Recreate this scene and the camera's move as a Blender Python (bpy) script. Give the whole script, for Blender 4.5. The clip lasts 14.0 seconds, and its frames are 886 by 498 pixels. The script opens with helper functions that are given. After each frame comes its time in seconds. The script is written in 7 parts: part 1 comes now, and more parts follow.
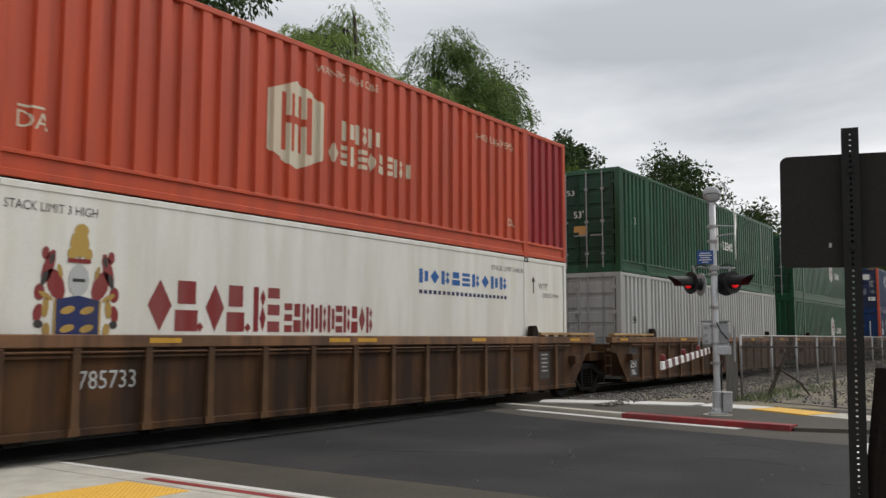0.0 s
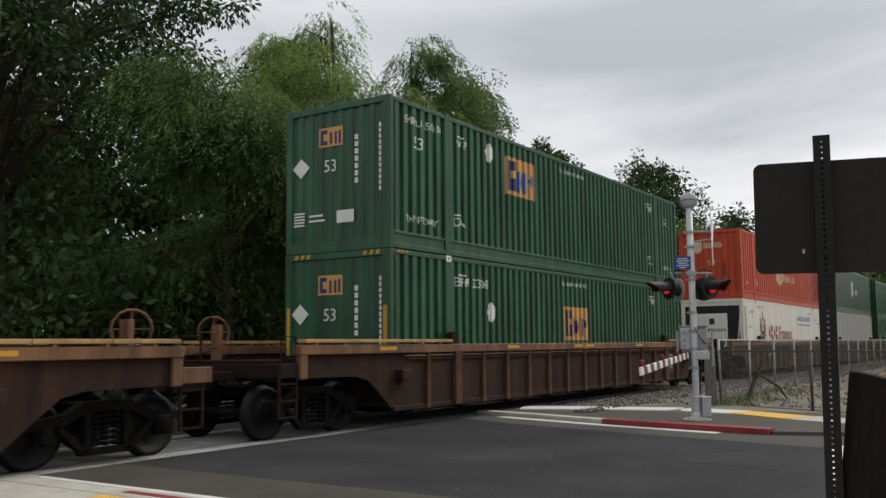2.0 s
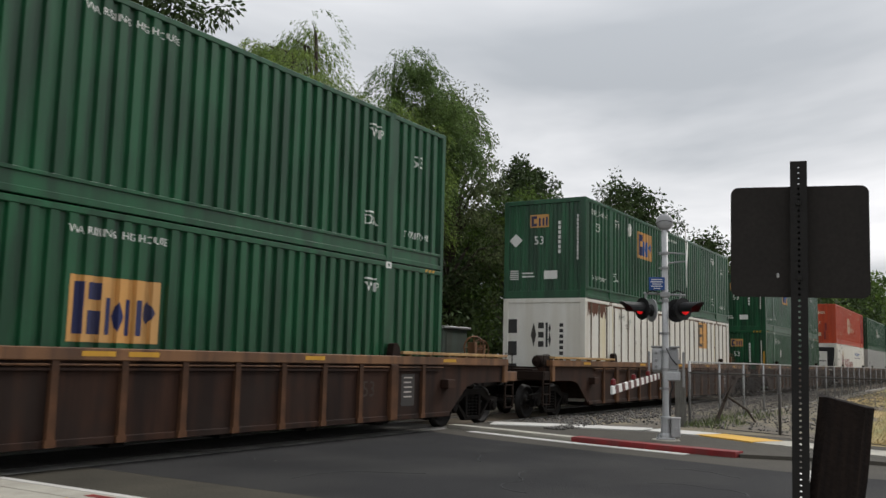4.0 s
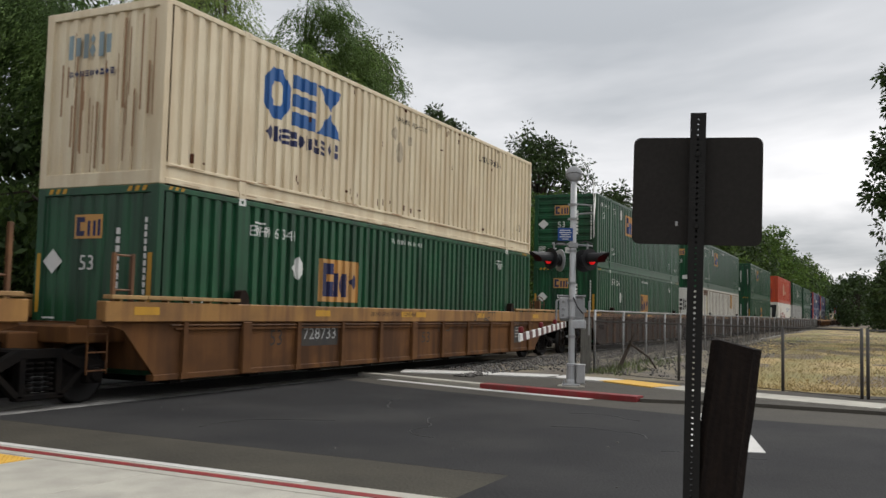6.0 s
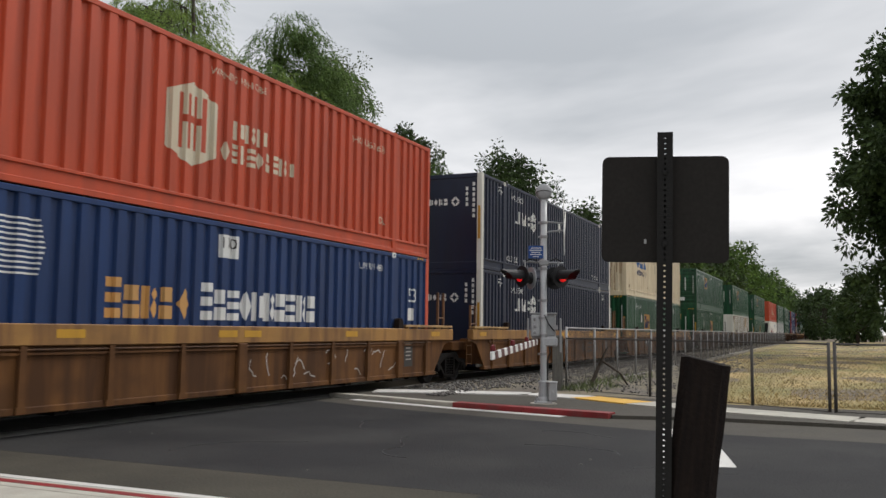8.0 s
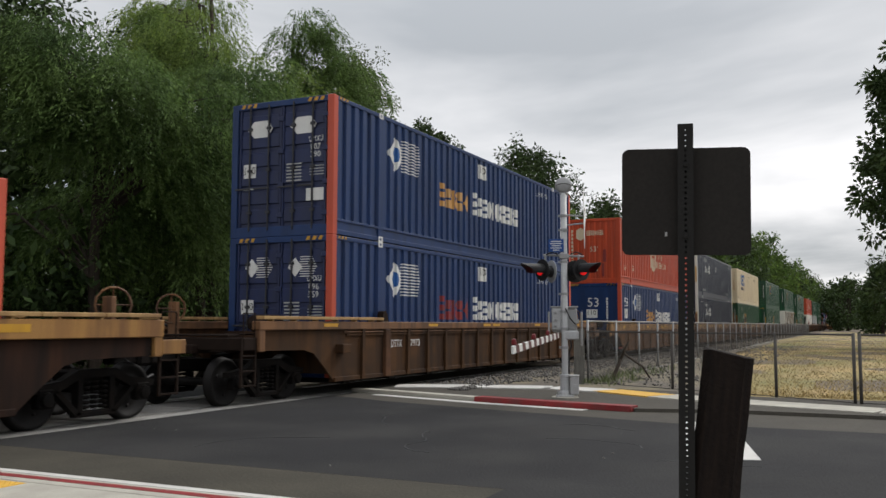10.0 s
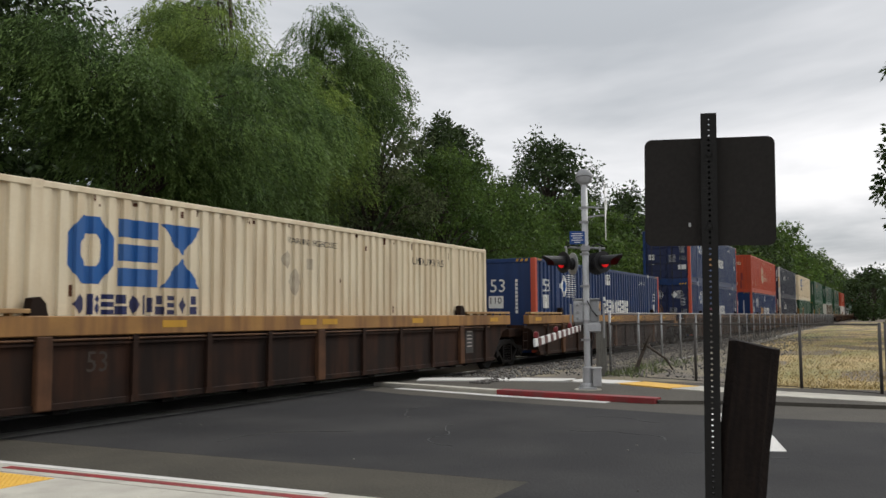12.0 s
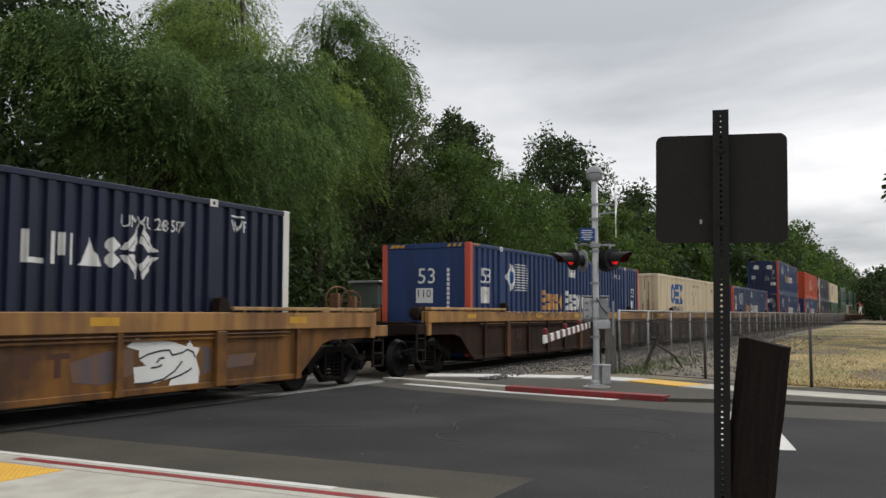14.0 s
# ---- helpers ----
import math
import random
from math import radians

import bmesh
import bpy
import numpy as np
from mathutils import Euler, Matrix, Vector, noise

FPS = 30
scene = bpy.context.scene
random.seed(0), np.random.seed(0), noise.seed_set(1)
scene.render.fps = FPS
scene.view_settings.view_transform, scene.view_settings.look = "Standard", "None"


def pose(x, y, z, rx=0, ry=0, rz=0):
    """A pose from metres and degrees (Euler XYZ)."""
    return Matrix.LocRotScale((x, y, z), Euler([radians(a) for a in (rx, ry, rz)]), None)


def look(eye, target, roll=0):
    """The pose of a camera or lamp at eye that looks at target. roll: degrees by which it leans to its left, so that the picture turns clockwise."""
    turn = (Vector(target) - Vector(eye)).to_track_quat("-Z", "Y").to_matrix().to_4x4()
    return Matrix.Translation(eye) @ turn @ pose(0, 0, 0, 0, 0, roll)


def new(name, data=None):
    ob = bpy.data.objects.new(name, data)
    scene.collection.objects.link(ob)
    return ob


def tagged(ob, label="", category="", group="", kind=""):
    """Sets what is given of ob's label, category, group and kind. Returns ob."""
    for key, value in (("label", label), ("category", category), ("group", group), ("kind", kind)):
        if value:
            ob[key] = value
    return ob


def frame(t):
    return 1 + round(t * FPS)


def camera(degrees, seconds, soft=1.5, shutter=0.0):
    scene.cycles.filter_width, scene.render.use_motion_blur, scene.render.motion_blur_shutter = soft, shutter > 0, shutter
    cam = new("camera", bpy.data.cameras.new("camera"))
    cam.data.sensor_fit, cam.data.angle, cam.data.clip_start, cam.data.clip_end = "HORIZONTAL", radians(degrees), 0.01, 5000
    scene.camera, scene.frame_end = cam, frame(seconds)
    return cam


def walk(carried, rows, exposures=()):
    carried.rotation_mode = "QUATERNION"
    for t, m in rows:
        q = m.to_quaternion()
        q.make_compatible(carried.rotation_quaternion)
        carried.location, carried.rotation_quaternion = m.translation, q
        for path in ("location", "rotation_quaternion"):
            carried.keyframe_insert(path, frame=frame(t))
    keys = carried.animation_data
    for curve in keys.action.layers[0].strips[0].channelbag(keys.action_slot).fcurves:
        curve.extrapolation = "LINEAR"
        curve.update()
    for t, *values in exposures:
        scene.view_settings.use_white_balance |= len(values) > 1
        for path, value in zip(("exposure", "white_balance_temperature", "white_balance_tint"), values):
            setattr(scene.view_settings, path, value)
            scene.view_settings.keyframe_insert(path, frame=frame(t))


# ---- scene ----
# ---------------------------------------------------------------- camera: held by hand beside the road, panning with the train
cam = camera(52.7, 14.0, soft=1.5, shutter=0.06)
# seconds, yaw, pitch, roll, shift in x, y, z of the hand
PATH = """0.0 -55.634 5.652 -0.11 0.002 0.017 0.009
0.5 -56.455 5.93 -0.003 0.002 0.011 0.013
1.0 -57.051 6.204 0.025 0.002 0.010 0.014
1.5 -57.535 6.151 0.463 0.002 0.007 0.013
2.0 -56.879 6.12 0.526 0.002 0.005 0.017
2.5 -56.682 6.085 -0.697 0.003 0.007 0.017
3.0 -58.301 6.553 -1.438 0.003 0.016 0.012
3.2 -58.55 6.93 -1.45 0.003 0.016 0.011
5.3 -59.53 6.30 -0.75 -0.003 0.010 0.008
5.5 -60.667 5.405 -0.927 -0.003 0.007 0.004
6.0 -64.246 3.937 -1.382 0.0 -0.010 -0.014
6.5 -64.572 4.23 -1.445 -0.005 -0.012 -0.008
7.0 -65.148 4.708 -0.919 -0.006 -0.018 -0.007
7.5 -65.788 5.053 -0.794 -0.005 -0.017 -0.007
7.7 -66.05 5.14 -0.70 -0.005 -0.015 -0.007
9.8 -65.08 4.908 -0.161 0.002 -0.010 -0.006
10.0 -64.711 4.777 -0.138 -0.001 -0.013 -0.003
10.5 -63.902 4.572 -0.289 0.002 -0.003 -0.004
11.0 -63.668 4.599 -0.154 0.004 -0.002 -0.004
11.5 -63.414 4.424 0.207 0.001 -0.001 -0.007
12.0 -63.367 4.371 0.377 -0.002 -0.003 -0.004
12.5 -63.496 4.335 0.315 0.0 -0.001 -0.006
13.0 -63.603 4.08 0.136 0.002 0.0 -0.008
13.5 -63.148 4.025 0.05 -0.001 0.005 -0.008
14.0 -62.794 4.132 -0.07 -0.005 0.0 -0.009"""
ROWS = []
for line in PATH.split("\n"):
    t, yaw, pitch, roll, dx, dy, dz = map(float, line.split())
    ROWS.append((t, pose(dx, dy, 1.453 + dz, 90 + pitch, roll, yaw)))
walk(cam, ROWS)

# ---------------------------------------------------------------- light: a bright overcast sky with a weak, broad sun behind cloud
SUN_HEIGHT, SUN_TURN = 43, 114
scene.view_settings.exposure = 0.12
world = bpy.data.worlds.new("overcast sky")
scene.world = world
world.use_nodes = True
wt = world.node_tree
wn, wl = wt.nodes, wt.links
bg = wn["Background"]
sky = wn.new("ShaderNodeTexSky")
sky.sky_type, sky.sun_disc = "NISHITA", False
sky.sun_elevation, sky.sun_rotation = radians(SUN_HEIGHT), radians(SUN_TURN)
sky.air_density, sky.dust_density = 1.0, 3.0
gen = wn.new("ShaderNodeTexCoord").outputs["Generated"]
split = wn.new("ShaderNodeSeparateXYZ")
wl.new(gen, split.inputs[0])


def world_math(op, a, b=None, clamp=False):
    q = wn.new("ShaderNodeMath")
    q.operation, q.use_clamp = op, clamp
    for i, val in enumerate((a, b)):
        if val is None:
            continue
        if isinstance(val, (int, float)):
            q.inputs[i].default_value = val
        else:
            wl.new(val, q.inputs[i])
    return q.outputs[0]


# cloud layer: the direction laid out on a flat ceiling of cloud, so that the banks draw together towards the horizon
up = world_math("MAXIMUM", split.outputs["Z"], 0.0)
lift = world_math("ADD", up, 0.11)
flat = wn.new("ShaderNodeCombineXYZ")
wl.new(world_math("DIVIDE", split.outputs["X"], lift), flat.inputs[0])
wl.new(world_math("DIVIDE", split.outputs["Y"], lift), flat.inputs[1])
clouds = wn.new("ShaderNodeTexNoise")
clouds.inputs["Scale"].default_value, clouds.inputs["Detail"].default_value, clouds.inputs["Roughness"].default_value = 0.42, 6.0, 0.52
clouds.inputs["Distortion"].default_value = 0.4
wl.new(flat.outputs[0], clouds.inputs["Vector"])
tone = wn.new("ShaderNodeValToRGB")
tone.color_ramp.elements[0].position, tone.color_ramp.elements[0].color = 0.40, (0.46, 0.485, 0.515, 1)
tone.color_ramp.elements[1].position, tone.color_ramp.elements[1].color = 0.61, (0.96, 0.955, 0.97, 1)
wl.new(clouds.outputs["Fac"], tone.inputs[0])
# overcast skies are brighter towards the zenith
rise = wn.new("ShaderNodeMapRange")
rise.inputs["From Min"].default_value, rise.inputs["From Max"].default_value = 0.30, 1.0
rise.inputs["To Min"].default_value, rise.inputs["To Max"].default_value = 1.0, 1.9
wl.new(up, rise.inputs["Value"])
scaled = wn.new("ShaderNodeVectorMath")
scaled.operation = "SCALE"
wl.new(tone.outputs["Color"], scaled.inputs[0])
wl.new(rise.outputs["Result"], scaled.inputs["Scale"])
dim = wn.new("ShaderNodeVectorMath")
dim.operation = "SCALE"
wl.new(sky.outputs["Color"], dim.inputs[0])
dim.inputs["Scale"].default_value = 0.10
veil = wn.new("ShaderNodeMix")
veil.data_type = "RGBA"
veil.inputs["Factor"].default_value = 0.93
wl.new(dim.outputs["Vector"], veil.inputs["A"])
wl.new(scaled.outputs["Vector"], veil.inputs["B"])
wl.new(veil.outputs["Result"], bg.inputs["Color"])
bg.inputs["Strength"].default_value = 1.0

sun_data = bpy.data.lights.new("sun", "SUN")
sun_data.energy, sun_data.angle, sun_data.color = 1.6, radians(20), (1.0, 0.97, 0.93)
sun = new("sun", sun_data)
turn = radians(SUN_TURN)
sun_from = Vector((math.sin(turn) * math.cos(radians(SUN_HEIGHT)), math.cos(turn) * math.cos(radians(SUN_HEIGHT)), math.sin(radians(SUN_HEIGHT))))
sun.matrix_basis = look(40 * sun_from, (0, 0, 0))

# ---------------------------------------------------------------- helpers
V = 17.05                      # speed of the train along +x, m/s
TRACK_Y = 11.015               # centre line of the track
rng = np.random.default_rng(7)
MOVING = []                    # (thing, x at 0 s, y, z)
WHEELS = []                    # wheelsets that roll
MESHES = {}


class Shape:
    """Collects vertices and faces of one mesh."""

    def __init__(self):
        self.v, self.f = [], []

    def box(self, x0, x1, y0, y1, z0, z1, c=0.0):
        if c <= 0:
            n = len(self.v)
            self.v += [(x, y, z) for z in (z0, z1) for y in (y0, y1) for x in (x0, x1)]
            self.f += [[n + i for i in q] for q in ((0, 2, 3, 1), (4, 5, 7, 6), (0, 1, 5, 4), (2, 6, 7, 3), (0, 4, 6, 2), (1, 3, 7, 5))]
            return self
        c = min(c, (x1 - x0) / 2.2, (y1 - y0) / 2.2, (z1 - z0) / 2.2)
        bm = bmesh.new()
        bmesh.ops.create_cube(bm, size=1, matrix=Matrix.LocRotScale(((x0 + x1) / 2, (y0 + y1) / 2, (z0 + z1) / 2), None, (x1 - x0, y1 - y0, z1 - z0)))
        bmesh.ops.bevel(bm, geom=bm.edges[:], offset=c, segments=1, affect="EDGES")
        return self.take(bm)

    def take(self, bm, m=None):
        n = len(self.v)
        bm.verts.index_update()
        self.v += [tuple(m @ a.co if m else a.co) for a in bm.verts]
        self.f += [[n + a.index for a in q.verts] for q in bm.faces]
        bm.free()
        return self

    def prism(self, poly, axis, a, b):
        """A flat outline pushed from a to b along axis 0, 1 or 2; the outline is in the other two axes, in order."""
        n, k = len(self.v), len(poly)
        for d in (a, b):
            for p in poly:
                q = list(p)
                q.insert(axis, d)
                self.v.append(tuple(q))
        self.f += [list(range(n + k - 1, n - 1, -1)), list(range(n + k, n + 2 * k))]
        self.f += [[n + i, n + (i + 1) % k, n + k + (i + 1) % k, n + k + i] for i in range(k)]
        return self

    def tube(self, pts, r, sides=8, cap=True):
        """A round bar along points; r one radius or one for each point."""
        pts = [Vector(p) for p in pts]
        rs = [r] * len(pts) if isinstance(r, (int, float)) else r
        n = len(self.v)
        for i, p in enumerate(pts):
            d = (pts[min(i + 1, len(pts) - 1)] - pts[max(i - 1, 0)]).normalized()
            u = d.cross(Vector((0, 0, 1)) if abs(d.z) < 0.9 else Vector((1, 0, 0))).normalized()
            w = d.cross(u)
            self.v += [tuple(p + rs[i] * (math.cos(2 * math.pi * k / sides) * u + math.sin(2 * math.pi * k / sides) * w)) for k in range(sides)]
        for i in range(len(pts) - 1):
            for k in range(sides):
                a, b = n + i * sides + k, n + i * sides + (k + 1) % sides
                self.f.append([a, b, b + sides, a + sides])
        if cap:
            self.f += [list(range(n, n + sides)), list(range(n + len(pts) * sides - 1, n + (len(pts) - 1) * sides - 1, -1))]
        return self

    def lathe(self, profile, origin, axis="z", sides=20):
        """Turns (radius, height) pairs round an axis."""
        n, k = len(self.v), len(profile)
        o = Vector(origin)
        for j in range(sides):
            c, s = math.cos(2 * math.pi * j / sides), math.sin(2 * math.pi * j / sides)
            for r, h in profile:
                p = (r * c, r * s, h) if axis == "z" else (h, r * c, r * s) if axis == "x" else (r * s, h, r * c)
                self.v.append(tuple(o + Vector(p)))
        for j in range(sides):
            for i in range(k - 1):
                a, b = n + j * k + i, n + ((j + 1) % sides) * k + i
                self.f.append([a, b, b + 1, a + 1])
        return self

    def mesh(self, name, material, smooth=False):
        me = bpy.data.meshes.new(name)
        me.from_pydata(self.v, [], self.f)
        bm = bmesh.new()
        bm.from_mesh(me)
        bmesh.ops.recalc_face_normals(bm, faces=bm.faces)
        bm.to_mesh(me)
        bm.free()
        if smooth:
            me.polygons.foreach_set("use_smooth", [True] * len(me.polygons))
        me.materials.append(material)
        return me


def part(name, shape, material, parent=None, label="", smooth=False, at=None):
    """Links a shape, or a mesh that is there already, as one object under a thing or a part."""
    me = shape if isinstance(shape, bpy.types.Mesh) else shape.mesh(name, material, smooth)
    ob = new(name, me)
    ob.parent = parent
    if at:
        ob.matrix_basis = at
    if label:
        ob["label"] = label
    return ob


def shared(key, make, name, material, smooth=False):
    """One mesh for all pieces of a kind."""
    key = (key, material.name)
    if key not in MESHES:
        MESHES[key] = make().mesh(name, material, smooth)
    return MESHES[key]


def thing(name, label, category, group="", at=None, kind=""):
    ob = tagged(new(name), label, category, group, kind)
    ob.empty_display_size = 0.2
    if at:
        ob.matrix_basis = at
    return ob


def quads(name, verts, faces, material):
    """A mesh from arrays, all faces of one length."""
    me = bpy.data.meshes.new(name)
    me.vertices.add(len(verts))
    me.vertices.foreach_set("co", np.asarray(verts, dtype=np.float32).ravel())
    k = faces.shape[1]
    me.loops.add(faces.size)
    me.loops.foreach_set("vertex_index", faces.astype(np.int32).ravel())
    me.polygons.add(len(faces))
    me.polygons.foreach_set("loop_start", np.arange(0, faces.size, k, dtype=np.int32))
    me.update(calc_edges=True)
    me.materials.append(material)
    return me


# ---------------------------------------------------------------- materials
def surface(name, rgb, rough=0.6, metal=0.0, second=None, amount=0.5, scale=6.0, stretch=(1, 1, 1), fine=60.0, bump=0.1, grime=None, grime_amount=0.0,
            grime_scale=1.5, grime_stretch=(1, 1, 0.2), island=0.0, random_tone=0.0, spec=0.35, blotch=0.0, blotch_rgb=(0.02, 0.015, 0.012)):
    """Painted, worn or mineral surface: a base colour broken at two scales, optional grime and fine relief."""
    m = bpy.data.materials.new(name)
    m.use_nodes = True
    t = m.node_tree
    n, l = t.nodes, t.links
    b = n["Principled BSDF"]
    b.inputs["Roughness"].default_value, b.inputs["Metallic"].default_value = rough, metal
    b.inputs["Specular IOR Level"].default_value = spec
    co = n.new("ShaderNodeTexCoord").outputs["Object"]

    def noise_of(sc, st, detail=4.0):
        mp = n.new("ShaderNodeMapping")
        mp.inputs["Scale"].default_value = st
        l.new(co, mp.inputs["Vector"])
        q = n.new("ShaderNodeTexNoise")
        q.inputs["Scale"].default_value, q.inputs["Detail"].default_value = sc, detail
        l.new(mp.outputs["Vector"], q.inputs["Vector"])
        return q.outputs["Fac"]

    def ramp(fac, lo, hi):
        r = n.new("ShaderNodeMapRange")
        r.inputs["From Min"].default_value, r.inputs["From Max"].default_value = lo, hi
        l.new(fac, r.inputs["Value"])
        return r.outputs["Result"]

    def mix(fac, a, c, blend="MIX"):
        q = n.new("ShaderNodeMix")
        q.data_type, q.blend_type = "RGBA", blend
        for sock, val in ((q.inputs["Factor"], fac), (q.inputs["A"], a), (q.inputs["B"], c)):
            if isinstance(val, (int, float)):
                sock.default_value = val
            elif isinstance(val, tuple):
                sock.default_value = (*val, 1) if len(val) == 3 else val
            else:
                l.new(val, sock)
        return q.outputs["Result"]

    second = second or tuple(0.72 * c for c in rgb)
    big = noise_of(scale, stretch)
    small = noise_of(fine, (1, 1, 1), 2.0)
    s = n.new("ShaderNodeMath")
    s.operation = "MULTIPLY"
    l.new(ramp(big, 0.35, 0.7), s.inputs[0])
    s.inputs[1].default_value = amount
    colour = mix(s.outputs[0], rgb, second)
    colour = mix(ramp(small, 0.3, 0.75), colour, mix(0.25, colour, (0.0, 0.0, 0.0)))
    if grime_amount:
        g = n.new("ShaderNodeMath")
        g.operation = "MULTIPLY"
        l.new(ramp(noise_of(grime_scale, grime_stretch, 7.0), 0.43, 0.63), g.inputs[0])
        g.inputs[1].default_value = grime_amount
        colour = mix(g.outputs[0], colour, grime or (0.06, 0.045, 0.03))
    if blotch:
        # broad soot and rust patches with ragged borders
        g = n.new("ShaderNodeMath")
        g.operation = "MULTIPLY"
        l.new(ramp(noise_of(0.9, (1, 1, 1.5), 9.0), 0.46, 0.64), g.inputs[0])
        g.inputs[1].default_value = blotch
        colour = mix(g.outputs[0], colour, blotch_rgb)
    if island or random_tone:
        src = n.new("ShaderNodeNewGeometry").outputs["Random Per Island"] if island else n.new("ShaderNodeObjectInfo").outputs["Random"]
        r = n.new("ShaderNodeMapRange")
        amt = island or random_tone
        r.inputs["To Min"].default_value, r.inputs["To Max"].default_value = 1 - amt, 1 + amt
        l.new(src, r.inputs["Value"])
        v = n.new("ShaderNodeVectorMath")
        v.operation = "SCALE"
        l.new(colour, v.inputs[0])
        l.new(r.outputs["Result"], v.inputs["Scale"])
        colour = v.outputs["Vector"]
    l.new(colour, b.inputs["Base Color"])
    if bump:
        q = n.new("ShaderNodeBump")
        q.inputs["Strength"].default_value, q.inputs["Distance"].default_value = bump, 0.01
        l.new(small, q.inputs["Height"])
        l.new(q.outputs["Normal"], b.inputs["Normal"])
    return m


def leaf_material(name, rgb, second, thin=0.45):
    m = surface(name, rgb, rough=0.6, spec=0.14, second=second, amount=1.0, scale=0.5, fine=3.0, bump=0, island=0.48)
    t = m.node_tree
    b, out = t.nodes["Principled BSDF"], t.nodes["Material Output"]
    tr = t.nodes.new("ShaderNodeBsdfTranslucent")
    mx = t.nodes.new("ShaderNodeMixShader")
    mx.inputs[0].default_value = thin
    t.links.new(b.inputs["Base Color"].links[0].from_socket, tr.inputs["Color"])
    t.links.new(b.outputs[0], mx.inputs[1])
    t.links.new(tr.outputs[0], mx.inputs[2])
    t.links.new(mx.outputs[0], out.inputs["Surface"])
    return m


def paint(name, rgb, rough=0.45, grime_amount=0.35, spec=0.3, second=None, **k):
    return surface(name, rgb, rough=rough, spec=spec, second=second or tuple(0.8 * c + 0.01 for c in rgb), amount=0.6 if second is None else 0.9, scale=1.2 if second is None else 2.0, stretch=(1, 1, 0.35), fine=150, bump=0.03,
                   grime_amount=grime_amount, grime_scale=2.2, grime_stretch=(1.4, 1.4, 0.16), **k)


RUSTY = (0.07, 0.032, 0.016)
RED = paint("red container paint", (0.50, 0.066, 0.021), grime=(0.19, 0.036, 0.018))
DEEP_RED = paint("deep red container paint", (0.30, 0.012, 0.016), grime=(0.12, 0.02, 0.02))
GREEN = paint("green container paint", (0.0105, 0.088, 0.034), rough=0.32, spec=0.35, grime_amount=0.75, grime=(0.006, 0.026, 0.013), blotch=0.35, blotch_rgb=(0.010, 0.040, 0.020))
DARK_GREEN = paint("darker green door colour", (0.0065, 0.052, 0.024), grime=(0.012, 0.022, 0.016), grime_amount=0.6)
NAVY = paint("navy container paint", (0.0082, 0.0140, 0.038), grime=(0.009, 0.011, 0.018), rough=0.38, spec=0.3)
BLUE = paint("blue container paint", (0.0115, 0.038, 0.128), rough=0.38, spec=0.25, grime=(0.010, 0.021, 0.060), grime_amount=0.5)
DARK_BLUE = paint("darker blue door colour", (0.014, 0.025, 0.085), grime=(0.02, 0.02, 0.03))
CREAM = paint("cream container paint", (0.76, 0.66, 0.47), grime=(0.42, 0.30, 0.17), grime_amount=0.42, blotch=0.16, blotch_rgb=(0.46, 0.35, 0.22))
WHITE = paint("white container paint", (0.72, 0.71, 0.65), grime=(0.48, 0.45, 0.37), grime_amount=0.45)
GREY = paint("grey container paint", (0.42, 0.43, 0.42), grime=(0.2, 0.19, 0.17))
ORANGE_RED = paint("orange red post paint", (0.56, 0.09, 0.045), grime=(0.25, 0.05, 0.03))
SIGN_WHITE = paint("white lettering paint", (0.74, 0.74, 0.71), rough=0.6, grime_amount=0.2, grime=(0.4, 0.4, 0.38))
FADED_WHITE = paint("faded cream lettering paint", (0.62, 0.56, 0.42), rough=0.6, grime_amount=0.3, grime=(0.4, 0.25, 0.15))
LOGO_ORANGE = paint("orange logo paint", (0.60, 0.31, 0.09), rough=0.6, grime_amount=0.45, grime=(0.34, 0.22, 0.10))
LOGO_NAVY = paint("navy logo paint", (0.012, 0.022, 0.10), rough=0.6)
LOGO_BLUE = paint("blue logo paint", (0.01, 0.10, 0.33), rough=0.6, grime_amount=0.25, grime=(0.1, 0.15, 0.25))
LOGO_BLACK = paint("black lettering paint", (0.03, 0.03, 0.03), rough=0.6)
LOGO_MAROON = paint("maroon logo paint", (0.20, 0.012, 0.012), rough=0.6, grime_amount=0.15, grime=(0.3, 0.2, 0.18))
LOGO_GOLD = paint("gold logo paint", (0.42, 0.27, 0.06), rough=0.6, grime_amount=0.5, grime=(0.2, 0.12, 0.04))
YELLOW = paint("yellow reflective stripe", (0.58, 0.31, 0.025), rough=0.5, grime_amount=0.5, grime=(0.3, 0.15, 0.03))
FADED = paint("faded dark stencil paint", (0.028, 0.019, 0.013), rough=0.7)
CHALK = paint("pale scrawled paint", (0.50, 0.46, 0.42), rough=0.8)

CAR_BROWN = paint("weathered brown car paint", (0.032, 0.0165, 0.0115), rough=0.75, second=(0.052, 0.024, 0.014), spec=0.12, grime_amount=0.9, grime=(0.0135, 0.0085, 0.007), blotch=0.7, blotch_rgb=(0.021, 0.0145, 0.012))
CAR_TAN = paint("weathered tan car paint", (0.066, 0.033, 0.0150), rough=0.75, second=(0.092, 0.043, 0.0165), spec=0.12, grime_amount=0.9, grime=(0.022, 0.013, 0.0095), blotch=0.75, blotch_rgb=(0.034, 0.021, 0.0135))
RIB_TAN = paint("worn tan rib paint", (0.130, 0.068, 0.030), rough=0.7, spec=0.15, grime_amount=0.9, grime=(0.045, 0.025, 0.015), blotch=0.4)
RIB_RUST = paint("worn rusty rib paint", (0.125, 0.058, 0.028), rough=0.75, spec=0.12, grime_amount=0.9, grime=(0.035, 0.018, 0.012), blotch=0.6)
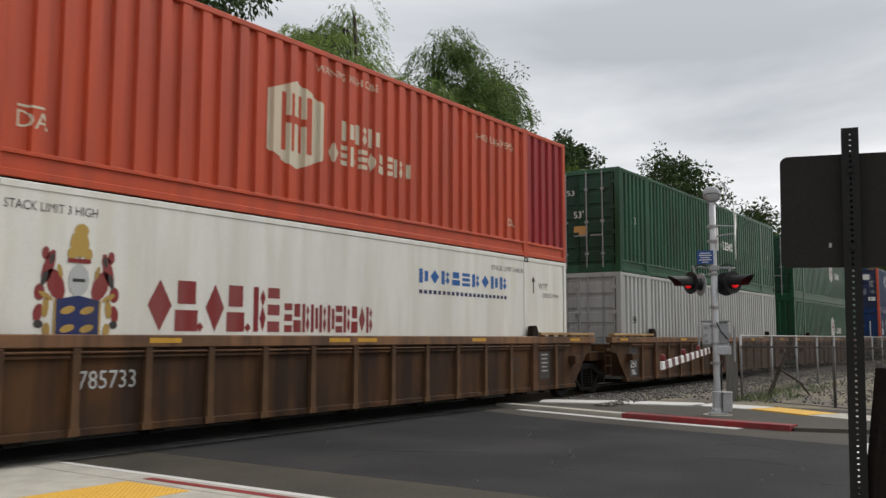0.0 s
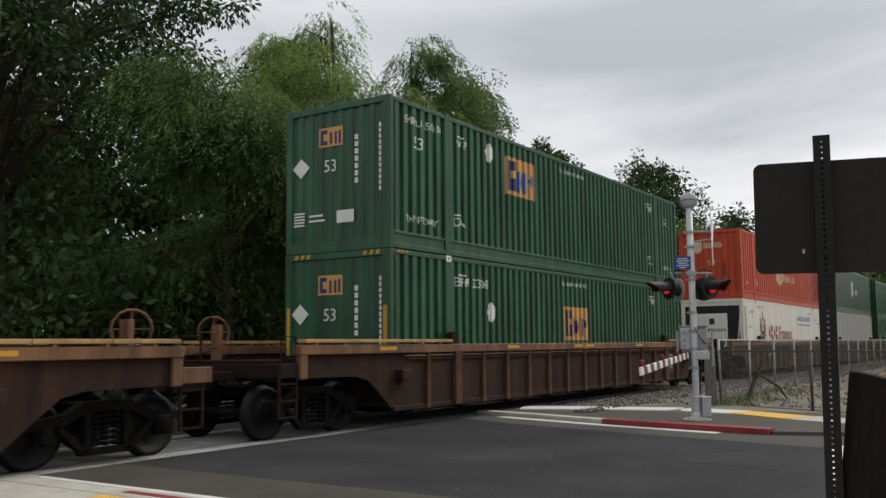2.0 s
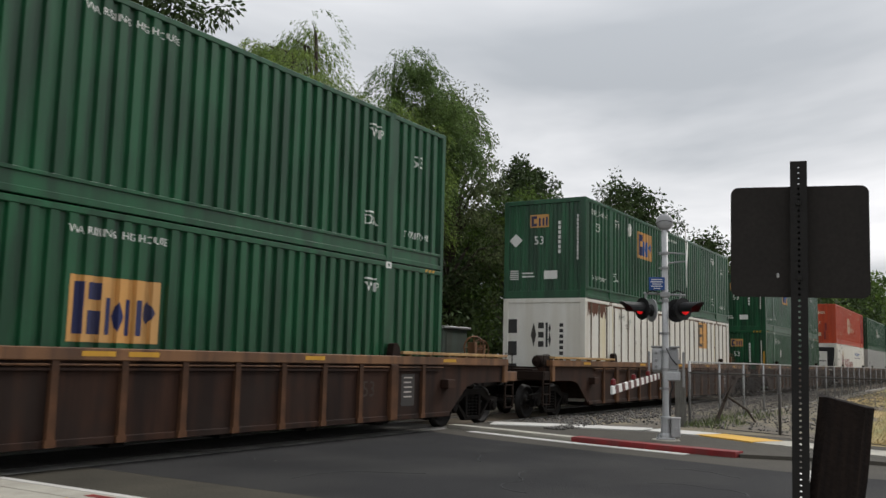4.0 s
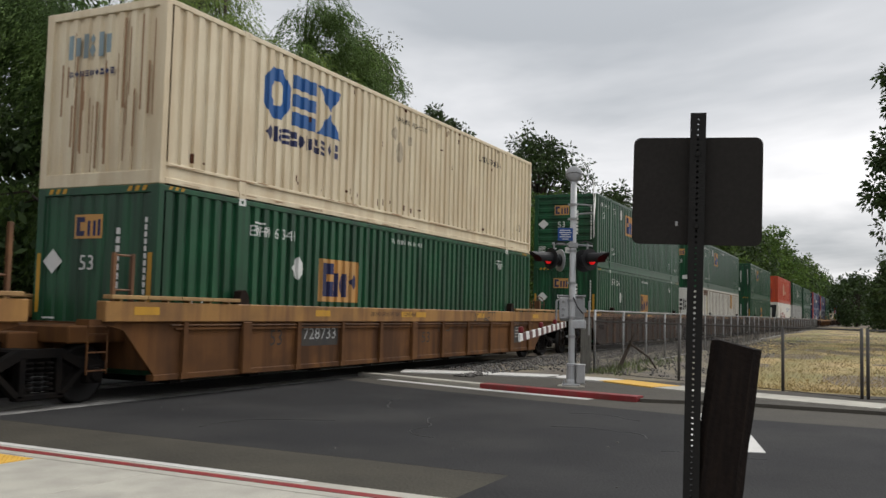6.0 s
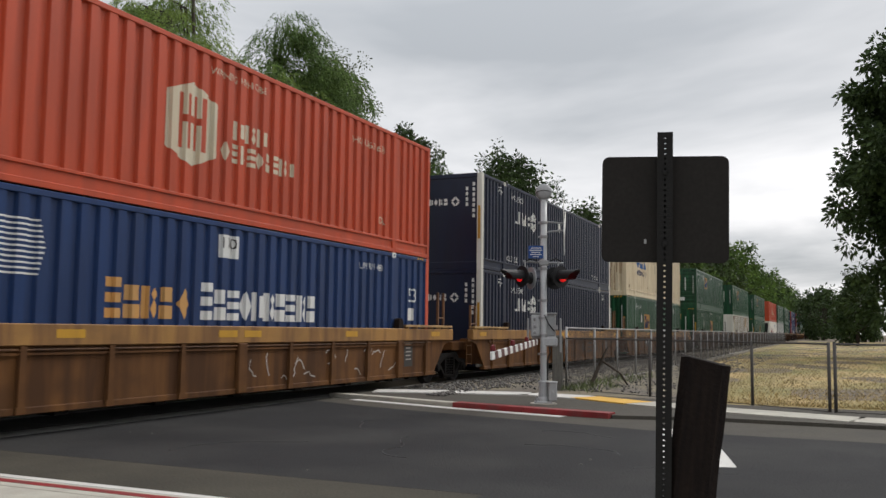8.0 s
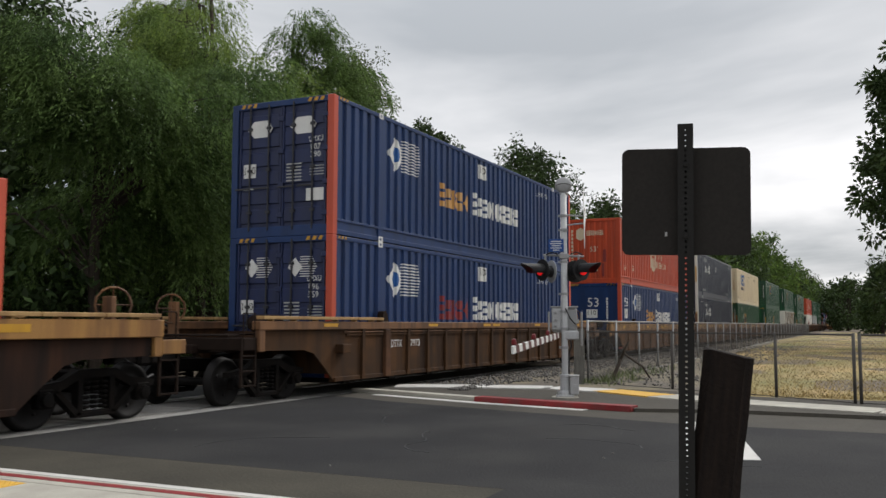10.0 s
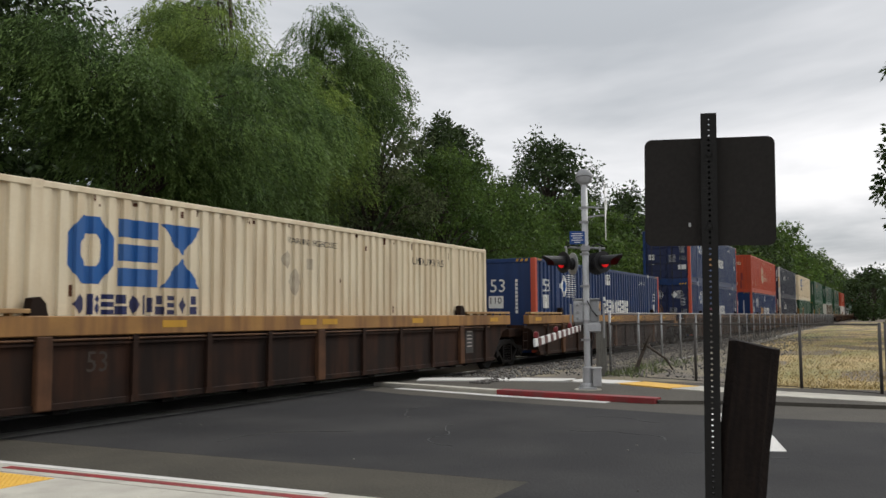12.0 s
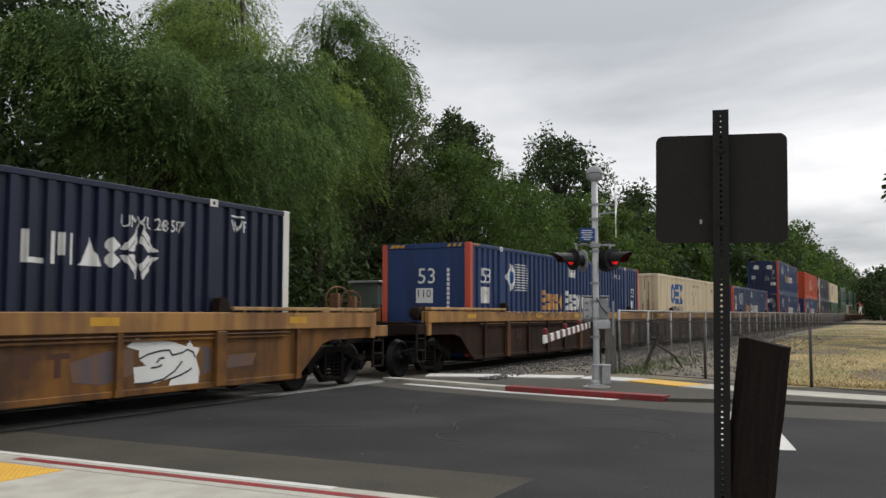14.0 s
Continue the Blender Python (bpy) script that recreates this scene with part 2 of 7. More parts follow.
CAR_OCHRE = paint("weathered ochre car paint", (0.150, 0.066, 0.022), rough=0.7, spec=0.12, grime_amount=0.85, grime=(0.054, 0.025, 0.012), blotch=0.6, blotch_rgb=(0.058, 0.028, 0.014))
CAR_YELLOW = paint("faded yellow chord paint", (0.36, 0.185, 0.052), rough=0.6, grime_amount=0.85, grime=(0.15, 0.07, 0.028), blotch=0.45, blotch_rgb=(0.10, 0.052, 0.026))
CAR_ORANGE = paint("orange yellow car paint", (0.205, 0.092, 0.022), rough=0.65, spec=0.15, grime_amount=0.8, grime=(0.065, 0.033, 0.018), blotch=0.8, blotch_rgb=(0.048, 0.027, 0.018))
CAR_DARK = paint("sooty dark brown car paint", (0.027, 0.0145, 0.0105), rough=0.8, second=(0.050, 0.023, 0.0125), spec=0.1, grime_amount=0.9, grime=(0.012, 0.0085, 0.007), blotch=0.6, blotch_rgb=(0.016, 0.0115, 0.0095))
CHORD_RUST = paint("rusty tan chord paint", (0.20, 0.096, 0.040), rough=0.65, grime_amount=0.9, grime=(0.070, 0.034, 0.018), blotch=0.6, blotch_rgb=(0.050, 0.028, 0.018))
GREEN_GREY = paint("dull grey-green paint", (0.10, 0.125, 0.105), rough=0.7)
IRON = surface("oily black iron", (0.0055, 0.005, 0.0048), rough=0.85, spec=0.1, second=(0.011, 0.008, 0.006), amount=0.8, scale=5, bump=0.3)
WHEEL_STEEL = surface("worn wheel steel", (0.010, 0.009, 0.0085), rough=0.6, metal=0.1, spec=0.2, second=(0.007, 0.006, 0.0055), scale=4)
TREAD = surface("polished wheel tread", (0.35, 0.34, 0.33), rough=0.3, metal=0.9, scale=4)
ROD = surface("dull steel rod", (0.05, 0.05, 0.055), rough=0.5, metal=0.4, scale=8)
GALV = surface("galvanised steel", (0.33, 0.335, 0.335), rough=0.5, metal=0.35, second=(0.31, 0.32, 0.33), scale=8, bump=0.1, grime=(0.22, 0.2, 0.18), grime_amount=0.4)
ALUMINIUM = surface("silver painted steel", (0.46, 0.47, 0.475), rough=0.45, metal=0.15, second=(0.36, 0.37, 0.38), scale=5, grime=(0.25, 0.23, 0.2), grime_amount=0.4)
BLACK_METAL = surface("matt black metal", (0.012, 0.012, 0.013), rough=0.55, scale=5)
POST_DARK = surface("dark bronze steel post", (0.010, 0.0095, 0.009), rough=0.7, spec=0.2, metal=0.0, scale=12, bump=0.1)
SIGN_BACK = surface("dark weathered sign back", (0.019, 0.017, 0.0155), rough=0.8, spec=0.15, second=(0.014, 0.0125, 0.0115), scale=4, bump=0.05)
OLD_WOOD = surface("dark creosoted wood", (0.0085, 0.0065, 0.006), rough=0.9, spec=0.1, second=(0.018, 0.0125, 0.010), amount=0.8, scale=7, stretch=(6, 6, 0.5), fine=40, bump=0.8)
GREY_WOOD = surface("grey weathered wood", (0.16, 0.155, 0.14), rough=0.9, spec=0.1, second=(0.10, 0.095, 0.085), amount=1.0, scale=5, stretch=(6, 6, 0.4), fine=40, bump=0.6)
ASPHALT = surface("dark asphalt", (0.0262, 0.0262, 0.0272), rough=0.9, spec=0.15, second=(0.022, 0.022, 0.0225), amount=1.0, scale=0.6, fine=32, bump=0.9, grime=(0.042, 0.041, 0.039), grime_amount=0.55,
                  grime_scale=0.45, grime_stretch=(1, 1, 1))
OLD_ASPHALT = surface("older brownish asphalt", (0.069, 0.063, 0.049), rough=0.9, spec=0.15, second=(0.050, 0.046, 0.037), amount=1.0, scale=1.1, fine=30, bump=0.9)
GREY_ASPHALT = surface("grey pale asphalt", (0.082, 0.075, 0.062), rough=0.9, spec=0.15, second=(0.07, 0.065, 0.056), amount=1.0, scale=1.4, fine=28, bump=0.9)
CONCRETE = surface("pale concrete", (0.47, 0.45, 0.38), rough=0.85, second=(0.39, 0.37, 0.32), amount=0.8, scale=1.3, fine=90, bump=0.3, grime=(0.25, 0.23, 0.2), grime_amount=0.4, grime_scale=2.5, grime_stretch=(1, 1, 1))
ROAD_WHITE = surface("white road paint", (0.60, 0.59, 0.555), rough=0.7, second=(0.52, 0.50, 0.47), amount=0.8, scale=3, fine=70, bump=0.3)
ROAD_RED = surface("red kerb paint", (0.27, 0.020, 0.022), rough=0.6, second=(0.19, 0.02, 0.022), amount=0.9, scale=3, fine=60, bump=0.2, grime=(0.12, 0.05, 0.045), grime_amount=0.5, grime_scale=4, grime_stretch=(1, 1, 1))
ROAD_YELLOW = surface("yellow tactile paving", (0.68, 0.40, 0.06), rough=0.7, second=(0.6, 0.33, 0.05), scale=3, fine=60, bump=0.3)
PALE_PANEL = surface("pale worn concrete panel", (0.38, 0.37, 0.345), rough=0.7, spec=0.3, second=(0.25, 0.24, 0.225), amount=0.8, scale=3, fine=60, bump=0.3)
PANEL = surface("grey crossing panel", (0.19, 0.183, 0.172), rough=0.85, second=(0.12, 0.115, 0.105), amount=1.0, scale=2, fine=80, bump=0.4)
RAIL_HEAD = surface("rail steel", (0.46, 0.44, 0.42), rough=0.3, metal=0.85, second=(0.30, 0.26, 0.23), scale=3)
FENCE_DARK = surface("dull weathered fence steel", (0.085, 0.08, 0.075), rough=0.7, metal=0.2, second=(0.06, 0.05, 0.045), scale=6)
BALLAST = surface("grey ballast", (0.105, 0.099, 0.090), rough=0.95, second=(0.075, 0.070, 0.065), amount=1.0, scale=5, fine=30, bump=1.0)
STONE = surface("ballast stone", (0.135, 0.127, 0.116), rough=0.9, second=(0.10, 0.095, 0.088), scale=4, fine=30, bump=0.3, island=0.5)
EARTH = surface("dry earth and leaf litter", (0.17, 0.135, 0.095), rough=0.95, second=(0.105, 0.085, 0.06), amount=1.0, scale=0.4, fine=18, bump=0.6)
VERGE = surface("stony grey brown dirt", (0.155, 0.132, 0.105), rough=0.95, second=(0.10, 0.088, 0.07), amount=1.0, scale=1.2, fine=9, bump=1.0, grime=(0.22, 0.19, 0.11), grime_amount=0.6, grime_scale=0.8, grime_stretch=(1, 1, 1))
FIELD = surface("dry straw field", (0.46, 0.335, 0.15), rough=0.95, second=(0.29, 0.215, 0.105), amount=1.0, scale=0.35, stretch=(0.6, 1.4, 1), fine=14, bump=0.6,
                grime=(0.13, 0.145, 0.045), grime_amount=0.85, grime_scale=0.2, grime_stretch=(0.7, 1.5, 1))
STRAW = surface("dry straw blades", (0.46, 0.34, 0.155), rough=0.9, second=(0.24, 0.20, 0.085), amount=1.0, scale=0.2, bump=0, island=0.35)
BARK = surface("furrowed bark", (0.065, 0.050, 0.038), rough=0.95, second=(0.035, 0.027, 0.02), amount=1.0, scale=6, stretch=(4, 4, 0.6), fine=25, bump=0.8)
LEAF_WILLOW = leaf_material("willow leaves", (0.142, 0.218, 0.060), (0.060, 0.108, 0.034), thin=0.32)
LEAF_BRIGHT = leaf_material("bright willow leaves", (0.22, 0.30, 0.065), (0.10, 0.165, 0.042), thin=0.38)
LEAF_MID = leaf_material("broad green leaves", (0.098, 0.152, 0.032), (0.045, 0.085, 0.022))
LEAF_DARK = leaf_material("dark oak and shaded leaves", (0.058, 0.088, 0.028), (0.028, 0.050, 0.018), thin=0.3)
LEAF_GREY = leaf_material("grey green leaves", (0.14, 0.17, 0.075), (0.075, 0.10, 0.045))
BLUE_SIGN = paint("blue enamel sign", (0.015, 0.07, 0.26), rough=0.4, grime_amount=0.1)


def glow(name, rgb, power):
    m = bpy.data.materials.new(name)
    m.use_nodes = True
    b = m.node_tree.nodes["Principled BSDF"]
    b.inputs["Base Color"].default_value = (*rgb, 1)
    b.inputs["Emission Color"].default_value = (*rgb, 1)
    b.inputs["Emission Strength"].default_value = power
    b.inputs["Roughness"].default_value = 0.2
    return m


RED_LENS = glow("glowing red lens", (0.8, 0.012, 0.015), 0.5)
STRIPE_RED = surface("sun-bleached red stripe", (0.105, 0.036, 0.032), rough=0.6)
DULL_RED = surface("dull red lamp glass", (0.16, 0.010, 0.012), rough=0.3)
# ---------------------------------------------------------------- ground, road and crossing
def slab(name, outline, z0, z1, material, label, category="", kind="structure"):
    ob = part(name, Shape().prism(outline, 2, z0, z1), material)
    return tagged(ob, label, category or name.replace("_", " "), kind=kind)


def build_ground():
    n = 60
    c = np.concatenate([-np.geomspace(2500, 4, n), np.geomspace(4, 2500, n)])
    X, Y = np.meshgrid(c + 20, c + 5, indexing="ij")
    Z = np.full_like(X, -0.03)
    idx = np.arange(4 * n * n).reshape(2 * n, 2 * n)
    F = np.stack([idx[:-1, :-1], idx[1:, :-1], idx[1:, 1:], idx[:-1, 1:]], -1).reshape(-1, 4)
    tagged(new("ground", quads("ground", np.stack([X, Y, Z], -1).reshape(-1, 3), F, EARTH)), "dry brown earth with leaf litter reaching to the horizon", "ground", kind="structure")
    slab("road", [(6.28, -40), (13.5, -40), (13.5, 2.6), (14.1, 5.2), (14.9, 8.2), (15.6, 9.845), (7.5, 9.845), (7.5, 2.92), (6.28, 2.92)], -0.2, 0.0, ASPHALT, "dark grey asphalt road running up to the railway crossing", "road")
    slab("road_edge", [(6.28, 2.92), (7.5, 2.92), (7.5, 9.845), (6.28, 9.845)], -0.2, -0.001, OLD_ASPHALT, "older brownish asphalt strip along the kerb", "road edge")
    slab("road_shoulder", [(13.5, -40), (15.45, -40), (15.45, 2.0), (15.25, 3.6), (15.6, 4.4), (16.0, 7.0), (16.5, 9.4), (16.6, 9.845), (15.6, 9.845), (14.9, 8.2), (14.1, 5.2), (13.5, 2.6)], -0.2, -0.001,
         GREY_ASPHALT, "paler grey asphalt shoulder beside the road", "road shoulder")
    slab("road_beyond", [(6.5, 12.0), (16.6, 12.0), (16.6, 34), (6.5, 34)], -0.2, -0.002, ASPHALT, "dark asphalt road going on beyond the tracks", "road")
    # long thin cracks and stains in the asphalt
    crack = Shape()
    r = random.Random(4)
    for x, y, a, length in ((9.2, 4.5, 1.4, 2.2), (10.6, 2.4, 0.5, 1.6), (12.3, 2.9, 1.2, 1.3), (8.4, 7.2, 0.1, 2.0), (11.5, 6.3, 0.9, 1.5), (9.8, 1.0, 2.0, 1.2)):
        for i in range(14):
            s = length / 14
            nx, ny = x + s * math.cos(a), y + s * math.sin(a)
            crack.prism([(x - 0.006 * math.sin(a), y + 0.006 * math.cos(a)), (x + 0.006 * math.sin(a), y - 0.006 * math.cos(a)), (nx + 0.006 * math.sin(a), ny - 0.006 * math.cos(a)), (nx - 0.006 * math.sin(a), ny + 0.006 * math.cos(a))], 2, -0.002, 0.0025)
            x, y, a = nx, ny, a + r.uniform(-0.5, 0.5)
    tagged(part("road_crack", crack, BLACK_METAL), "thin dark cracks in the asphalt", "crack", kind="stuff")
    grit = Shape()
    for i in range(16):
        x, y, s = r.uniform(7.2, 13), r.uniform(0.5, 9), r.uniform(0.006, 0.018)
        grit.lathe([(0, 0), (s, s * 0.2), (s * 0.7, s * 0.7), (0, s * 0.8)], (x, y, 0.0), sides=5)
    tagged(part("road_grit", grit, STONE), "scattered pale grit and scraps on the asphalt", "grit", kind="stuff")

    # pavement beside the camera with its kerb and painted edge
    pav = tagged(new("pavement"), "pale concrete pavement with a red edge line beside the road", "pavement", kind="structure")
    flag = shared("flag", lambda: Shape().box(0, 2.78, 0, 1.49, -0.15, 0.012, 0.006), "paving_slab", CONCRETE)
    for i in range(-6, 6):
        y = 5.53 + 1.5 * i
        if y < 6.6:
            part("paving_slab", flag, CONCRETE, pav, at=pose(3.06, y, 0))
    part("paving_slab", Shape().box(3.06, 5.84, 7.04, 9.9, -0.15, 0.012, 0.006), CONCRETE, pav)
    part("paving_slab", Shape().box(-14, 3.05, -20, 9.9, -0.15, 0.008), CONCRETE, pav)
    part("tactile_panel", tactile(4.6, 5.80, 6.87, 7.84, 0.016), ROAD_YELLOW, pav, "yellow tactile paving panel with raised domes")
    part("kerb", Shape().box(5.85, 6.28, -20, 9.9, -0.15, 0.014, 0.008), CONCRETE, pav, "pale concrete kerb")
    part("edge_line", Shape().box(5.98, 6.09, -20, 7.82, 0.014, 0.018), ROAD_RED, pav, "faded red painted line")
    part("edge_line", Shape().box(6.165, 6.27, 4.2, 9.6, 0.014, 0.018), ROAD_WHITE, pav, "white painted line")

    # traffic island with the crossing mast, its painted kerb and the footway behind
    isl = tagged(new("kerb_island"), "brownish asphalt corner island with a red and white painted kerb", "kerb", kind="structure")
    face = [(16.62, 9.9), (16.3, 8.6), (15.68, 6.65), (15.32, 5.15), (15.02, 3.55), (15.5, 2.0), (15.62, -40)]
    back = [(18.5, -40), (18.5, 1.9), (19.4, 4.9), (19.6, 6.3), (19.0, 9.9)]
    part("island_top", Shape().prism(face + back, 2, -0.15, 0.05), GREY_ASPHALT, isl, "worn grey brown asphalt")

    def strip(pts, w0, w1, z0, z1):
        s = Shape()
        for (ax, ay), (bx, by) in zip(pts[:-1], pts[1:]):
            d = math.hypot(bx - ax, by - ay)
            nx, ny = (by - ay) / d, -(bx - ax) / d
            s.prism([(ax + nx * w0, ay + ny * w0), (bx + nx * w0, by + ny * w0), (bx + nx * w1, by + ny * w1), (ax + nx * w1, ay + ny * w1)], 2, z0, z1)
        return s

    part("red_kerb", strip(face[2:5], -0.15, 0.14, -0.1, 0.092), ROAD_RED, isl, "red painted kerb, worn at the edges")
    part("kerb_stone", strip(face[:3], -0.14, 0.12, -0.1, 0.08), CONCRETE, isl, "bare concrete kerb")
    part("kerb_stone", strip(face[4:], -0.12, 0.10, -0.1, 0.058), GREY_ASPHALT, isl)
    part("gutter_line", strip([(16.15, 9.15), (15.32, 6.45), (14.86, 4.35)], -0.12, 0.12, -0.001, 0.004), ROAD_WHITE, isl, "thin white painted line")
    band = [(17.9, 9.6), (18.55, 8.0), (18.95, 6.3), (18.62, 4.95)]
    part("footway_edge", strip(band, -0.42, 0.46, 0.0, 0.07), ROAD_WHITE, isl, "white concrete footway edge")
    part("tactile_edge", strip([(18.62, 4.95), (17.75, 3.66)], -0.38, 0.42, 0.0, 0.072), ROAD_YELLOW, isl, "yellow tactile strip")
    part("footway_edge", strip([(17.75, 3.66), (16.95, 1.9), (16.25, -0.2), (15.9, -3), (15.9, -40)], -0.5, 0.45, 0.0, 0.068), CONCRETE, isl, "pale concrete footway edge")
    mark = tagged(part("road_arrow", Shape().prism([(10.26, 1.06), (14.0, 1.90), (13.75, 2.49), (10.02, 1.80)], 2, -0.001, 0.004), ROAD_WHITE), "white painted triangular road marking", "road marking", kind="structure")


def tactile(x0, x1, y0, y1, z):
    s = Shape().box(x0, x1, y0, y1, 0.0, z)
    for i in range(int((x1 - x0) / 0.06)):
        for j in range(int((y1 - y0) / 0.06)):
            s.lathe([(0.014, 0), (0.008, 0.005), (0, 0.005)], (x0 + 0.03 + i * 0.06, y0 + 0.03 + j * 0.06, z), sides=5)
    return s


def build_track():
    tr = tagged(new("railway_track"), "steel rails on a grey ballast bed with concrete crossing panels", "railway track", kind="structure")
    for y in (-0.7525, 0.7525):
        yy = TRACK_Y + y
        prof = [(yy - 0.07, -0.17), (yy + 0.07, -0.17), (yy + 0.07, -0.155), (yy + 0.01, -0.13), (yy + 0.01, -0.045), (yy + 0.036, -0.035), (yy + 0.036, -0.006), (yy + 0.028, 0.0), (yy - 0.028, 0.0), (yy - 0.036, -0.006),
                (yy - 0.036, -0.035), (yy - 0.01, -0.045), (yy - 0.01, -0.13), (yy - 0.07, -0.155)]
        part("rail", Shape().prism(prof, 0, -60, 520), RAIL_HEAD, tr)
    lane = shared("gauge panel", lambda: Shape().box(0, 2.42, -0.62, 0.62, -0.18, -0.004, 0.012), "crossing_panel", PANEL)
    side = shared("side panel", lambda: Shape().box(0, 2.42, -0.18, 0.18, -0.18, -0.001, 0.012), "crossing_panel", PALE_PANEL)
    for i in range(5):
        part("crossing_panel", lane, PANEL, tr, at=pose(5.0 + 2.44 * i, TRACK_Y, 0))
        part("crossing_panel", side, PALE_PANEL, tr, at=pose(5.0 + 2.44 * i, TRACK_Y - 0.98, 0))
        part("crossing_panel", side, PALE_PANEL, tr, at=pose(5.0 + 2.44 * i, TRACK_Y + 0.98, 0))
    for x0, x1 in ((-60, 4.95), (17.25, 520)):
        prof = [(7.9, -0.06), (8.9, -0.03), (9.6, -0.10), (12.4, -0.10), (13.2, -0.03), (14.2, -0.06), (14.2, -0.3), (7.9, -0.3)]
        part("ballast_bed", Shape().prism(prof, 0, x0, x1), BALLAST, tr)
    tie = shared("tie", lambda: Shape().box(-0.11, 0.11, -1.3, 1.3, -0.2, -0.088, 0.01), "sleeper", OLD_WOOD)
    for i in range(60):
        part("sleeper", tie, OLD_WOOD, tr, at=pose(17.6 + 0.6 * i, TRACK_Y, 0))
    # loose stones
    n = 9000
    x = 17.3 + 45 * rng.random(n) ** 1.5
    y = np.where(rng.random(n) < 0.72, rng.uniform(7.6, 10.1, n), rng.uniform(3.5, 7.6, n))
    keep = ~((y < 7.6) & (x < 20.5)) & ~((y < 7.7) & (rng.random(n) < 0.2))
    x, y = x[keep], y[keep]
    n = len(x)
    s = rng.uniform(0.018, 0.05, n)
    base = np.array([(1, 0, 0), (0, 1, 0), (-1, 0, 0), (0, -1, 0), (0, 0, 0.9), (0, 0, -0.5)])
    Vv = base[None] * s[:, None, None] * rng.uniform(0.6, 1.3, (n, 6, 1))
    a = rng.uniform(0, 6.28, n)
    ca, sa = np.cos(a)[:, None], np.sin(a)[:, None]
    P = np.stack([Vv[..., 0] * ca - Vv[..., 1] * sa + x[:, None], Vv[..., 0] * sa + Vv[..., 1] * ca + y[:, None], Vv[..., 2] + np.where(y < 8.1, 0.055, -0.03)[:, None] + 0.3 * s[:, None]], -1)
    tri = np.array([(0, 1, 4), (1, 2, 4), (2, 3, 4), (3, 0, 4), (1, 0, 5), (2, 1, 5), (3, 2, 5), (0, 3, 5)])
    F = (tri[None] + 6 * np.arange(n)[:, None, None]).reshape(-1, 3)
    tagged(new("ballast_stones", quads("ballast_stones", P.reshape(-1, 3), F, STONE)), "loose grey ballast stones along the track", "ballast", kind="stuff")


def build_field():
    n = 40
    X, Y = np.meshgrid(np.linspace(19.2, 190, 120), np.linspace(-60, 7.6, n), indexing="ij")
    Z = -0.02 + 0.03 * np.sin(X * 0.7) * np.cos(Y * 0.9) + 0.02 * np.sin(X * 0.21 + Y)
    idx = np.arange(120 * n).reshape(120, n)
    F = np.stack([idx[:-1, :-1], idx[1:, :-1], idx[1:, 1:], idx[:-1, 1:]], -1).reshape(-1, 4)
    tagged(new("field", quads("field", np.stack([X, Y, Z], -1).reshape(-1, 3), F, FIELD)), "dry straw-coloured field with greener patches", "field", kind="structure")
    slab("gravel_verge", [(19.55, 6.2), (19.45, 4.9), (18.9, 3.0), (21.5, 2.6), (25, 3.7), (32, 5.0), (48, 6.0), (80, 6.8), (80, 8.2), (18.6, 8.2), (19.0, 7.0)], -0.05, 0.05, VERGE, "stony grey brown dirt verge between fence and track", "verge")
    m = 46000
    x = 19.4 + 70 * rng.random(m) ** 2
    y = rng.uniform(-14, 6.2, m)
    y = np.where(y > 2.2 + (x - 19) * 0.30, rng.uniform(-14, 2.0, m), y)
    h = rng.uniform(0.0, 0.05, m)
    a = rng.uniform(0, 6.28, m)
    P = np.zeros((m, 3, 3))
    w = 0.012
    P[:, 0] = np.stack([x - w * np.cos(a), y - w * np.sin(a), np.full(m, 0.0)], -1)
    P[:, 1] = np.stack([x + w * np.cos(a), y + w * np.sin(a), np.full(m, 0.0)], -1)
    P[:, 2] = np.stack([x + rng.normal(0, 0.05, m), y + rng.normal(0, 0.05, m), h + 0.03], -1)
    tagged(new("dry_grass", quads("dry_grass", P.reshape(-1, 3), np.arange(3 * m).reshape(m, 3), STRAW)), "short dry grass blades over the field", "grass", kind="stuff")


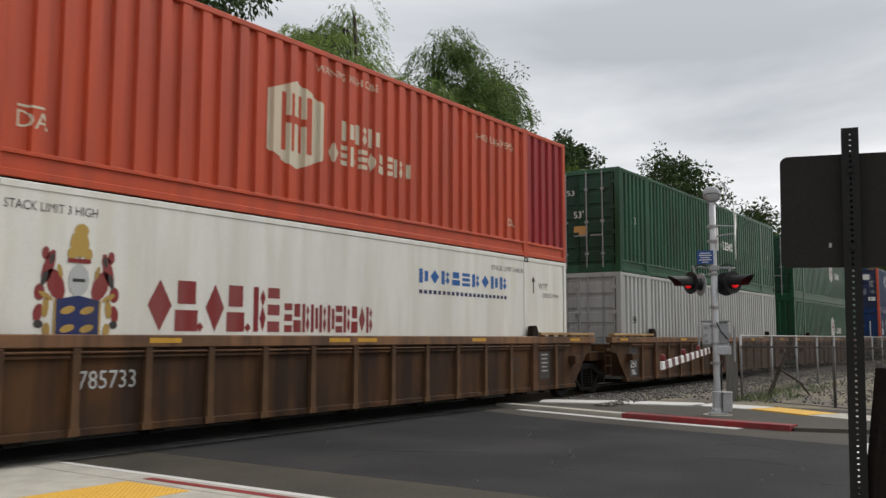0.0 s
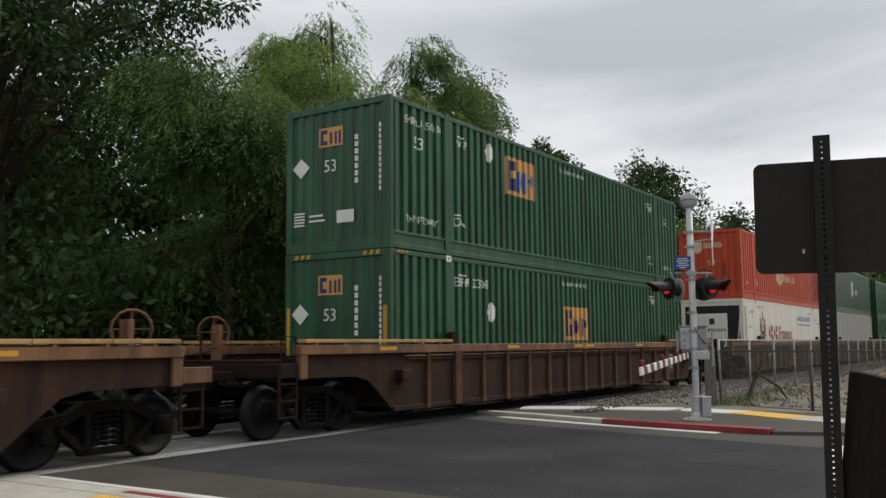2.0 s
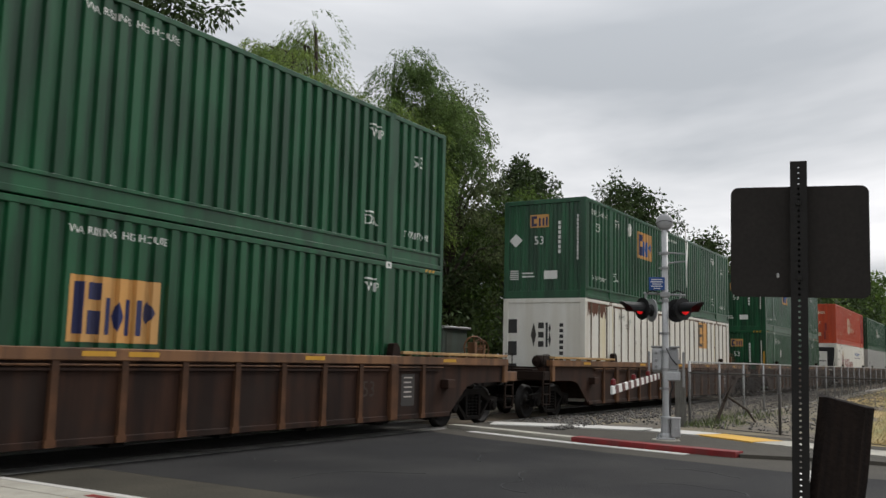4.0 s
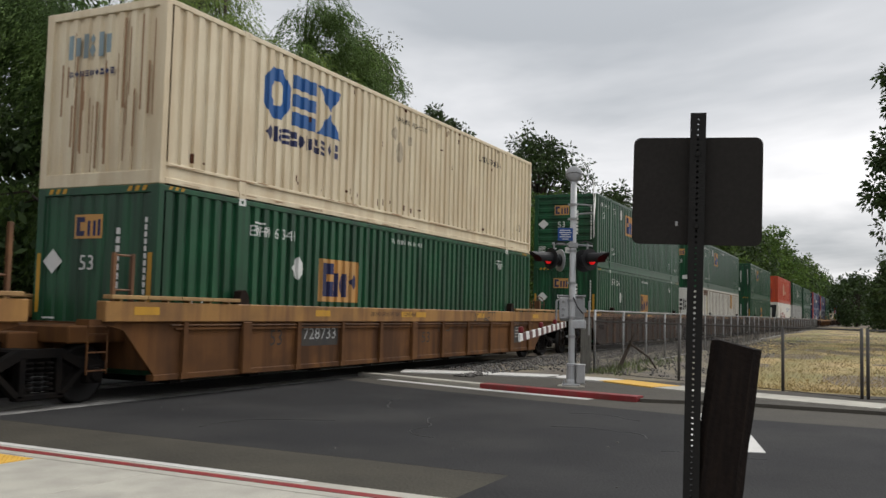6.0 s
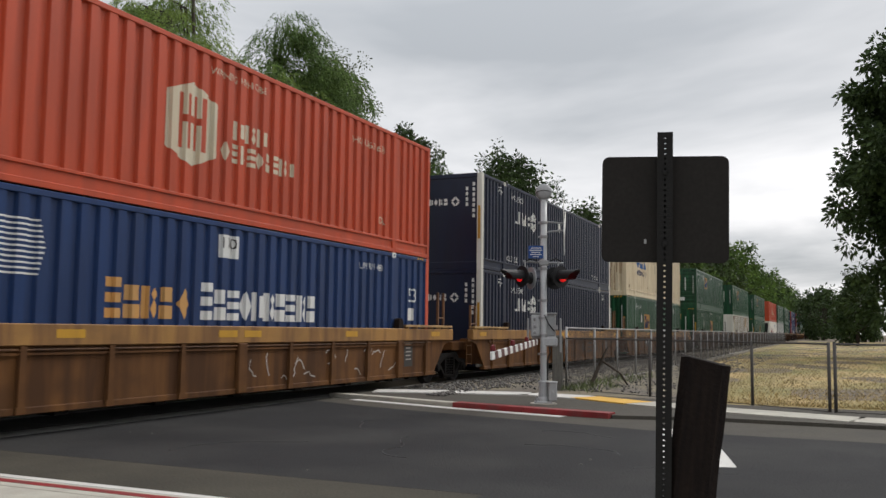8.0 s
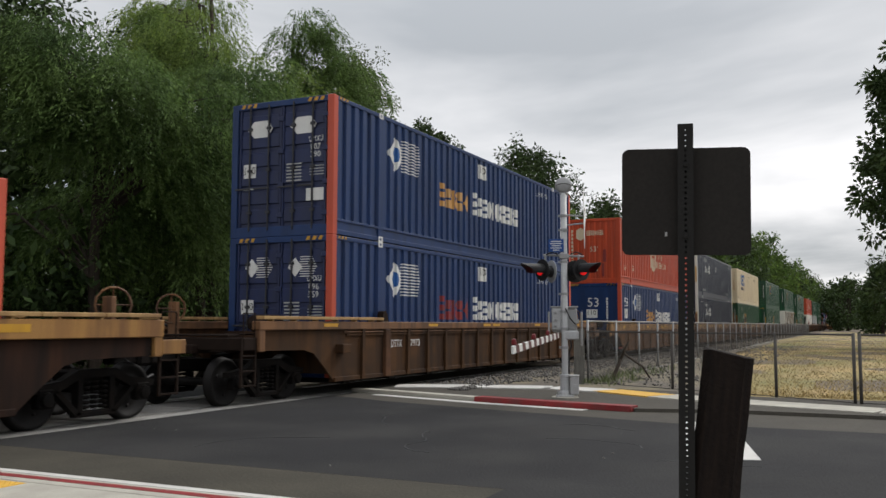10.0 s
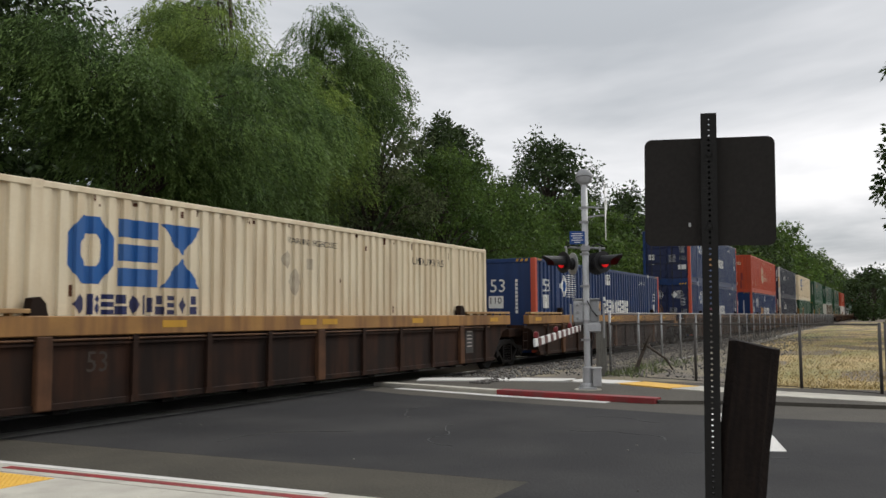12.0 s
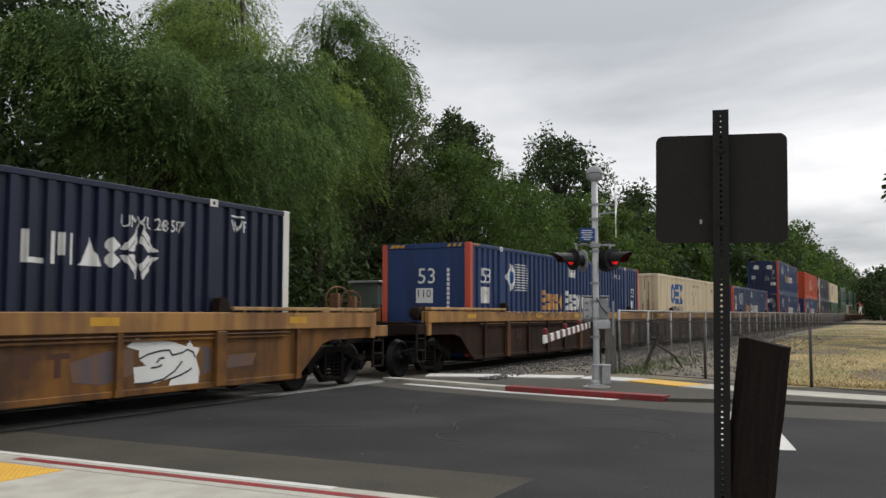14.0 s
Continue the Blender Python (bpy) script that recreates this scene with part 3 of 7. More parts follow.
# ---------------------------------------------------------------- fences
def chain_fence(name, a, b, height, post_step, pitch, label, wire=0.0022, steel=None):
    steel = steel or GALV
    f = thing(name, label, "fence")
    a, b = Vector((*a, 0)), Vector((*b, 0))
    d = (b - a)
    length = d.length
    d.normalize()
    f.matrix_basis = Matrix.Translation(a) @ Matrix.Rotation(math.atan2(d.y, d.x), 4, "Z")
    posts = max(1, round(length / post_step))
    pm = Shape().tube([(0, 0, -0.05), (0, 0, height + 0.03)], 0.03, 8).mesh("post", steel, True)
    for i in range(posts + 1):
        part("post", pm, steel, f, at=pose(length * i / posts, 0, 0))
    part("top_rail", Shape().tube([(0, 0, height), (length, 0, height)], 0.021, 6), steel, f)
    part("bottom_wire", Shape().tube([(0, 0, 0.06), (length, 0, 0.06)], 0.008 if wire < 0.003 else 0.02, 4), steel, f)
    s = Shape()
    h = height - 0.08
    for i in range(int((length + h) / pitch)):
        for sg in (1, -1):
            x0 = i * pitch - (h if sg > 0 else 0)
            x1 = x0 + sg * h
            za, zb = 0.06, 0.06 + h
            if sg < 0:
                x0 = i * pitch
                x1 = x0 - h
            # keep inside the panel's ends
            for _ in range(1):
                pa, pb = (x0, za), (x1, zb)
                if max(pa[0], pb[0]) < 0 or min(pa[0], pb[0]) > length:
                    break
                def cut(p, q, lim):
                    k = (lim - p[0]) / (q[0] - p[0])
                    return (lim, p[1] + k * (q[1] - p[1]))
                if pa[0] < 0: pa = cut(pa, pb, 0)
                if pb[0] < 0: pb = cut(pb, pa, 0)
                if pa[0] > length: pa = cut(pa, pb, length)
                if pb[0] > length: pb = cut(pb, pa, length)
                s.tube([(pa[0], 0.004 * sg, pa[1]), (pb[0], 0.004 * sg, pb[1])], wire, 3, cap=False)
    part("wire_mesh", s, FENCE_DARK, f, "diamond woven weathered wire")
    return f


def build_fences():
    chain_fence("chain_link_fence", (20.95, 6.05), (62, 6.9), 1.52, 3.0, 0.085, "grey chain-link fence running along the railway track")
    chain_fence("chain_link_fence", (62, 6.9), (150, 8.2), 1.52, 4.0, 0.2, "grey chain-link fence running on along the railway", wire=0.004)
    chain_fence("chain_link_fence", (20.95, 6.05), (18.62, 1.62), 1.27, 2.6, 0.075, "low dark chain-link fence beside the footway", wire=0.0013, steel=FENCE_DARK)
    chain_fence("chain_link_gate", (18.62, 1.62), (17.72, 0.22), 1.27, 1.66, 0.075, "closed chain-link gate between fence posts", wire=0.0013, steel=FENCE_DARK)
    chain_fence("chain_link_fence", (17.68, 0.12), (17.5, -22), 1.27, 2.6, 0.085, "low dark chain-link fence beside the footway", wire=0.0013, steel=FENCE_DARK)
    # leaning dead branch and a sheet leaning behind the mast
    s = Shape().tube([(22.6, 5.9, 0.0), (22.9, 5.75, 0.55), (23.3, 5.6, 1.05)], [0.06, 0.045, 0.012], 6)
    s.tube([(22.9, 5.75, 0.55), (22.7, 5.6, 0.8), (22.65, 5.5, 1.0)], [0.035, 0.025, 0.008], 5).tube([(23.0, 5.7, 0.7), (23.4, 5.3, 0.35), (23.7, 5.15, 0.0)], [0.035, 0.03, 0.025], 5)
    tagged(part("dead_branch", s, BARK), "bare broken branch leaning against the fence", "branch")
    # broad weathered post beside the fence corner
    p = thing("timber_post", "broad grey weathered timber post at the fence corner", "wooden post", at=pose(20.6, 6.16, 0.04, 0, 0, 17))
    part("shaft", Shape().box(-0.07, 0.07, -0.125, 0.125, -0.1, 1.30, 0.015), GREY_WOOD, p)
    part("strap", Shape().box(-0.078, 0.078, -0.133, 0.133, 1.12, 1.16, 0.004), FENCE_DARK, p, "rusty steel strap")
    # weeds at the foot of the fence
    n = 500
    k = rng.integers(0, 26, n)
    cx, cy = rng.uniform(20.2, 30, 26), rng.uniform(5.2, 6.1, 26)
    P = np.stack([cx[k] + rng.normal(0, 0.22, n), cy[k] + rng.normal(0, 0.12, n), np.full(n, 0.03)], -1)
    ln = rng.uniform(0.06, 0.26, n)
    vv, ff = leaf_quads(P, unit(rng.normal(0, 0.35, (n, 3)) + np.array([0, 0, 1.0])), ln, ln * 0.12)
    tagged(new("weeds", quads("weeds", vv, ff, LEAF_GREY)), "low dull green weeds along the foot of the fence", "weeds", kind="stuff")


# ---------------------------------------------------------------- crossing mast
def signal_hood():
    """A long visor open below, local -x forwards."""
    s = Shape()
    for k in range(13):
        a = math.radians(-30 + 20 * k)
        c, d = math.cos(a), math.sin(a)
        out = 0.26 + 0.20 * max(0.0, d)
        s.v += [(-0.08, 0.125 * c, 0.125 * d), (-0.08 - out, 0.112 * c, 0.118 * d), (-0.08 - out, 0.106 * c, 0.112 * d), (-0.08, 0.118 * c, 0.118 * d)]
    for n in range(0, 48, 4):
        s.f += [[n + i, n + (i + 1) % 4, n + 4 + (i + 1) % 4, n + 4 + i] for i in range(4)]
    return s


def build_mast():
    m = thing("crossing_signal", "silver railway crossing mast with red flashing lights and gate", "crossing signal", at=pose(16.65, 5.26, 0.05, 0, 0, 17.5))
    part("foundation", Shape().lathe([(0.0, -0.05), (0.26, -0.05), (0.26, 0.012), (0.24, 0.02), (0.0, 0.02)], (0, 0, 0), sides=20), CONCRETE, m)
    part("base", Shape().box(-0.17, 0.17, -0.17, 0.17, 0.02, 0.055, 0.008).lathe([(0.12, 0.055), (0.115, 0.10), (0.095, 0.14), (0.09, 0.38), (0.10, 0.385), (0.10, 0.43), (0.066, 0.44)], (0, 0, 0), sides=12), ALUMINIUM, m)
    for bx in (-0.135, 0.135):
        for by in (-0.135, 0.135):
            part("anchor_bolt", shared("anchor", lambda: Shape().tube([(0, 0, 0.05), (0, 0, 0.12)], 0.012, 6).tube([(0, 0, 0.055), (0, 0, 0.085)], 0.024, 6), "anchor_bolt", GALV), GALV, m, at=pose(bx, by, 0))
    part("junction_box", Shape().box(-0.15, 0.07, -0.26, -0.095, 0.06, 0.42, 0.018).box(-0.16, 0.08, -0.27, -0.09, 0.40, 0.43, 0.008).box(-0.165, -0.15, -0.20, -0.16, 0.20, 0.26, 0.004), ALUMINIUM, m, "silver junction box at the foot")
    part("pole", Shape().lathe([(0.062, 0.40), (0.062, 3.94), (0.0, 3.95)], (0, 0, 0), sides=18), ALUMINIUM, m, smooth=True)
    # flattened round gong with a seam and a clapper box under it
    bell = part("bell", Shape().lathe([(0.0, -0.075), (0.11, -0.07), (0.15, -0.05), (0.163, -0.012), (0.163, 0.012), (0.15, 0.05), (0.11, 0.07), (0.0, 0.075)], (0, 0, 4.10), "x", 24), GALV, m, "grey round warning bell", smooth=True)
    part("bell_seam", Shape().tube([(-0.078, 0.15 * math.cos(a * 0.26), 4.10 - 0.03 + 0.055 * math.sin(a * 0.26)) for a in range(13)], 0.007, 5), FENCE_DARK, bell)
    part("bell_mount", Shape().box(-0.05, 0.05, -0.07, 0.07, 3.91, 3.99, 0.012), GALV, bell)
    for z in (3.50, 3.22, 2.60, 1.98, 1.64, 1.31, 0.95):
        part("collar", shared("collar", lambda: Shape().lathe([(0.062, -0.025), (0.076, -0.025), (0.076, 0.025), (0.062, 0.025)], (0, 0, 0), sides=14).box(-0.02, 0.02, 0.07, 0.11, -0.02, 0.02, 0.004), "collar", GALV), GALV, m, at=pose(0, 0, z))
    sign = part("notice_plate", Shape().box(-0.085, -0.075, 0.005, 0.295, 2.79, 3.04, 0.003), BLUE_SIGN, m, "small blue notice plate with white print")
    for i, w in enumerate((0.20, 0.23, 0.17, 0.22, 0.12)):
        part("print", Shape().box(-0.0885, -0.0845, 0.15 - w / 2, 0.15 + w / 2, 2.985 - 0.042 * i, 3.0 - 0.042 * i), SIGN_WHITE, sign)
    arm = part("cross_arm", Shape().tube([(0, -0.38, 2.70), (0, 0.40, 2.74)], 0.022, 8).box(-0.08, 0.08, -0.09, 0.09, 2.66, 2.76, 0.01), GALV, m, "bracket with cabling for the signal lights")
    for sg in (-1, 1):
        part("cable", Shape().tube([(-0.02, 0.35 * sg, 2.74), (-0.05, 0.23 * sg, 2.79), (-0.05, 0.12 * sg, 2.74)], 0.014, 6), BLACK_METAL, arm)
    for y, turn_z in ((0.40, -50), (-0.31, 42)):
        lamp = part("signal_light", Shape().lathe([(0.0, 0.14), (0.07, 0.13), (0.10, 0.04), (0.125, 0.0), (0.125, -0.08), (0.0, -0.08)], (0, 0, 0), "x", 20), BLACK_METAL, m, "black round signal light with a long hood", at=pose(-0.06, y, 2.44, 0, 0, turn_z))
        part("target_disc", Shape().lathe([(0.0, -0.02), (0.21, -0.02), (0.21, -0.034), (0.0, -0.034)], (0, 0, 0), "x", 24), BLACK_METAL, lamp, "round black backing disc")
        part("hood", shared("signal hood", signal_hood, "hood", BLACK_METAL), BLACK_METAL, lamp)
        part("lens", Shape().lathe([(0.0, -0.112), (0.05, -0.105), (0.108, -0.082), (0.0, -0.081)], (0, 0, 0), "x", 18), RED_LENS, lamp, "glowing red lens", smooth=True)
        part("hanger", Shape().tube([(0.05, 0, 0.08), (0.05, 0, 0.30)], 0.02, 6), GALV, lamp)
    # lights for the other side of the road, seen from behind
    for y, turn_z, mat in ((0.27, 118, ALUMINIUM), (-0.22, 205, BLACK_METAL)):
        back = part("signal_light", Shape().lathe([(0.0, 0.14), (0.07, 0.13), (0.10, 0.04), (0.12, 0.0), (0.12, -0.08), (0.0, -0.08)], (0, 0, 0), "x", 18), BLACK_METAL, m, "signal light facing the other road", at=pose(0.12, y, 2.42, 0, 0, turn_z))
        part("target_disc", Shape().lathe([(0.0, -0.02), (0.22, -0.02), (0.22, -0.034), (0.0, -0.034)], (0, 0, 0), "x", 20), mat, back, "backing disc")
    # gate mechanism: cast case with clamps, side cheeks, crank arm and bolts
    g = part("gate_mechanism", Shape().box(0.05, 0.36, -0.24, 0.24, 1.24, 1.72, 0.03).box(-0.02, 0.06, 0.06, 0.25, 1.28, 1.70, 0.02), ALUMINIUM, m, "silver gate mechanism housing")
    part("cover", Shape().box(0.03, 0.06, -0.23, 0.05, 1.30, 1.68, 0.012).box(0.0, 0.4, -0.26, 0.27, 1.715, 1.745, 0.008), GALV, g)
    part("drive_box", Shape().box(-0.06, 0.2, -0.27, 0.02, 1.10, 1.27, 0.02), ALUMINIUM, g)
    for z in (1.36, 1.48, 1.62):
        part("bolt", shared("case bolt", lambda: Shape().lathe([(0.0, -0.045), (0.028, -0.04), (0.034, 0.0), (0.0, 0.0)], (0, 0, 0), "x", 8), "bolt", GALV), GALV, g, at=pose(-0.02, 0.17, z))
    for y, z0, z1 in ((-0.325, 0.98, 1.64), (0.30, 1.18, 1.64)):
        part("cheek_plate", Shape().box(-0.05, 0.05, y - 0.02, y + 0.02, z0, z1, 0.012).box(-0.03, 0.2, min(y, 0) * 0.75 - 0.03, min(y, 0) * 0.75 + 0.06, 1.42, 1.50), GALV, g)
    part("conduit", Shape().tube([(-0.02, -0.10, 1.12), (-0.03, -0.13, 0.98), (-0.01, -0.085, 0.86), (0.0, -0.075, 0.45)], 0.016, 6).tube([(-0.075, -0.02, 1.70), (-0.09, -0.10, 1.52), (-0.03, -0.2, 1.40)], 0.012, 6), BLACK_METAL, m)
    # lowered arm over the road
    back_turn = m.matrix_basis.inverted()
    a, b = back_turn @ Vector((16.56, 5.36, 1.232)), back_turn @ Vector((11.28, 4.29, 1.10))
    d = (b - a).normalized()
    rot = Matrix.Translation(a) @ d.to_track_quat("X", "Z").to_matrix().to_4x4()
    L = (b - a).length
    arm = part("gate_arm", Shape().box(0, L, -0.016, 0.016, -0.055, 0.055, 0.006), SIGN_WHITE, m, "white gate arm with red stripes, lowered over the road", at=rot)
    for i in range(9):
        part("red_stripe", shared("stripe", lambda: Shape().prism([(0, -0.0555), (0.27, -0.0555), (0.33, 0.0555), (0.06, 0.0555)], 1, -0.019, 0.019), "red_stripe", STRIPE_RED), STRIPE_RED, arm, at=pose(0.22 + i * 0.58, 0, 0))
    for x in (L - 0.14, L * 0.62, L * 0.3):
        part("arm_lamp", shared("arm lamp", lambda: Shape().lathe([(0.0, 0.15), (0.032, 0.135), (0.04, 0.075), (0.02, 0.057), (0, 0.057)], (0, 0, 0), sides=10), "arm_lamp", DULL_RED), DULL_RED, arm, at=pose(x, 0, 0))
    # crossbuck seen almost edge on
    cb = part("crossbuck", Shape().tube([(0.05, -0.05, 3.32), (0.09, -0.38, 3.36)], 0.018, 6).tube([(0.05, -0.05, 3.52), (0.09, -0.38, 3.50)], 0.018, 6), GALV, m)
    for sg in (1, -1):
        part("crossbuck_board", Shape().box(-0.58, 0.58, -0.006, 0.006, -0.11, 0.11, 0.004), SIGN_WHITE, cb, "white crossbuck board", at=pose(0.10, -0.40 + 0.008 * sg, 3.44, 0, 0, -3) @ pose(0, 0, 0, 0, 45 * sg + 18, 0))


def build_cabinet():
    c = thing("signal_cabinet", "grey-green railway signal cabinet beyond the tracks", "signal cabinet", at=pose(25.2, 15.4, 0, 0, 0, 0))
    part("body", Shape().box(-0.75, 0.75, -0.5, 0.5, 0.1, 2.42, 0.03), GREEN_GREY, c)
    part("roof", Shape().box(-0.85, 0.85, -0.6, 0.6, 2.42, 2.50, 0.02), GALV, c, "pale metal roof")
    part("door", Shape().box(-0.62, 0.62, -0.52, -0.502, 0.25, 2.3, 0.01), GREEN_GREY, c)
    part("plinth", Shape().box(-0.8, 0.8, -0.55, 0.55, -0.1, 0.1, 0.01), CONCRETE, c)


# ---------------------------------------------------------------- street sign and wooden post beside the camera
def build_sign():
    g = thing("street_sign", "dark back of a square traffic sign on a perforated steel post", "traffic sign", at=pose(4.262, 0.770, 0, 0, 0, 9.85) @ pose(0, 0, 0, 0.85, 0, 0))
    w, pitch, top, dep = 0.036, 0.0254, 2.395, 0.02
    s = Shape()
    for face_x in (-dep, dep):
        n_holes = 92
        s_v0 = len(s.v)
        z_low = top - 0.013 - n_holes * pitch
        for i in range(n_holes):
            zc = top - 0.013 - (i + 0.5) * pitch
            n = len(s.v)
            ring = [(face_x, 0.0062 * math.cos(math.pi / 8 + math.pi * k / 4), zc + 0.0062 * math.sin(math.pi / 8 + math.pi * k / 4)) for k in range(8)]
            outer = [(face_x, w, zc + pitch * 0.207), (face_x, w * 0.5, zc + pitch / 2), (face_x, -w * 0.5, zc + pitch / 2), (face_x, -w, zc + pitch * 0.207), (face_x, -w, zc - pitch * 0.207), (face_x, -w * 0.5, zc - pitch / 2),
                     (face_x, w * 0.5, zc - pitch / 2), (face_x, w, zc - pitch * 0.207)]
            s.v += ring + outer
            s.f += [[n + k, n + (k + 1) % 8, n + 8 + (k + 1) % 8, n + 8 + k] for k in range(8)]
            m = len(s.v)
            for sg in (1, -1):
                m = len(s.v)
                s.v += [(face_x, sg * w, zc + pitch / 2), (face_x, sg * w * 0.5, zc + pitch / 2), (face_x, sg * w, zc + pitch * 0.207), (face_x, sg * w, zc - pitch / 2), (face_x, sg * w * 0.5, zc - pitch / 2), (face_x, sg * w, zc - pitch * 0.207)]
                s.f += [[m, m + 1, m + 2], [m + 3, m + 4, m + 5]]
        s.f = s.f
    for y in (-w, w):
        n = len(s.v)
        s.v += [(-dep, y, -0.1), (dep, y, -0.1), (dep, y, top), (-dep, y, top)]
        s.f.append([n, n + 1, n + 2, n + 3])
    for x in (-dep, dep):
        for za, zb in ((top - 0.013, top), (-0.1, top - 0.013 - 92 * pitch)):
            n = len(s.v)
            s.v += [(x, -w, za), (x, w, za), (x, w, zb), (x, -w, zb)]
            s.f.append([n, n + 1, n + 2, n + 3])
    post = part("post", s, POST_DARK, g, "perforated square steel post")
    # rounded plate with a turned rim
    hw, z0, z1, r = 0.295, 1.775, 2.285, 0.035
    pts = []
    for cy, cz, a0 in ((hw - r, z1 - r, 0), (-hw + r, z1 - r, 90), (-hw + r, z0 + r, 180), (hw - r, z0 + r, 270)):
        pts += [(cy + r * math.cos(math.radians(a0 + 18 * k)), cz + r * math.sin(math.radians(a0 + 18 * k))) for k in range(6)]
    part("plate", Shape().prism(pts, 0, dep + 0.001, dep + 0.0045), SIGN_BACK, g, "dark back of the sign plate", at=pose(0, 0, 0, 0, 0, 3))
    for z in (2.2, 1.86):
        part("bolt", Shape().lathe([(0.0, -0.012), (0.012, -0.01), (0.012, 0.0), (0, 0)], (-dep, 0, z), "x", 8), POST_DARK, g)
    part("sticker", Shape().box(dep - 0.004, dep + 0.0007, 0.085, 0.115, 1.865, 1.885), GALV, g, "small scratched bare spot")

    p = Shape()
    r = random.Random(2)
    n_z, sides = 14, 16
    for i in range(n_z + 1):
        z = -0.2 + 1.525 * i / n_z
        for k in range(sides):
            a = 2 * math.pi * (k + 0.5) / sides
            sq = 1.0 / max(abs(math.cos(a)), abs(math.sin(a)))
            rad = 0.112 * min(sq, 1.30) * (1 + r.uniform(-0.02, 0.02))
            top_slope = 0.012 * math.sin(a) + r.uniform(-0.006, 0.006) if i == n_z else 0
            p.v.append((rad * 0.85 * math.cos(a), rad * math.sin(a), z + top_slope))
    for i in range(n_z):
        for k in range(sides):
            a, b = i * sides + k, i * sides + (k + 1) % sides
            p.f.append([a, b, b + sides, a + sides])
    p.f += [list(range(n_z * sides, (n_z + 1) * sides))]
    ob = part("wooden_post", p, OLD_WOOD, at=pose(4.36, 0.738, 0, 0.0, 0, 8) @ pose(0, 0, 0, 7.0, 0, 0))
    tagged(ob, "dark weathered timber post leaning beside the sign", "wooden post")


# ---------------------------------------------------------------- trees
def leaf_quads(P, axis, length, width, level=0.0):
    n = len(P)
    side = np.cross(axis, rng.normal(size=(n, 3)) + np.array([0, 0, level]))
    side /= np.linalg.norm(side, axis=1, keepdims=True) + 1e-9
    L, W = length[:, None], width[:, None]
    Vv = np.stack([P, P + axis * L * 0.5 + side * W * 0.5, P + axis * L, P + axis * L * 0.5 - side * W * 0.5], 1)
    return Vv.reshape(-1, 3), np.arange(4 * n).reshape(n, 4)


def unit(a):
    return a / (np.linalg.norm(a, axis=1, keepdims=True) + 1e-9)


def tree(x, y, h, r, leaves, material, label, low=0.3, leaf=0.2, lumps=34, sparse=1.0, name="tree"):
    """A broad tree: tapered trunk, forking limbs and a crown of leaf clumps with gaps."""
    t = thing(name, label, "tree", at=pose(x, y, -0.05, 0, 0, float(rng.uniform(0, 360))))
    s = Shape()
    tr = 0.028 * h
    top = np.array([rng.normal(0, 0.03 * h), rng.normal(0, 0.03 * h), 0.62 * h])
    s.tube([(0, 0, -0.1), (0.2 * top[0], 0.3 * top[1], 0.2 * h), tuple(top)], [tr, 0.72 * tr, 0.3 * tr], 9)
    centres, sizes = [], []
    for i in range(lumps):
        u = (i + 0.5) / lumps
        zz = low * h + (0.97 - low) * h * u ** 0.9
        span = r * math.sin(math.pi * min(0.96, (0.12 + 0.86 * u)) ** 0.85) * rng.uniform(0.55, 1.05)
        a = i * 2.4 + rng.uniform(-0.5, 0.5)
        c = np.array([span * math.cos(a), span * math.sin(a), zz + rng.normal(0, 0.02 * h)])
        centres.append(c)
        sizes.append(r * rng.uniform(0.24, 0.42))
        f = np.array([0.3 * top[0], 0.3 * top[1], 0]) * (zz / h) + np.array([0, 0, min(0.6 * h, max(0.18 * h, zz * 0.66))])
        mid = 0.5 * (f + c) + np.array([0, 0, 0.05 * h])
        s.tube([tuple(f), tuple(mid), tuple(c)], [0.28 * tr, 0.17 * tr, 0.04 * tr], 5, cap=False)
    part("trunk", s, BARK, t)
    centres, sizes = np.array(centres), np.array(sizes)
    k = rng.integers(0, lumps, leaves)
    d = unit(rng.normal(size=(leaves, 3)))
    rad = rng.random(leaves) ** 0.45
    # small sprays inside every clump keep the outline ragged
    sprays = unit(rng.normal(size=(lumps * 9, 3))) * (rng.random((lumps * 9, 1)) ** 0.5)
    pick = k * 9 + rng.integers(0, 9, leaves)
    P = centres[k] + sizes[k][:, None] * (sprays[pick] * np.array([1.15, 1.15, 0.85]) + 0.34 * sparse * d * rad[:, None])
    axis = unit(d + np.array([0, 0, -0.5]))
    ln = 1.25 * leaf * rng.uniform(0.6, 1.5, leaves)
    vv, ff = leaf_quads(P, axis, ln, ln * 0.5)
    ob = new("crown", quads("crown", vv, ff, material))
    ob.parent = t
    return t


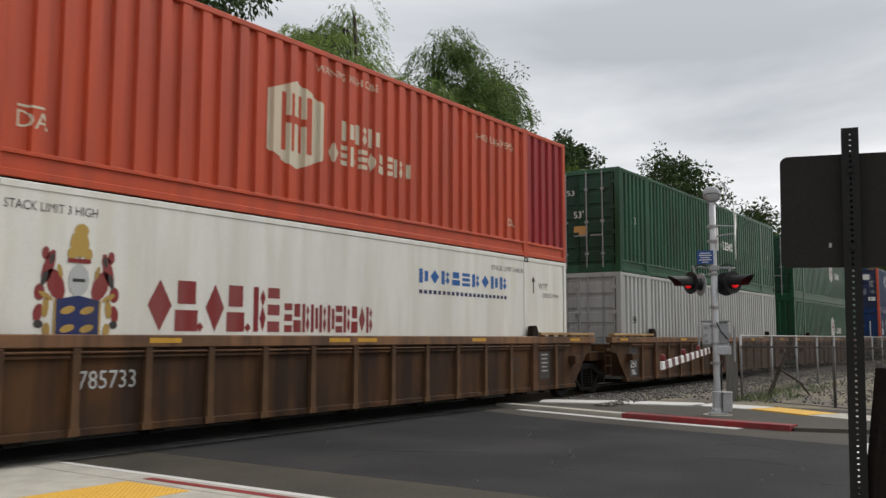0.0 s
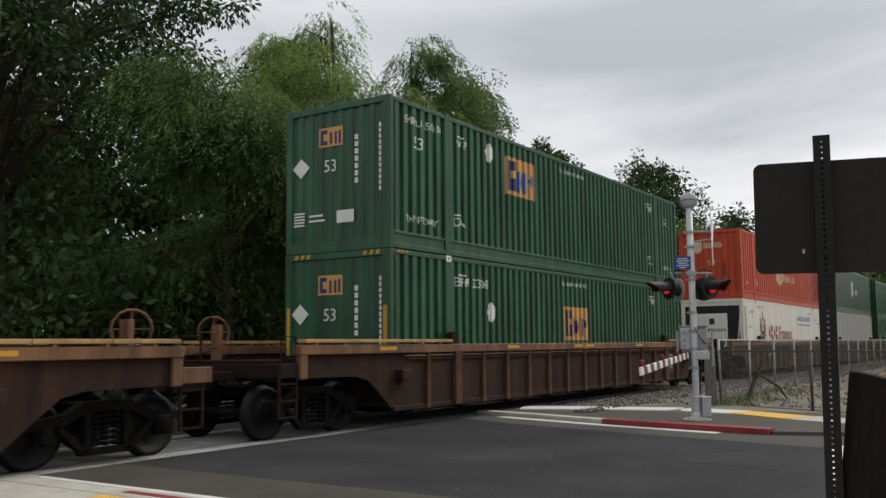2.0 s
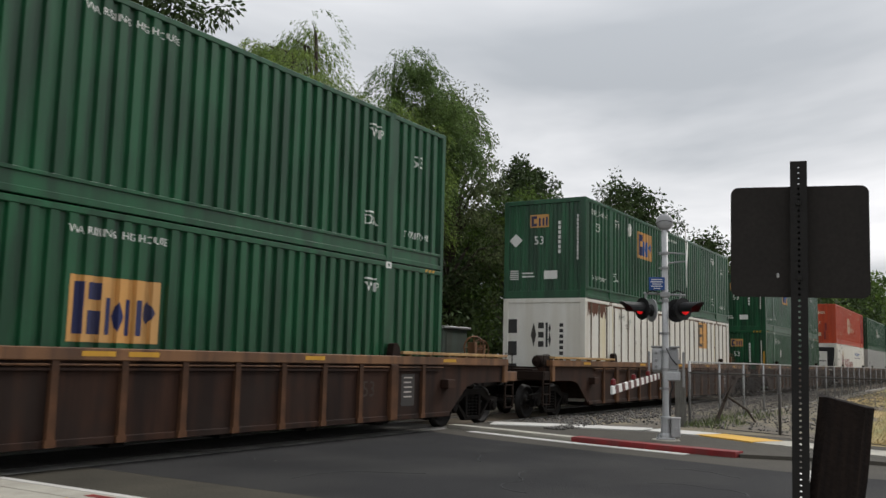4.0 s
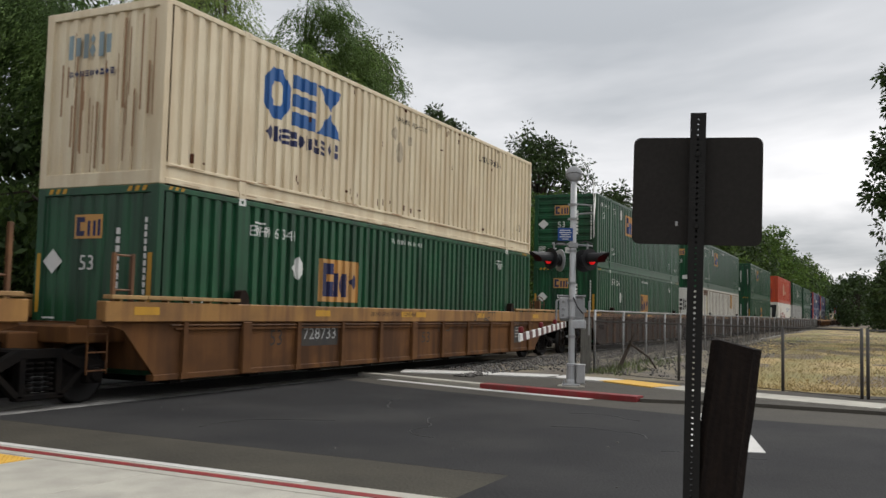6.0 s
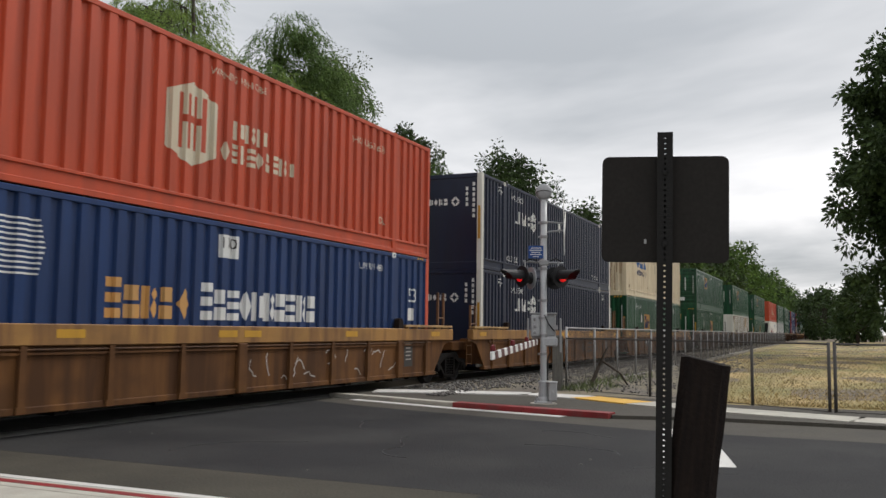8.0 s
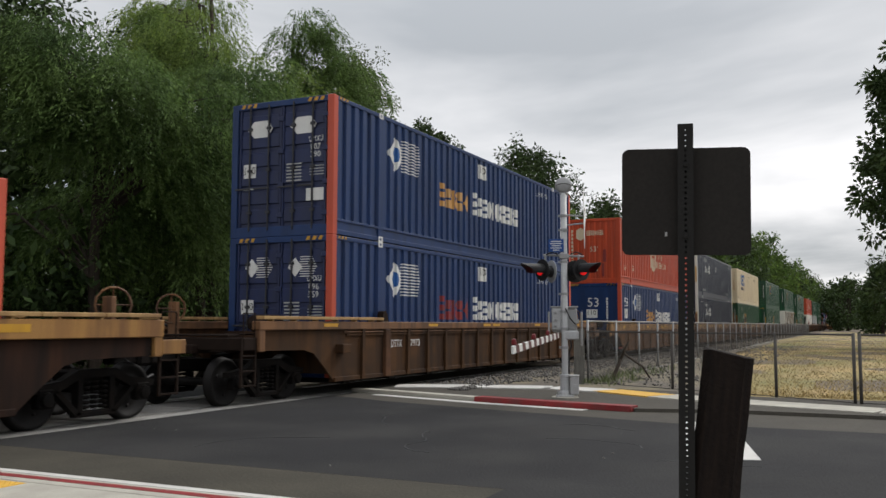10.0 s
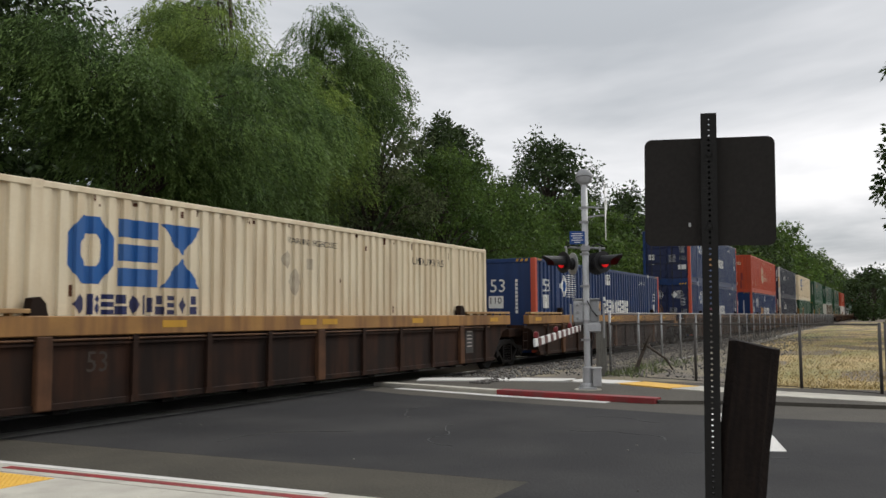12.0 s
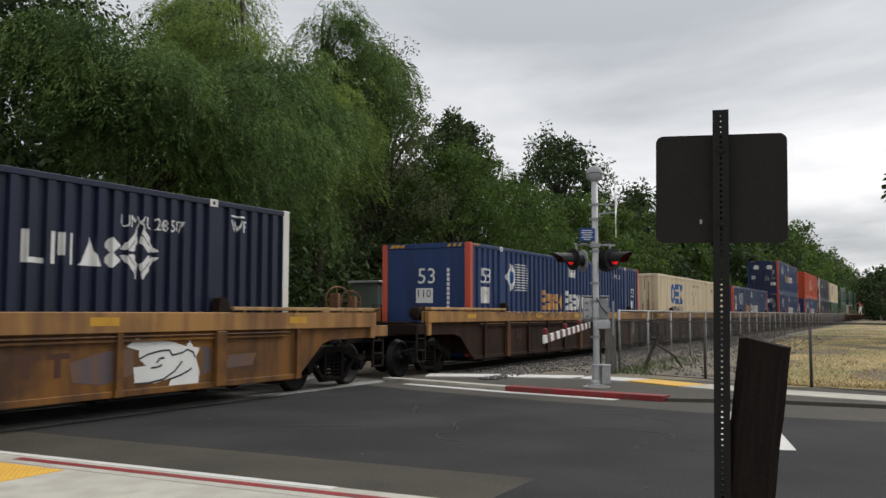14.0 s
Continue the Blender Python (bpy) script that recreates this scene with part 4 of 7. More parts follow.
def willow(x, y, h, r, material, label, sheaf=4, per=9, strands=31, limbs=42):
    """A weeping tree: arching limbs with leafy fronds that fall from them in layers."""
    t = thing("willow_tree", label, "tree", at=pose(x, y, -0.05, 0, 0, float(rng.uniform(0, 360))))
    s = Shape()
    tr = 0.019 * h
    s.tube([(0, 0, -0.1), (0.1, 0.1, 0.3 * h), (0, 0.2, 0.7 * h)], [tr, 0.8 * tr, 0.3 * tr], 9)
    ends = []
    for i in range(limbs):
        a, el = i * 2.4, (i * 0.618 + 0.1) % 1.0
        reach = r * math.sqrt(1 - 0.78 * el * el) * rng.uniform(0.45, 1.08)
        tip = np.array([reach * math.cos(a), reach * math.sin(a), h * (0.36 + 0.58 * el) + rng.normal(0, 0.35)])
        f = np.array([0, 0.1, h * (0.25 + 0.38 * el)])
        mid = 0.5 * (f + tip) + np.array([0, 0, 0.11 * h])
        s.tube([tuple(f), tuple(mid), tuple(tip)], [0.3 * tr, 0.2 * tr, 0.04 * tr], 5, cap=False)
        ends.append((f, mid, tip))
    part("trunk", s, BARK, t)
    ends = np.array(ends)
    # heads of foliage along the limbs; from each a sheaf of leafy fronds arches over and falls
    heads = 4 * len(ends)
    k = np.arange(heads) % len(ends)
    u = np.repeat([1.0, 0.80, 0.58, 0.34], len(ends)) + rng.uniform(-0.1, 0.05, heads)
    f, mid, tip = ends[k, 0], ends[k, 1], ends[k, 2]
    head = (1 - u)[:, None] ** 2 * f + 2 * ((1 - u) * u)[:, None] * mid + (u ** 2)[:, None] * tip
    bend = unit(head * np.array([1, 1, 0]) + rng.normal(0, 0.8, (heads, 3)) * np.array([1, 1, 0]))
    drop = rng.uniform(0.4, 1.6, heads)
    plumes = heads * sheaf
    g = np.repeat(np.arange(heads), sheaf)
    P0 = head[g] + rng.normal(0, 0.20, (plumes, 3)) * np.array([1, 1, 0.7])
    out = unit(bend[g] + rng.normal(0, 0.62, (plumes, 3)) * np.array([1, 1, 0]))
    side = np.stack([-out[:, 1], out[:, 0], 0 * out[:, 0]], -1)
    reach = rng.uniform(0.7, 1.9, plumes) * (0.7 + 0.35 * drop[g])
    rise = rng.uniform(0.3, 1.3, plumes)
    fall = drop[g] * rng.uniform(0.6, 1.2, plumes) * (0.6 + 0.07 * h)
    breadth = rng.uniform(0.11, 0.24, plumes)
    n = plumes * strands
    rep = lambda q: np.repeat(q, strands, 0)
    q = rng.random(n) ** 0.75
    off = rng.normal(0, 1.0, n) * rep(breadth) * (0.35 + 0.9 * np.sin(math.pi * np.minimum(0.15 + 0.8 * q, 1.0)))
    run = 1.0 - (1.0 - q) ** 1.7
    start = rep(P0) + rep(out) * (rep(reach) * run)[:, None] + rep(side) * off[:, None]
    start[:, 2] += rep(rise) * q * (1.0 - q) * 2.0 - rep(fall) * q ** 1.8 - 0.7 * off ** 2 + rng.normal(0, 0.05, n)
    start[:, 2] = np.maximum(start[:, 2], 0.35)
    hang = np.minimum(rng.uniform(0.15, 0.55, n) * (0.7 + 0.7 * q), start[:, 2] - 0.15)
    v = np.clip(np.linspace(0, 1, per)[None] + rng.uniform(-0.05, 0.05, (n, per)), 0, 1)
    lean = rep(out) * rng.uniform(0.25, 1.0, n)[:, None] + rep(side) * (np.sign(off) * rng.uniform(0.0, 0.7, n))[:, None] + rng.normal(0, 0.16, (n, 3))
    P = start[:, None] + lean[:, None] * (hang[:, None] * np.sqrt(v))[..., None] * np.array([1, 1, 0]) + np.stack([0 * v, 0 * v, -hang[:, None] * v ** 1.3], -1)
    P = (P + rng.normal(0, 0.02, P.shape)).reshape(-1, 3)
    m = len(P)
    axis = unit(np.repeat(lean, per, 0) * 0.9 + np.array([0, 0, -0.62]) + rng.normal(0, 0.26, (m, 3)))
    ln = rng.uniform(0.09, 0.18, m)
    vv, ff = leaf_quads(P, axis, ln, ln * 0.24, 0.9)
    ob = new("crown", quads("crown", vv, ff, material))
    ob.parent = t
    return t


def build_trees():
    dark, mid = "tall dark green broadleaf tree behind the railway", "leafy mid-green tree behind the railway"
    tree(14.4, 25, 20, 6.8, 60000, LEAF_DARK, dark, low=0.36, leaf=0.15, lumps=46)
    tree(16.0, 31, 19, 6.0, 26000, LEAF_DARK, dark, low=0.3, leaf=0.16, lumps=46)
    tree(19.5, 33, 12, 4.5, 12000, LEAF_MID, mid, low=0.1, leaf=0.22)
    willow(18.6, 19.5, 10.3, 4.6, LEAF_WILLOW, "weeping willow with long hanging green strands")
    willow(24.6, 21.0, 11.0, 4.3, LEAF_WILLOW, "weeping willow with dense hanging foliage")
    willow(29.0, 24.2, 17.6, 5.4, LEAF_BRIGHT, "tall weeping willow with yellow-green upper foliage")
    willow(32.8, 23.2, 15.7, 4.5, LEAF_WILLOW, "tall weeping willow with trailing strands")
    tree(38.5, 23.2, 15.4, 3.0, 36000, LEAF_GREY, "slender grey-green tree with ragged twigs", low=0.12, leaf=0.11, lumps=60, sparse=1.2)
    tree(42.0, 21.0, 10.2, 4.2, 24000, LEAF_MID, mid, low=0.06, leaf=0.14, lumps=42)
    tree(47.5, 20.5, 9.2, 4.2, 22000, LEAF_MID, mid, low=0.06, leaf=0.14, lumps=42)
    tree(54.5, 27.5, 15.1, 3.0, 16000, LEAF_DARK, "tall thin tree with open dark foliage", low=0.42, leaf=0.19, lumps=34, sparse=0.95)
    tree(57.5, 27.2, 15.0, 2.2, 9000, LEAF_DARK, "tall thin tree with open dark foliage", low=0.5, leaf=0.17, lumps=22, sparse=0.95)
    tree(54.0, 21.5, 9.0, 4.5, 12000, LEAF_MID, mid, low=0.06, leaf=0.2)
    tree(62.0, 21.0, 9.4, 4.8, 12000, LEAF_MID, mid, low=0.06, leaf=0.22)
    tree(74.0, 26.5, 17.3, 5.4, 20000, LEAF_DARK, "tall open pine-like tree with bare twigs at the top", low=0.25, leaf=0.23, lumps=44, sparse=0.9)
    tree(72.0, 21.5, 10.0, 5.0, 11000, LEAF_MID, mid, low=0.06, leaf=0.24)
    tree(84.0, 22.0, 11.0, 5.0, 11000, LEAF_DARK, dark, low=0.06, leaf=0.26)
    tree(98.0, 26.0, 15.2, 5.5, 11000, LEAF_DARK, dark, low=0.2, leaf=0.3)
    for x, y, h, r, m in ((97, 21, 11, 5, LEAF_MID), (112, 21, 13, 6, LEAF_DARK), (128, 21, 14, 6, LEAF_MID), (146, 20.5, 15.5, 6.5, LEAF_DARK), (166, 20, 17, 7, LEAF_MID), (188, 19.5, 19, 8, LEAF_MID),
                          (214, 20, 18, 8, LEAF_MID), (245, 20, 18, 8, LEAF_DARK), (285, 19, 19, 9, LEAF_MID), (335, 19, 18, 9, LEAF_DARK), (395, 19, 17, 9, LEAF_DARK), (470, 17, 17, 9, LEAF_DARK)):
        tree(x, y, h, r, 6500, m, "distant green tree along the railway", low=0.05, leaf=0.5, lumps=30)
    tree(64, -6.5, 22.3, 6.0, 100000, LEAF_DARK, "large dark oak at the edge of the field", low=0.16, leaf=0.28, lumps=110)
    tree(128, -1.8, 9.0, 3.0, 14000, LEAF_DARK, "small dark round tree in the distance", low=0.08, leaf=0.24, lumps=40)
    for x, y, h in ((190, -4, 13), (230, 4, 12), (270, 8, 12), (210, -16, 15), (170, -26, 16), (330, 6, 14), (420, 2, 16), (150, -45, 17)):
        tree(x, y, h, 6.5, 4000, LEAF_DARK, "distant dark tree beyond the field", low=0.05, leaf=0.55, lumps=26)
    # back row added as darkness behind the fronds, shade put into leaf colour
    for x, y, h in ((4, 34, 7), (10, 38, 6), (17, 37, 7), (23, 38, 13), (30, 36, 12), (36, 34, 12), (43, 33, 12), (50, 33, 11), (60, 34, 12)):
        tree(x, y, h, 5.0, 9000, LEAF_DARK, "tree at the back of the grove, leaf colour dark for its shade", low=0.02, leaf=0.42, lumps=34)
    # dense undergrowth beside the track; dark leaf colour stands for shade under the trees
    n = 60000
    x = 4 + 114 * rng.random(n) ** 1.25
    y = rng.normal(20.0, 1.6, n) + 6 * rng.random(n)
    top = 3.6 + 1.5 * np.sin(x * 0.55) + 1.1 * np.sin(x * 1.37 + 1) + 0.6 * np.sin(y * 2.1)
    z = top * rng.random(n) ** 0.7
    P = np.stack([x, y, np.maximum(z, 0.02)], -1)
    ln = rng.uniform(0.18, 0.42, n)
    vv, ff = leaf_quads(P, unit(rng.normal(size=(n, 3)) + np.array([0, 0, -0.2])), ln, ln * 0.45)
    tagged(new("undergrowth", quads("undergrowth", vv, ff, LEAF_DARK)), "tangled undergrowth below the trees, leaf colour dark for the shade", "bushes", kind="stuff")


# ---------------------------------------------------------------- containers
CL, CW, CH = 16.15, 1.295, 2.9
POSTS = (1.98, 14.17)


def wave(pitch, depth):
    """The outline of a corrugated long side, as (x, depth behind the face)."""
    pts = []
    for a, b in ((0.17, 1.88), (2.08, 14.07), (14.27, 15.98)):
        n = max(1, round((b - a) / pitch))
        p = (b - a) / n
        for i in range(n):
            x = a + i * p
            pts += [(x, 0.0), (x + 0.46 * p, 0.0), (x + 0.53 * p, depth), (x + 0.93 * p, depth)]
        pts += [(b, 0.0)]
    return pts


WAVES = {"deep": wave(0.355, 0.052), "fine": wave(0.275, 0.056), "soft": wave(0.275, 0.040), "flat": [(0.17, 0.0), (15.98, 0.0)]}


def side_shape(kind, far, foot):
    s = Shape()
    sg = 1 if far else -1
    w = WAVES[kind]
    for x, d in w:
        y = sg * (CW - 0.012 - d)
        s.v += [(x, y, foot), (x, y, CH - 0.08)]
    s.f += [[2 * i, 2 * i + 2, 2 * i + 3, 2 * i + 1] for i in range(len(w) - 1)]
    n = len(s.v)
    y = sg * (CW - 0.09)
    s.v += [(0.1, y, foot), (16.05, y, foot), (16.05, y, CH - 0.08), (0.1, y, CH - 0.08)]
    s.f.append([n, n + 1, n + 2, n + 3])
    return s


def end_shape(kind):
    """The closed end wall with upright or level ribs, at x = 0 facing -x."""
    s = Shape()
    if kind == "level":
        pts, n, p = [], 9, (CH - 0.3) / 9
        for i in range(n):
            z = 0.2 + i * p
            pts += [(z, 0.03), (z + 0.45 * p, 0.03), (z + 0.55 * p, 0.075), (z + 0.9 * p, 0.075)]
        pts.append((CH - 0.1, 0.03))
        for z, x in pts:
            s.v += [(x, -CW + 0.1, z), (x, CW - 0.1, z)]
        s.f += [[2 * i, 2 * i + 2, 2 * i + 3, 2 * i + 1] for i in range(len(pts) - 1)]
        return s
    if kind == "plain":
        return s.box(0.03, 0.10, -CW + 0.1, CW - 0.1, 0.2, CH - 0.1)
    pts = []
    n, p = 9, (2 * CW - 0.3) / 9
    for i in range(n):
        y = -CW + 0.15 + i * p
        pts += [(y, 0.03), (y + 0.38 * p, 0.03), (y + 0.5 * p, 0.066), (y + 0.88 * p, 0.066)]
    pts.append((CW - 0.15, 0.03))
    for y, x in pts:
        s.v += [(x, y, 0.2), (x, y, CH - 0.1)]
    s.f += [[2 * i, 2 * i + 2, 2 * i + 3, 2 * i + 1] for i in range(len(pts) - 1)]
    return s


FONT_CACHE = {}


def words(text, x0, z0, height, width=None):
    """Outlines of words in the built-in font, as flat triangles (x, z)."""
    if text not in FONT_CACHE:
        cu = bpy.data.curves.new("words", "FONT")
        cu.body, cu.resolution_u = text, 2
        ob = bpy.data.objects.new("words", cu)
        scene.collection.objects.link(ob)
        me = bpy.data.meshes.new_from_object(ob.evaluated_get(bpy.context.evaluated_depsgraph_get()))
        bm = bmesh.new()
        bm.from_mesh(me)
        bmesh.ops.triangulate(bm, faces=bm.faces)
        tris = [[(v.co.x, v.co.y) for v in f.verts] for f in bm.faces]
        bm.free()
        bpy.data.objects.remove(ob)
        bpy.data.meshes.remove(me)
        bpy.data.curves.remove(cu)
        FONT_CACHE[text] = tris
    tris = FONT_CACHE[text]
    xs = [p[0] for t in tris for p in t]
    zs = [p[1] for t in tris for p in t]
    k = height / (max(zs) - min(zs))
    kx = k if width is None else width / (max(xs) - min(xs))
    return [[(x0 + (p[0] - min(xs)) * kx, z0 + (p[1] - min(zs)) * k) for p in t] for t in tris]


def rect(x0, x1, z0, z1):
    return [(x0, z0), (x1, z0), (x1, z1), (x0, z1)]


def diamond(x, z, a, b):
    return [(x - a, z), (x, z - b), (x + a, z), (x, z + b)]


def ring_diamond(x, z, a, b, k):
    """A diamond outline of four bars with gaps."""
    out = diamond(x, z, a, b)
    inn = diamond(x, z, a * k, b * k)
    r = []
    for i in range(4):
        p, q, u, v = out[i], out[(i + 1) % 4], inn[(i + 1) % 4], inn[i]
        g = 0.10
        mix = lambda m, n, f: (m[0] + (n[0] - m[0]) * f, m[1] + (n[1] - m[1]) * f)
        r.append([mix(p, q, g), mix(p, q, 1 - g), mix(v, u, 1 - g), mix(v, u, g)])
    return r


def bars(x0, x1, z0, z1, n, seed=1, gap=0.25, first=1.0):
    """A row of plain upright block marks, the way a painted word reads from afar."""
    r = random.Random(seed)
    out = []
    p, kind = (x1 - x0) / n, seed % 5
    for i in range(n):
        a, b = x0 + i * p, x0 + (i + 1) * p - gap * p
        top = z1 + (first - 1) * (z1 - z0) if i == 0 else z1
        kind = (kind + 1 + r.randrange(4)) % 5
        t = (b - a) * 0.40
        h = (top - z0)
        m = (z0 + top) / 2
        if kind == 0:
            out += [rect(a, a + t, z0, top), rect(b - t, b, z0 + 0.12 * h, top - 0.12 * h)]
        elif kind == 1:
            out += [rect(a, b, z0 + f * h, z0 + (f + 0.24) * h) for f in (0.0, 0.38, 0.76)]
        elif kind == 2:
            out += [rect(a, a + t, z0, top), diamond(b - 0.26 * (b - a), z0 + 0.3 * h, 0.26 * (b - a), 0.3 * h), diamond(b - 0.26 * (b - a), z0 + 0.76 * h, 0.22 * (b - a), 0.2 * h)]
        elif kind == 3:
            out += [[(a, m), ((a + b) / 2, z0), (b, m), ((a + b) / 2, top)]]
        else:
            out += [rect(a, b, z0, z0 + 0.42 * h), rect(a + 0.1 * (b - a), b - 0.1 * (b - a), z0 + 0.54 * h, top)]
    return out


def decal(parent, name, polys, material, where="side", kind="flat", lift=0.003, label=""):
    """Paint laid on the near long side, following its corrugation, or on the rear end."""
    # marks that stand well apart are parts of their own
    polys = sorted(polys, key=lambda p: min(q[0] for q in p))
    reach = None
    for i, p in enumerate(polys):
        if reach is not None and min(q[0] for q in p) > reach + 0.45:
            decal(parent, name, polys[i:], material, where, kind, lift, label)
            polys = polys[:i]
            break
        reach = max(reach if reach is not None else -99, max(q[0] for q in p))
    s = Shape()
    if where == "rear":
        for p in polys:
            n = len(s.v)
            s.v += [(0.030 - lift, -(x), z) for x, z in p]
            s.f.append(list(range(n, n + len(p))))
    else:
        w = WAVES[kind]
        xs = [a for a, _ in w]
        ds = [b for _, b in w]
        for p in polys:
            lo, hi = min(q[0] for q in p), max(q[0] for q in p)
            cuts = [lo] + [x for x in xs if lo < x < hi] + [hi]
            for a, b in zip(cuts[:-1], cuts[1:]):
                if b - a < 1e-5:
                    continue
                piece = p
                for lim, sg in ((a, 1), (b, -1)):
                    res = []
                    for i in range(len(piece)):
                        u, v = piece[i], piece[(i + 1) % len(piece)]
                        iu, iv = sg * (u[0] - lim) >= -1e-9, sg * (v[0] - lim) >= -1e-9
                        if iu:
                            res.append(u)
                        if iu != iv:
                            k = (lim - u[0]) / (v[0] - u[0])
                            res.append((lim, u[1] + k * (v[1] - u[1])))
                    piece = res
                if len(piece) < 3:
                    continue
                n = len(s.v)
                s.v += [(x, -(CW - 0.012 - float(np.interp(x, xs, ds)) + lift), z) for x, z in piece]
                s.f.append(list(range(n, n + len(piece))))
    if s.f:
        me = bpy.data.meshes.new(name)
        me.from_pydata(s.v, [], s.f)
        me.materials.append(material)
        ob = new(name, me)
        ob.parent = parent
        if label:
            ob["label"] = label
        if name in ("rust_spot", "rust_line"):
            tagged(ob, label, kind="stuff")
        return ob


def container(label, paint_mat, kind="fine", rear="ribs", post_mat=None, front_mat=None, casting=None, smooth_post=None, foot=0.33):
    c = thing("shipping_container", label, "container", "containers on the train")
    cast = casting or paint_mat
    part("side_wall", shared(("side", kind, 0, foot), lambda: side_shape(kind, False, foot), "side_wall", paint_mat), paint_mat, c)
    part("side_wall", shared(("side", kind, 1, foot), lambda: side_shape(kind, True, foot), "side_wall", paint_mat), paint_mat, c)
    part("roof", shared("roof", lambda: Shape().box(0.05, CL - 0.05, -CW + 0.03, CW - 0.03, CH - 0.07, CH - 0.015), "roof", paint_mat), paint_mat, c)
    part("floor", shared("cfloor", lambda: Shape().box(0.05, CL - 0.05, -CW + 0.06, CW - 0.06, 0.10, 0.20), "floor", IRON), IRON, c)

    def rail(sg):
        y = sg * CW
        a, b = min(y, y - sg * 0.07), max(y, y - sg * 0.07)
        s = Shape().box(0.12, CL - 0.12, a, b, foot - 0.045, foot + 0.01, 0.008)
        s.box(0.12, CL - 0.12, min(y - sg * 0.03, y - sg * 0.09), max(y - sg * 0.03, y - sg * 0.09), 0.10, foot - 0.03)
        return s.box(0.12, CL - 0.12, a, b, 0.015, 0.11, 0.008)

    for sg in (-1, 1):
        part("bottom_rail", shared(("brail", sg, foot), lambda: rail(sg), "bottom_rail", paint_mat), paint_mat, c)
        part("top_rail", shared(("trail", sg), lambda: Shape().box(0.1, CL - 0.1, min(sg * CW, sg * (CW - 0.08)), max(sg * CW, sg * (CW - 0.08)), CH - 0.10, CH - 0.01, 0.01), "top_rail", paint_mat), paint_mat, c)
        for x in POSTS:
            part("lift_post", shared(("lpost", sg), lambda: Shape().box(-0.10, 0.10, min(sg * (CW + 0.002), sg * (CW - 0.08)), max(sg * (CW + 0.002), sg * (CW - 0.08)), 0.02, CH - 0.002, 0.012), "lift_post", smooth_post or paint_mat), paint_mat, c, at=pose(x, 0, 0))
            for z in (0.0, CH - 0.12):
                part("corner_casting", shared(("cast", sg), lambda: casting_shape(sg), "corner_casting", cast), cast, c, at=pose(x, 0, z))
        for x, m in ((0, paint_mat if rear == "doors" and sg > 0 else post_mat or paint_mat), (CL, front_mat or post_mat or paint_mat)):
            def post(x=x, sg=sg):
                w = 0.17 if post_mat else 0.13
                return Shape().box(0 if x == 0 else CL - w, w if x == 0 else CL, min(sg * (CW + 0.001), sg * (CW - 0.16)), max(sg * (CW + 0.001), sg * (CW - 0.16)), 0.0, CH, 0.012)
            part("corner_post", shared(("cpost", sg, x, bool(post_mat)), post, "corner_post", m), m, c)
    part("end_sill", shared("sill", lambda: Shape().box(0.005, 0.12, -CW + 0.1, CW - 0.1, 0.0, 0.22, 0.01), "end_sill", paint_mat), paint_mat, c)
    part("end_header", shared("header", lambda: Shape().box(0.005, 0.12, -CW + 0.1, CW - 0.1, CH - 0.13, CH, 0.01), "end_header", paint_mat), paint_mat, c)
    front = shared(("end", "ribs"), lambda: end_shape("ribs"), "end_wall", paint_mat)
    part("end_wall", front, paint_mat, c, at=pose(CL, 0, 0, 0, 0, 180))
    if rear == "doors":
        doors(c, paint_mat)
    else:
        part("end_wall", shared(("end", rear), lambda: end_shape(rear), "end_wall", paint_mat), paint_mat, c)
    return c


def casting_shape(sg):
    s = Shape()
    y0, y1 = sg * (CW + 0.006), sg * (CW - 0.10)
    a, b = min(y0, y1), max(y0, y1)
    for x0, x1, z0, z1 in ((-0.09, -0.035, 0, 0.118), (0.035, 0.09, 0, 0.118), (-0.035, 0.035, 0, 0.03), (-0.035, 0.035, 0.088, 0.118)):
        s.box(x0, x1, a, b, z0, z1)
    return s.box(-0.035, 0.035, min(sg * (CW - 0.05), y1), max(sg * (CW - 0.05), y1), 0.03, 0.088)


def doors(c, m):
    # blue and green doors take a darker version of the wall colour
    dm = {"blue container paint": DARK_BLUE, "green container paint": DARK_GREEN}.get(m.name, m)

    def leaf():
        s = Shape().box(0.06, 0.10, -1.10, -0.01, 0.22, CH - 0.13)
        for i in range(6):
            z = 0.30 + i * 0.405
            s.box(0.03, 0.06, -1.04, -0.06, z, z + 0.30, 0.02)
        return s.box(0.025, 0.08, -1.10, -1.05, 0.22, CH - 0.13).box(0.025, 0.08, -0.05, -0.01, 0.22, CH - 0.13)

    for sg in (1, -1):
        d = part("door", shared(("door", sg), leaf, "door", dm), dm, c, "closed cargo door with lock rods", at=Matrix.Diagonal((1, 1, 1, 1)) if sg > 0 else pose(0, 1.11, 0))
        rod_mat = ROD if dm is DARK_BLUE else GALV
        for y in (-0.78, -0.30):
            part("lock_rod", shared(("rod", y), lambda: Shape().tube([(0.0, y, 0.14), (0.0, y, CH - 0.06)], 0.02, 8).box(-0.02, 0.04, y - 0.05, y + 0.05, 0.5, 0.56).box(-0.02, 0.04, y - 0.05, y + 0.05, 2.3, 2.36)
                                          .box(-0.02, 0.04, y - 0.05, y + 0.05, 1.4, 1.46), "lock_rod", rod_mat), rod_mat, d)
            part("handle", shared(("lh", y), lambda: Shape().box(-0.035, -0.02, y - 0.01, y + 0.36, 1.02, 1.06, 0.006), "handle", rod_mat), rod_mat, d)
        for z in (0.4, 1.05, 1.75, 2.45):
            part("hinge", shared("hinge", lambda: Shape().box(0.0, 0.06, -1.16, -1.02, 0, 0.10, 0.01), "hinge", dm), dm, d, at=pose(0, 0, z))


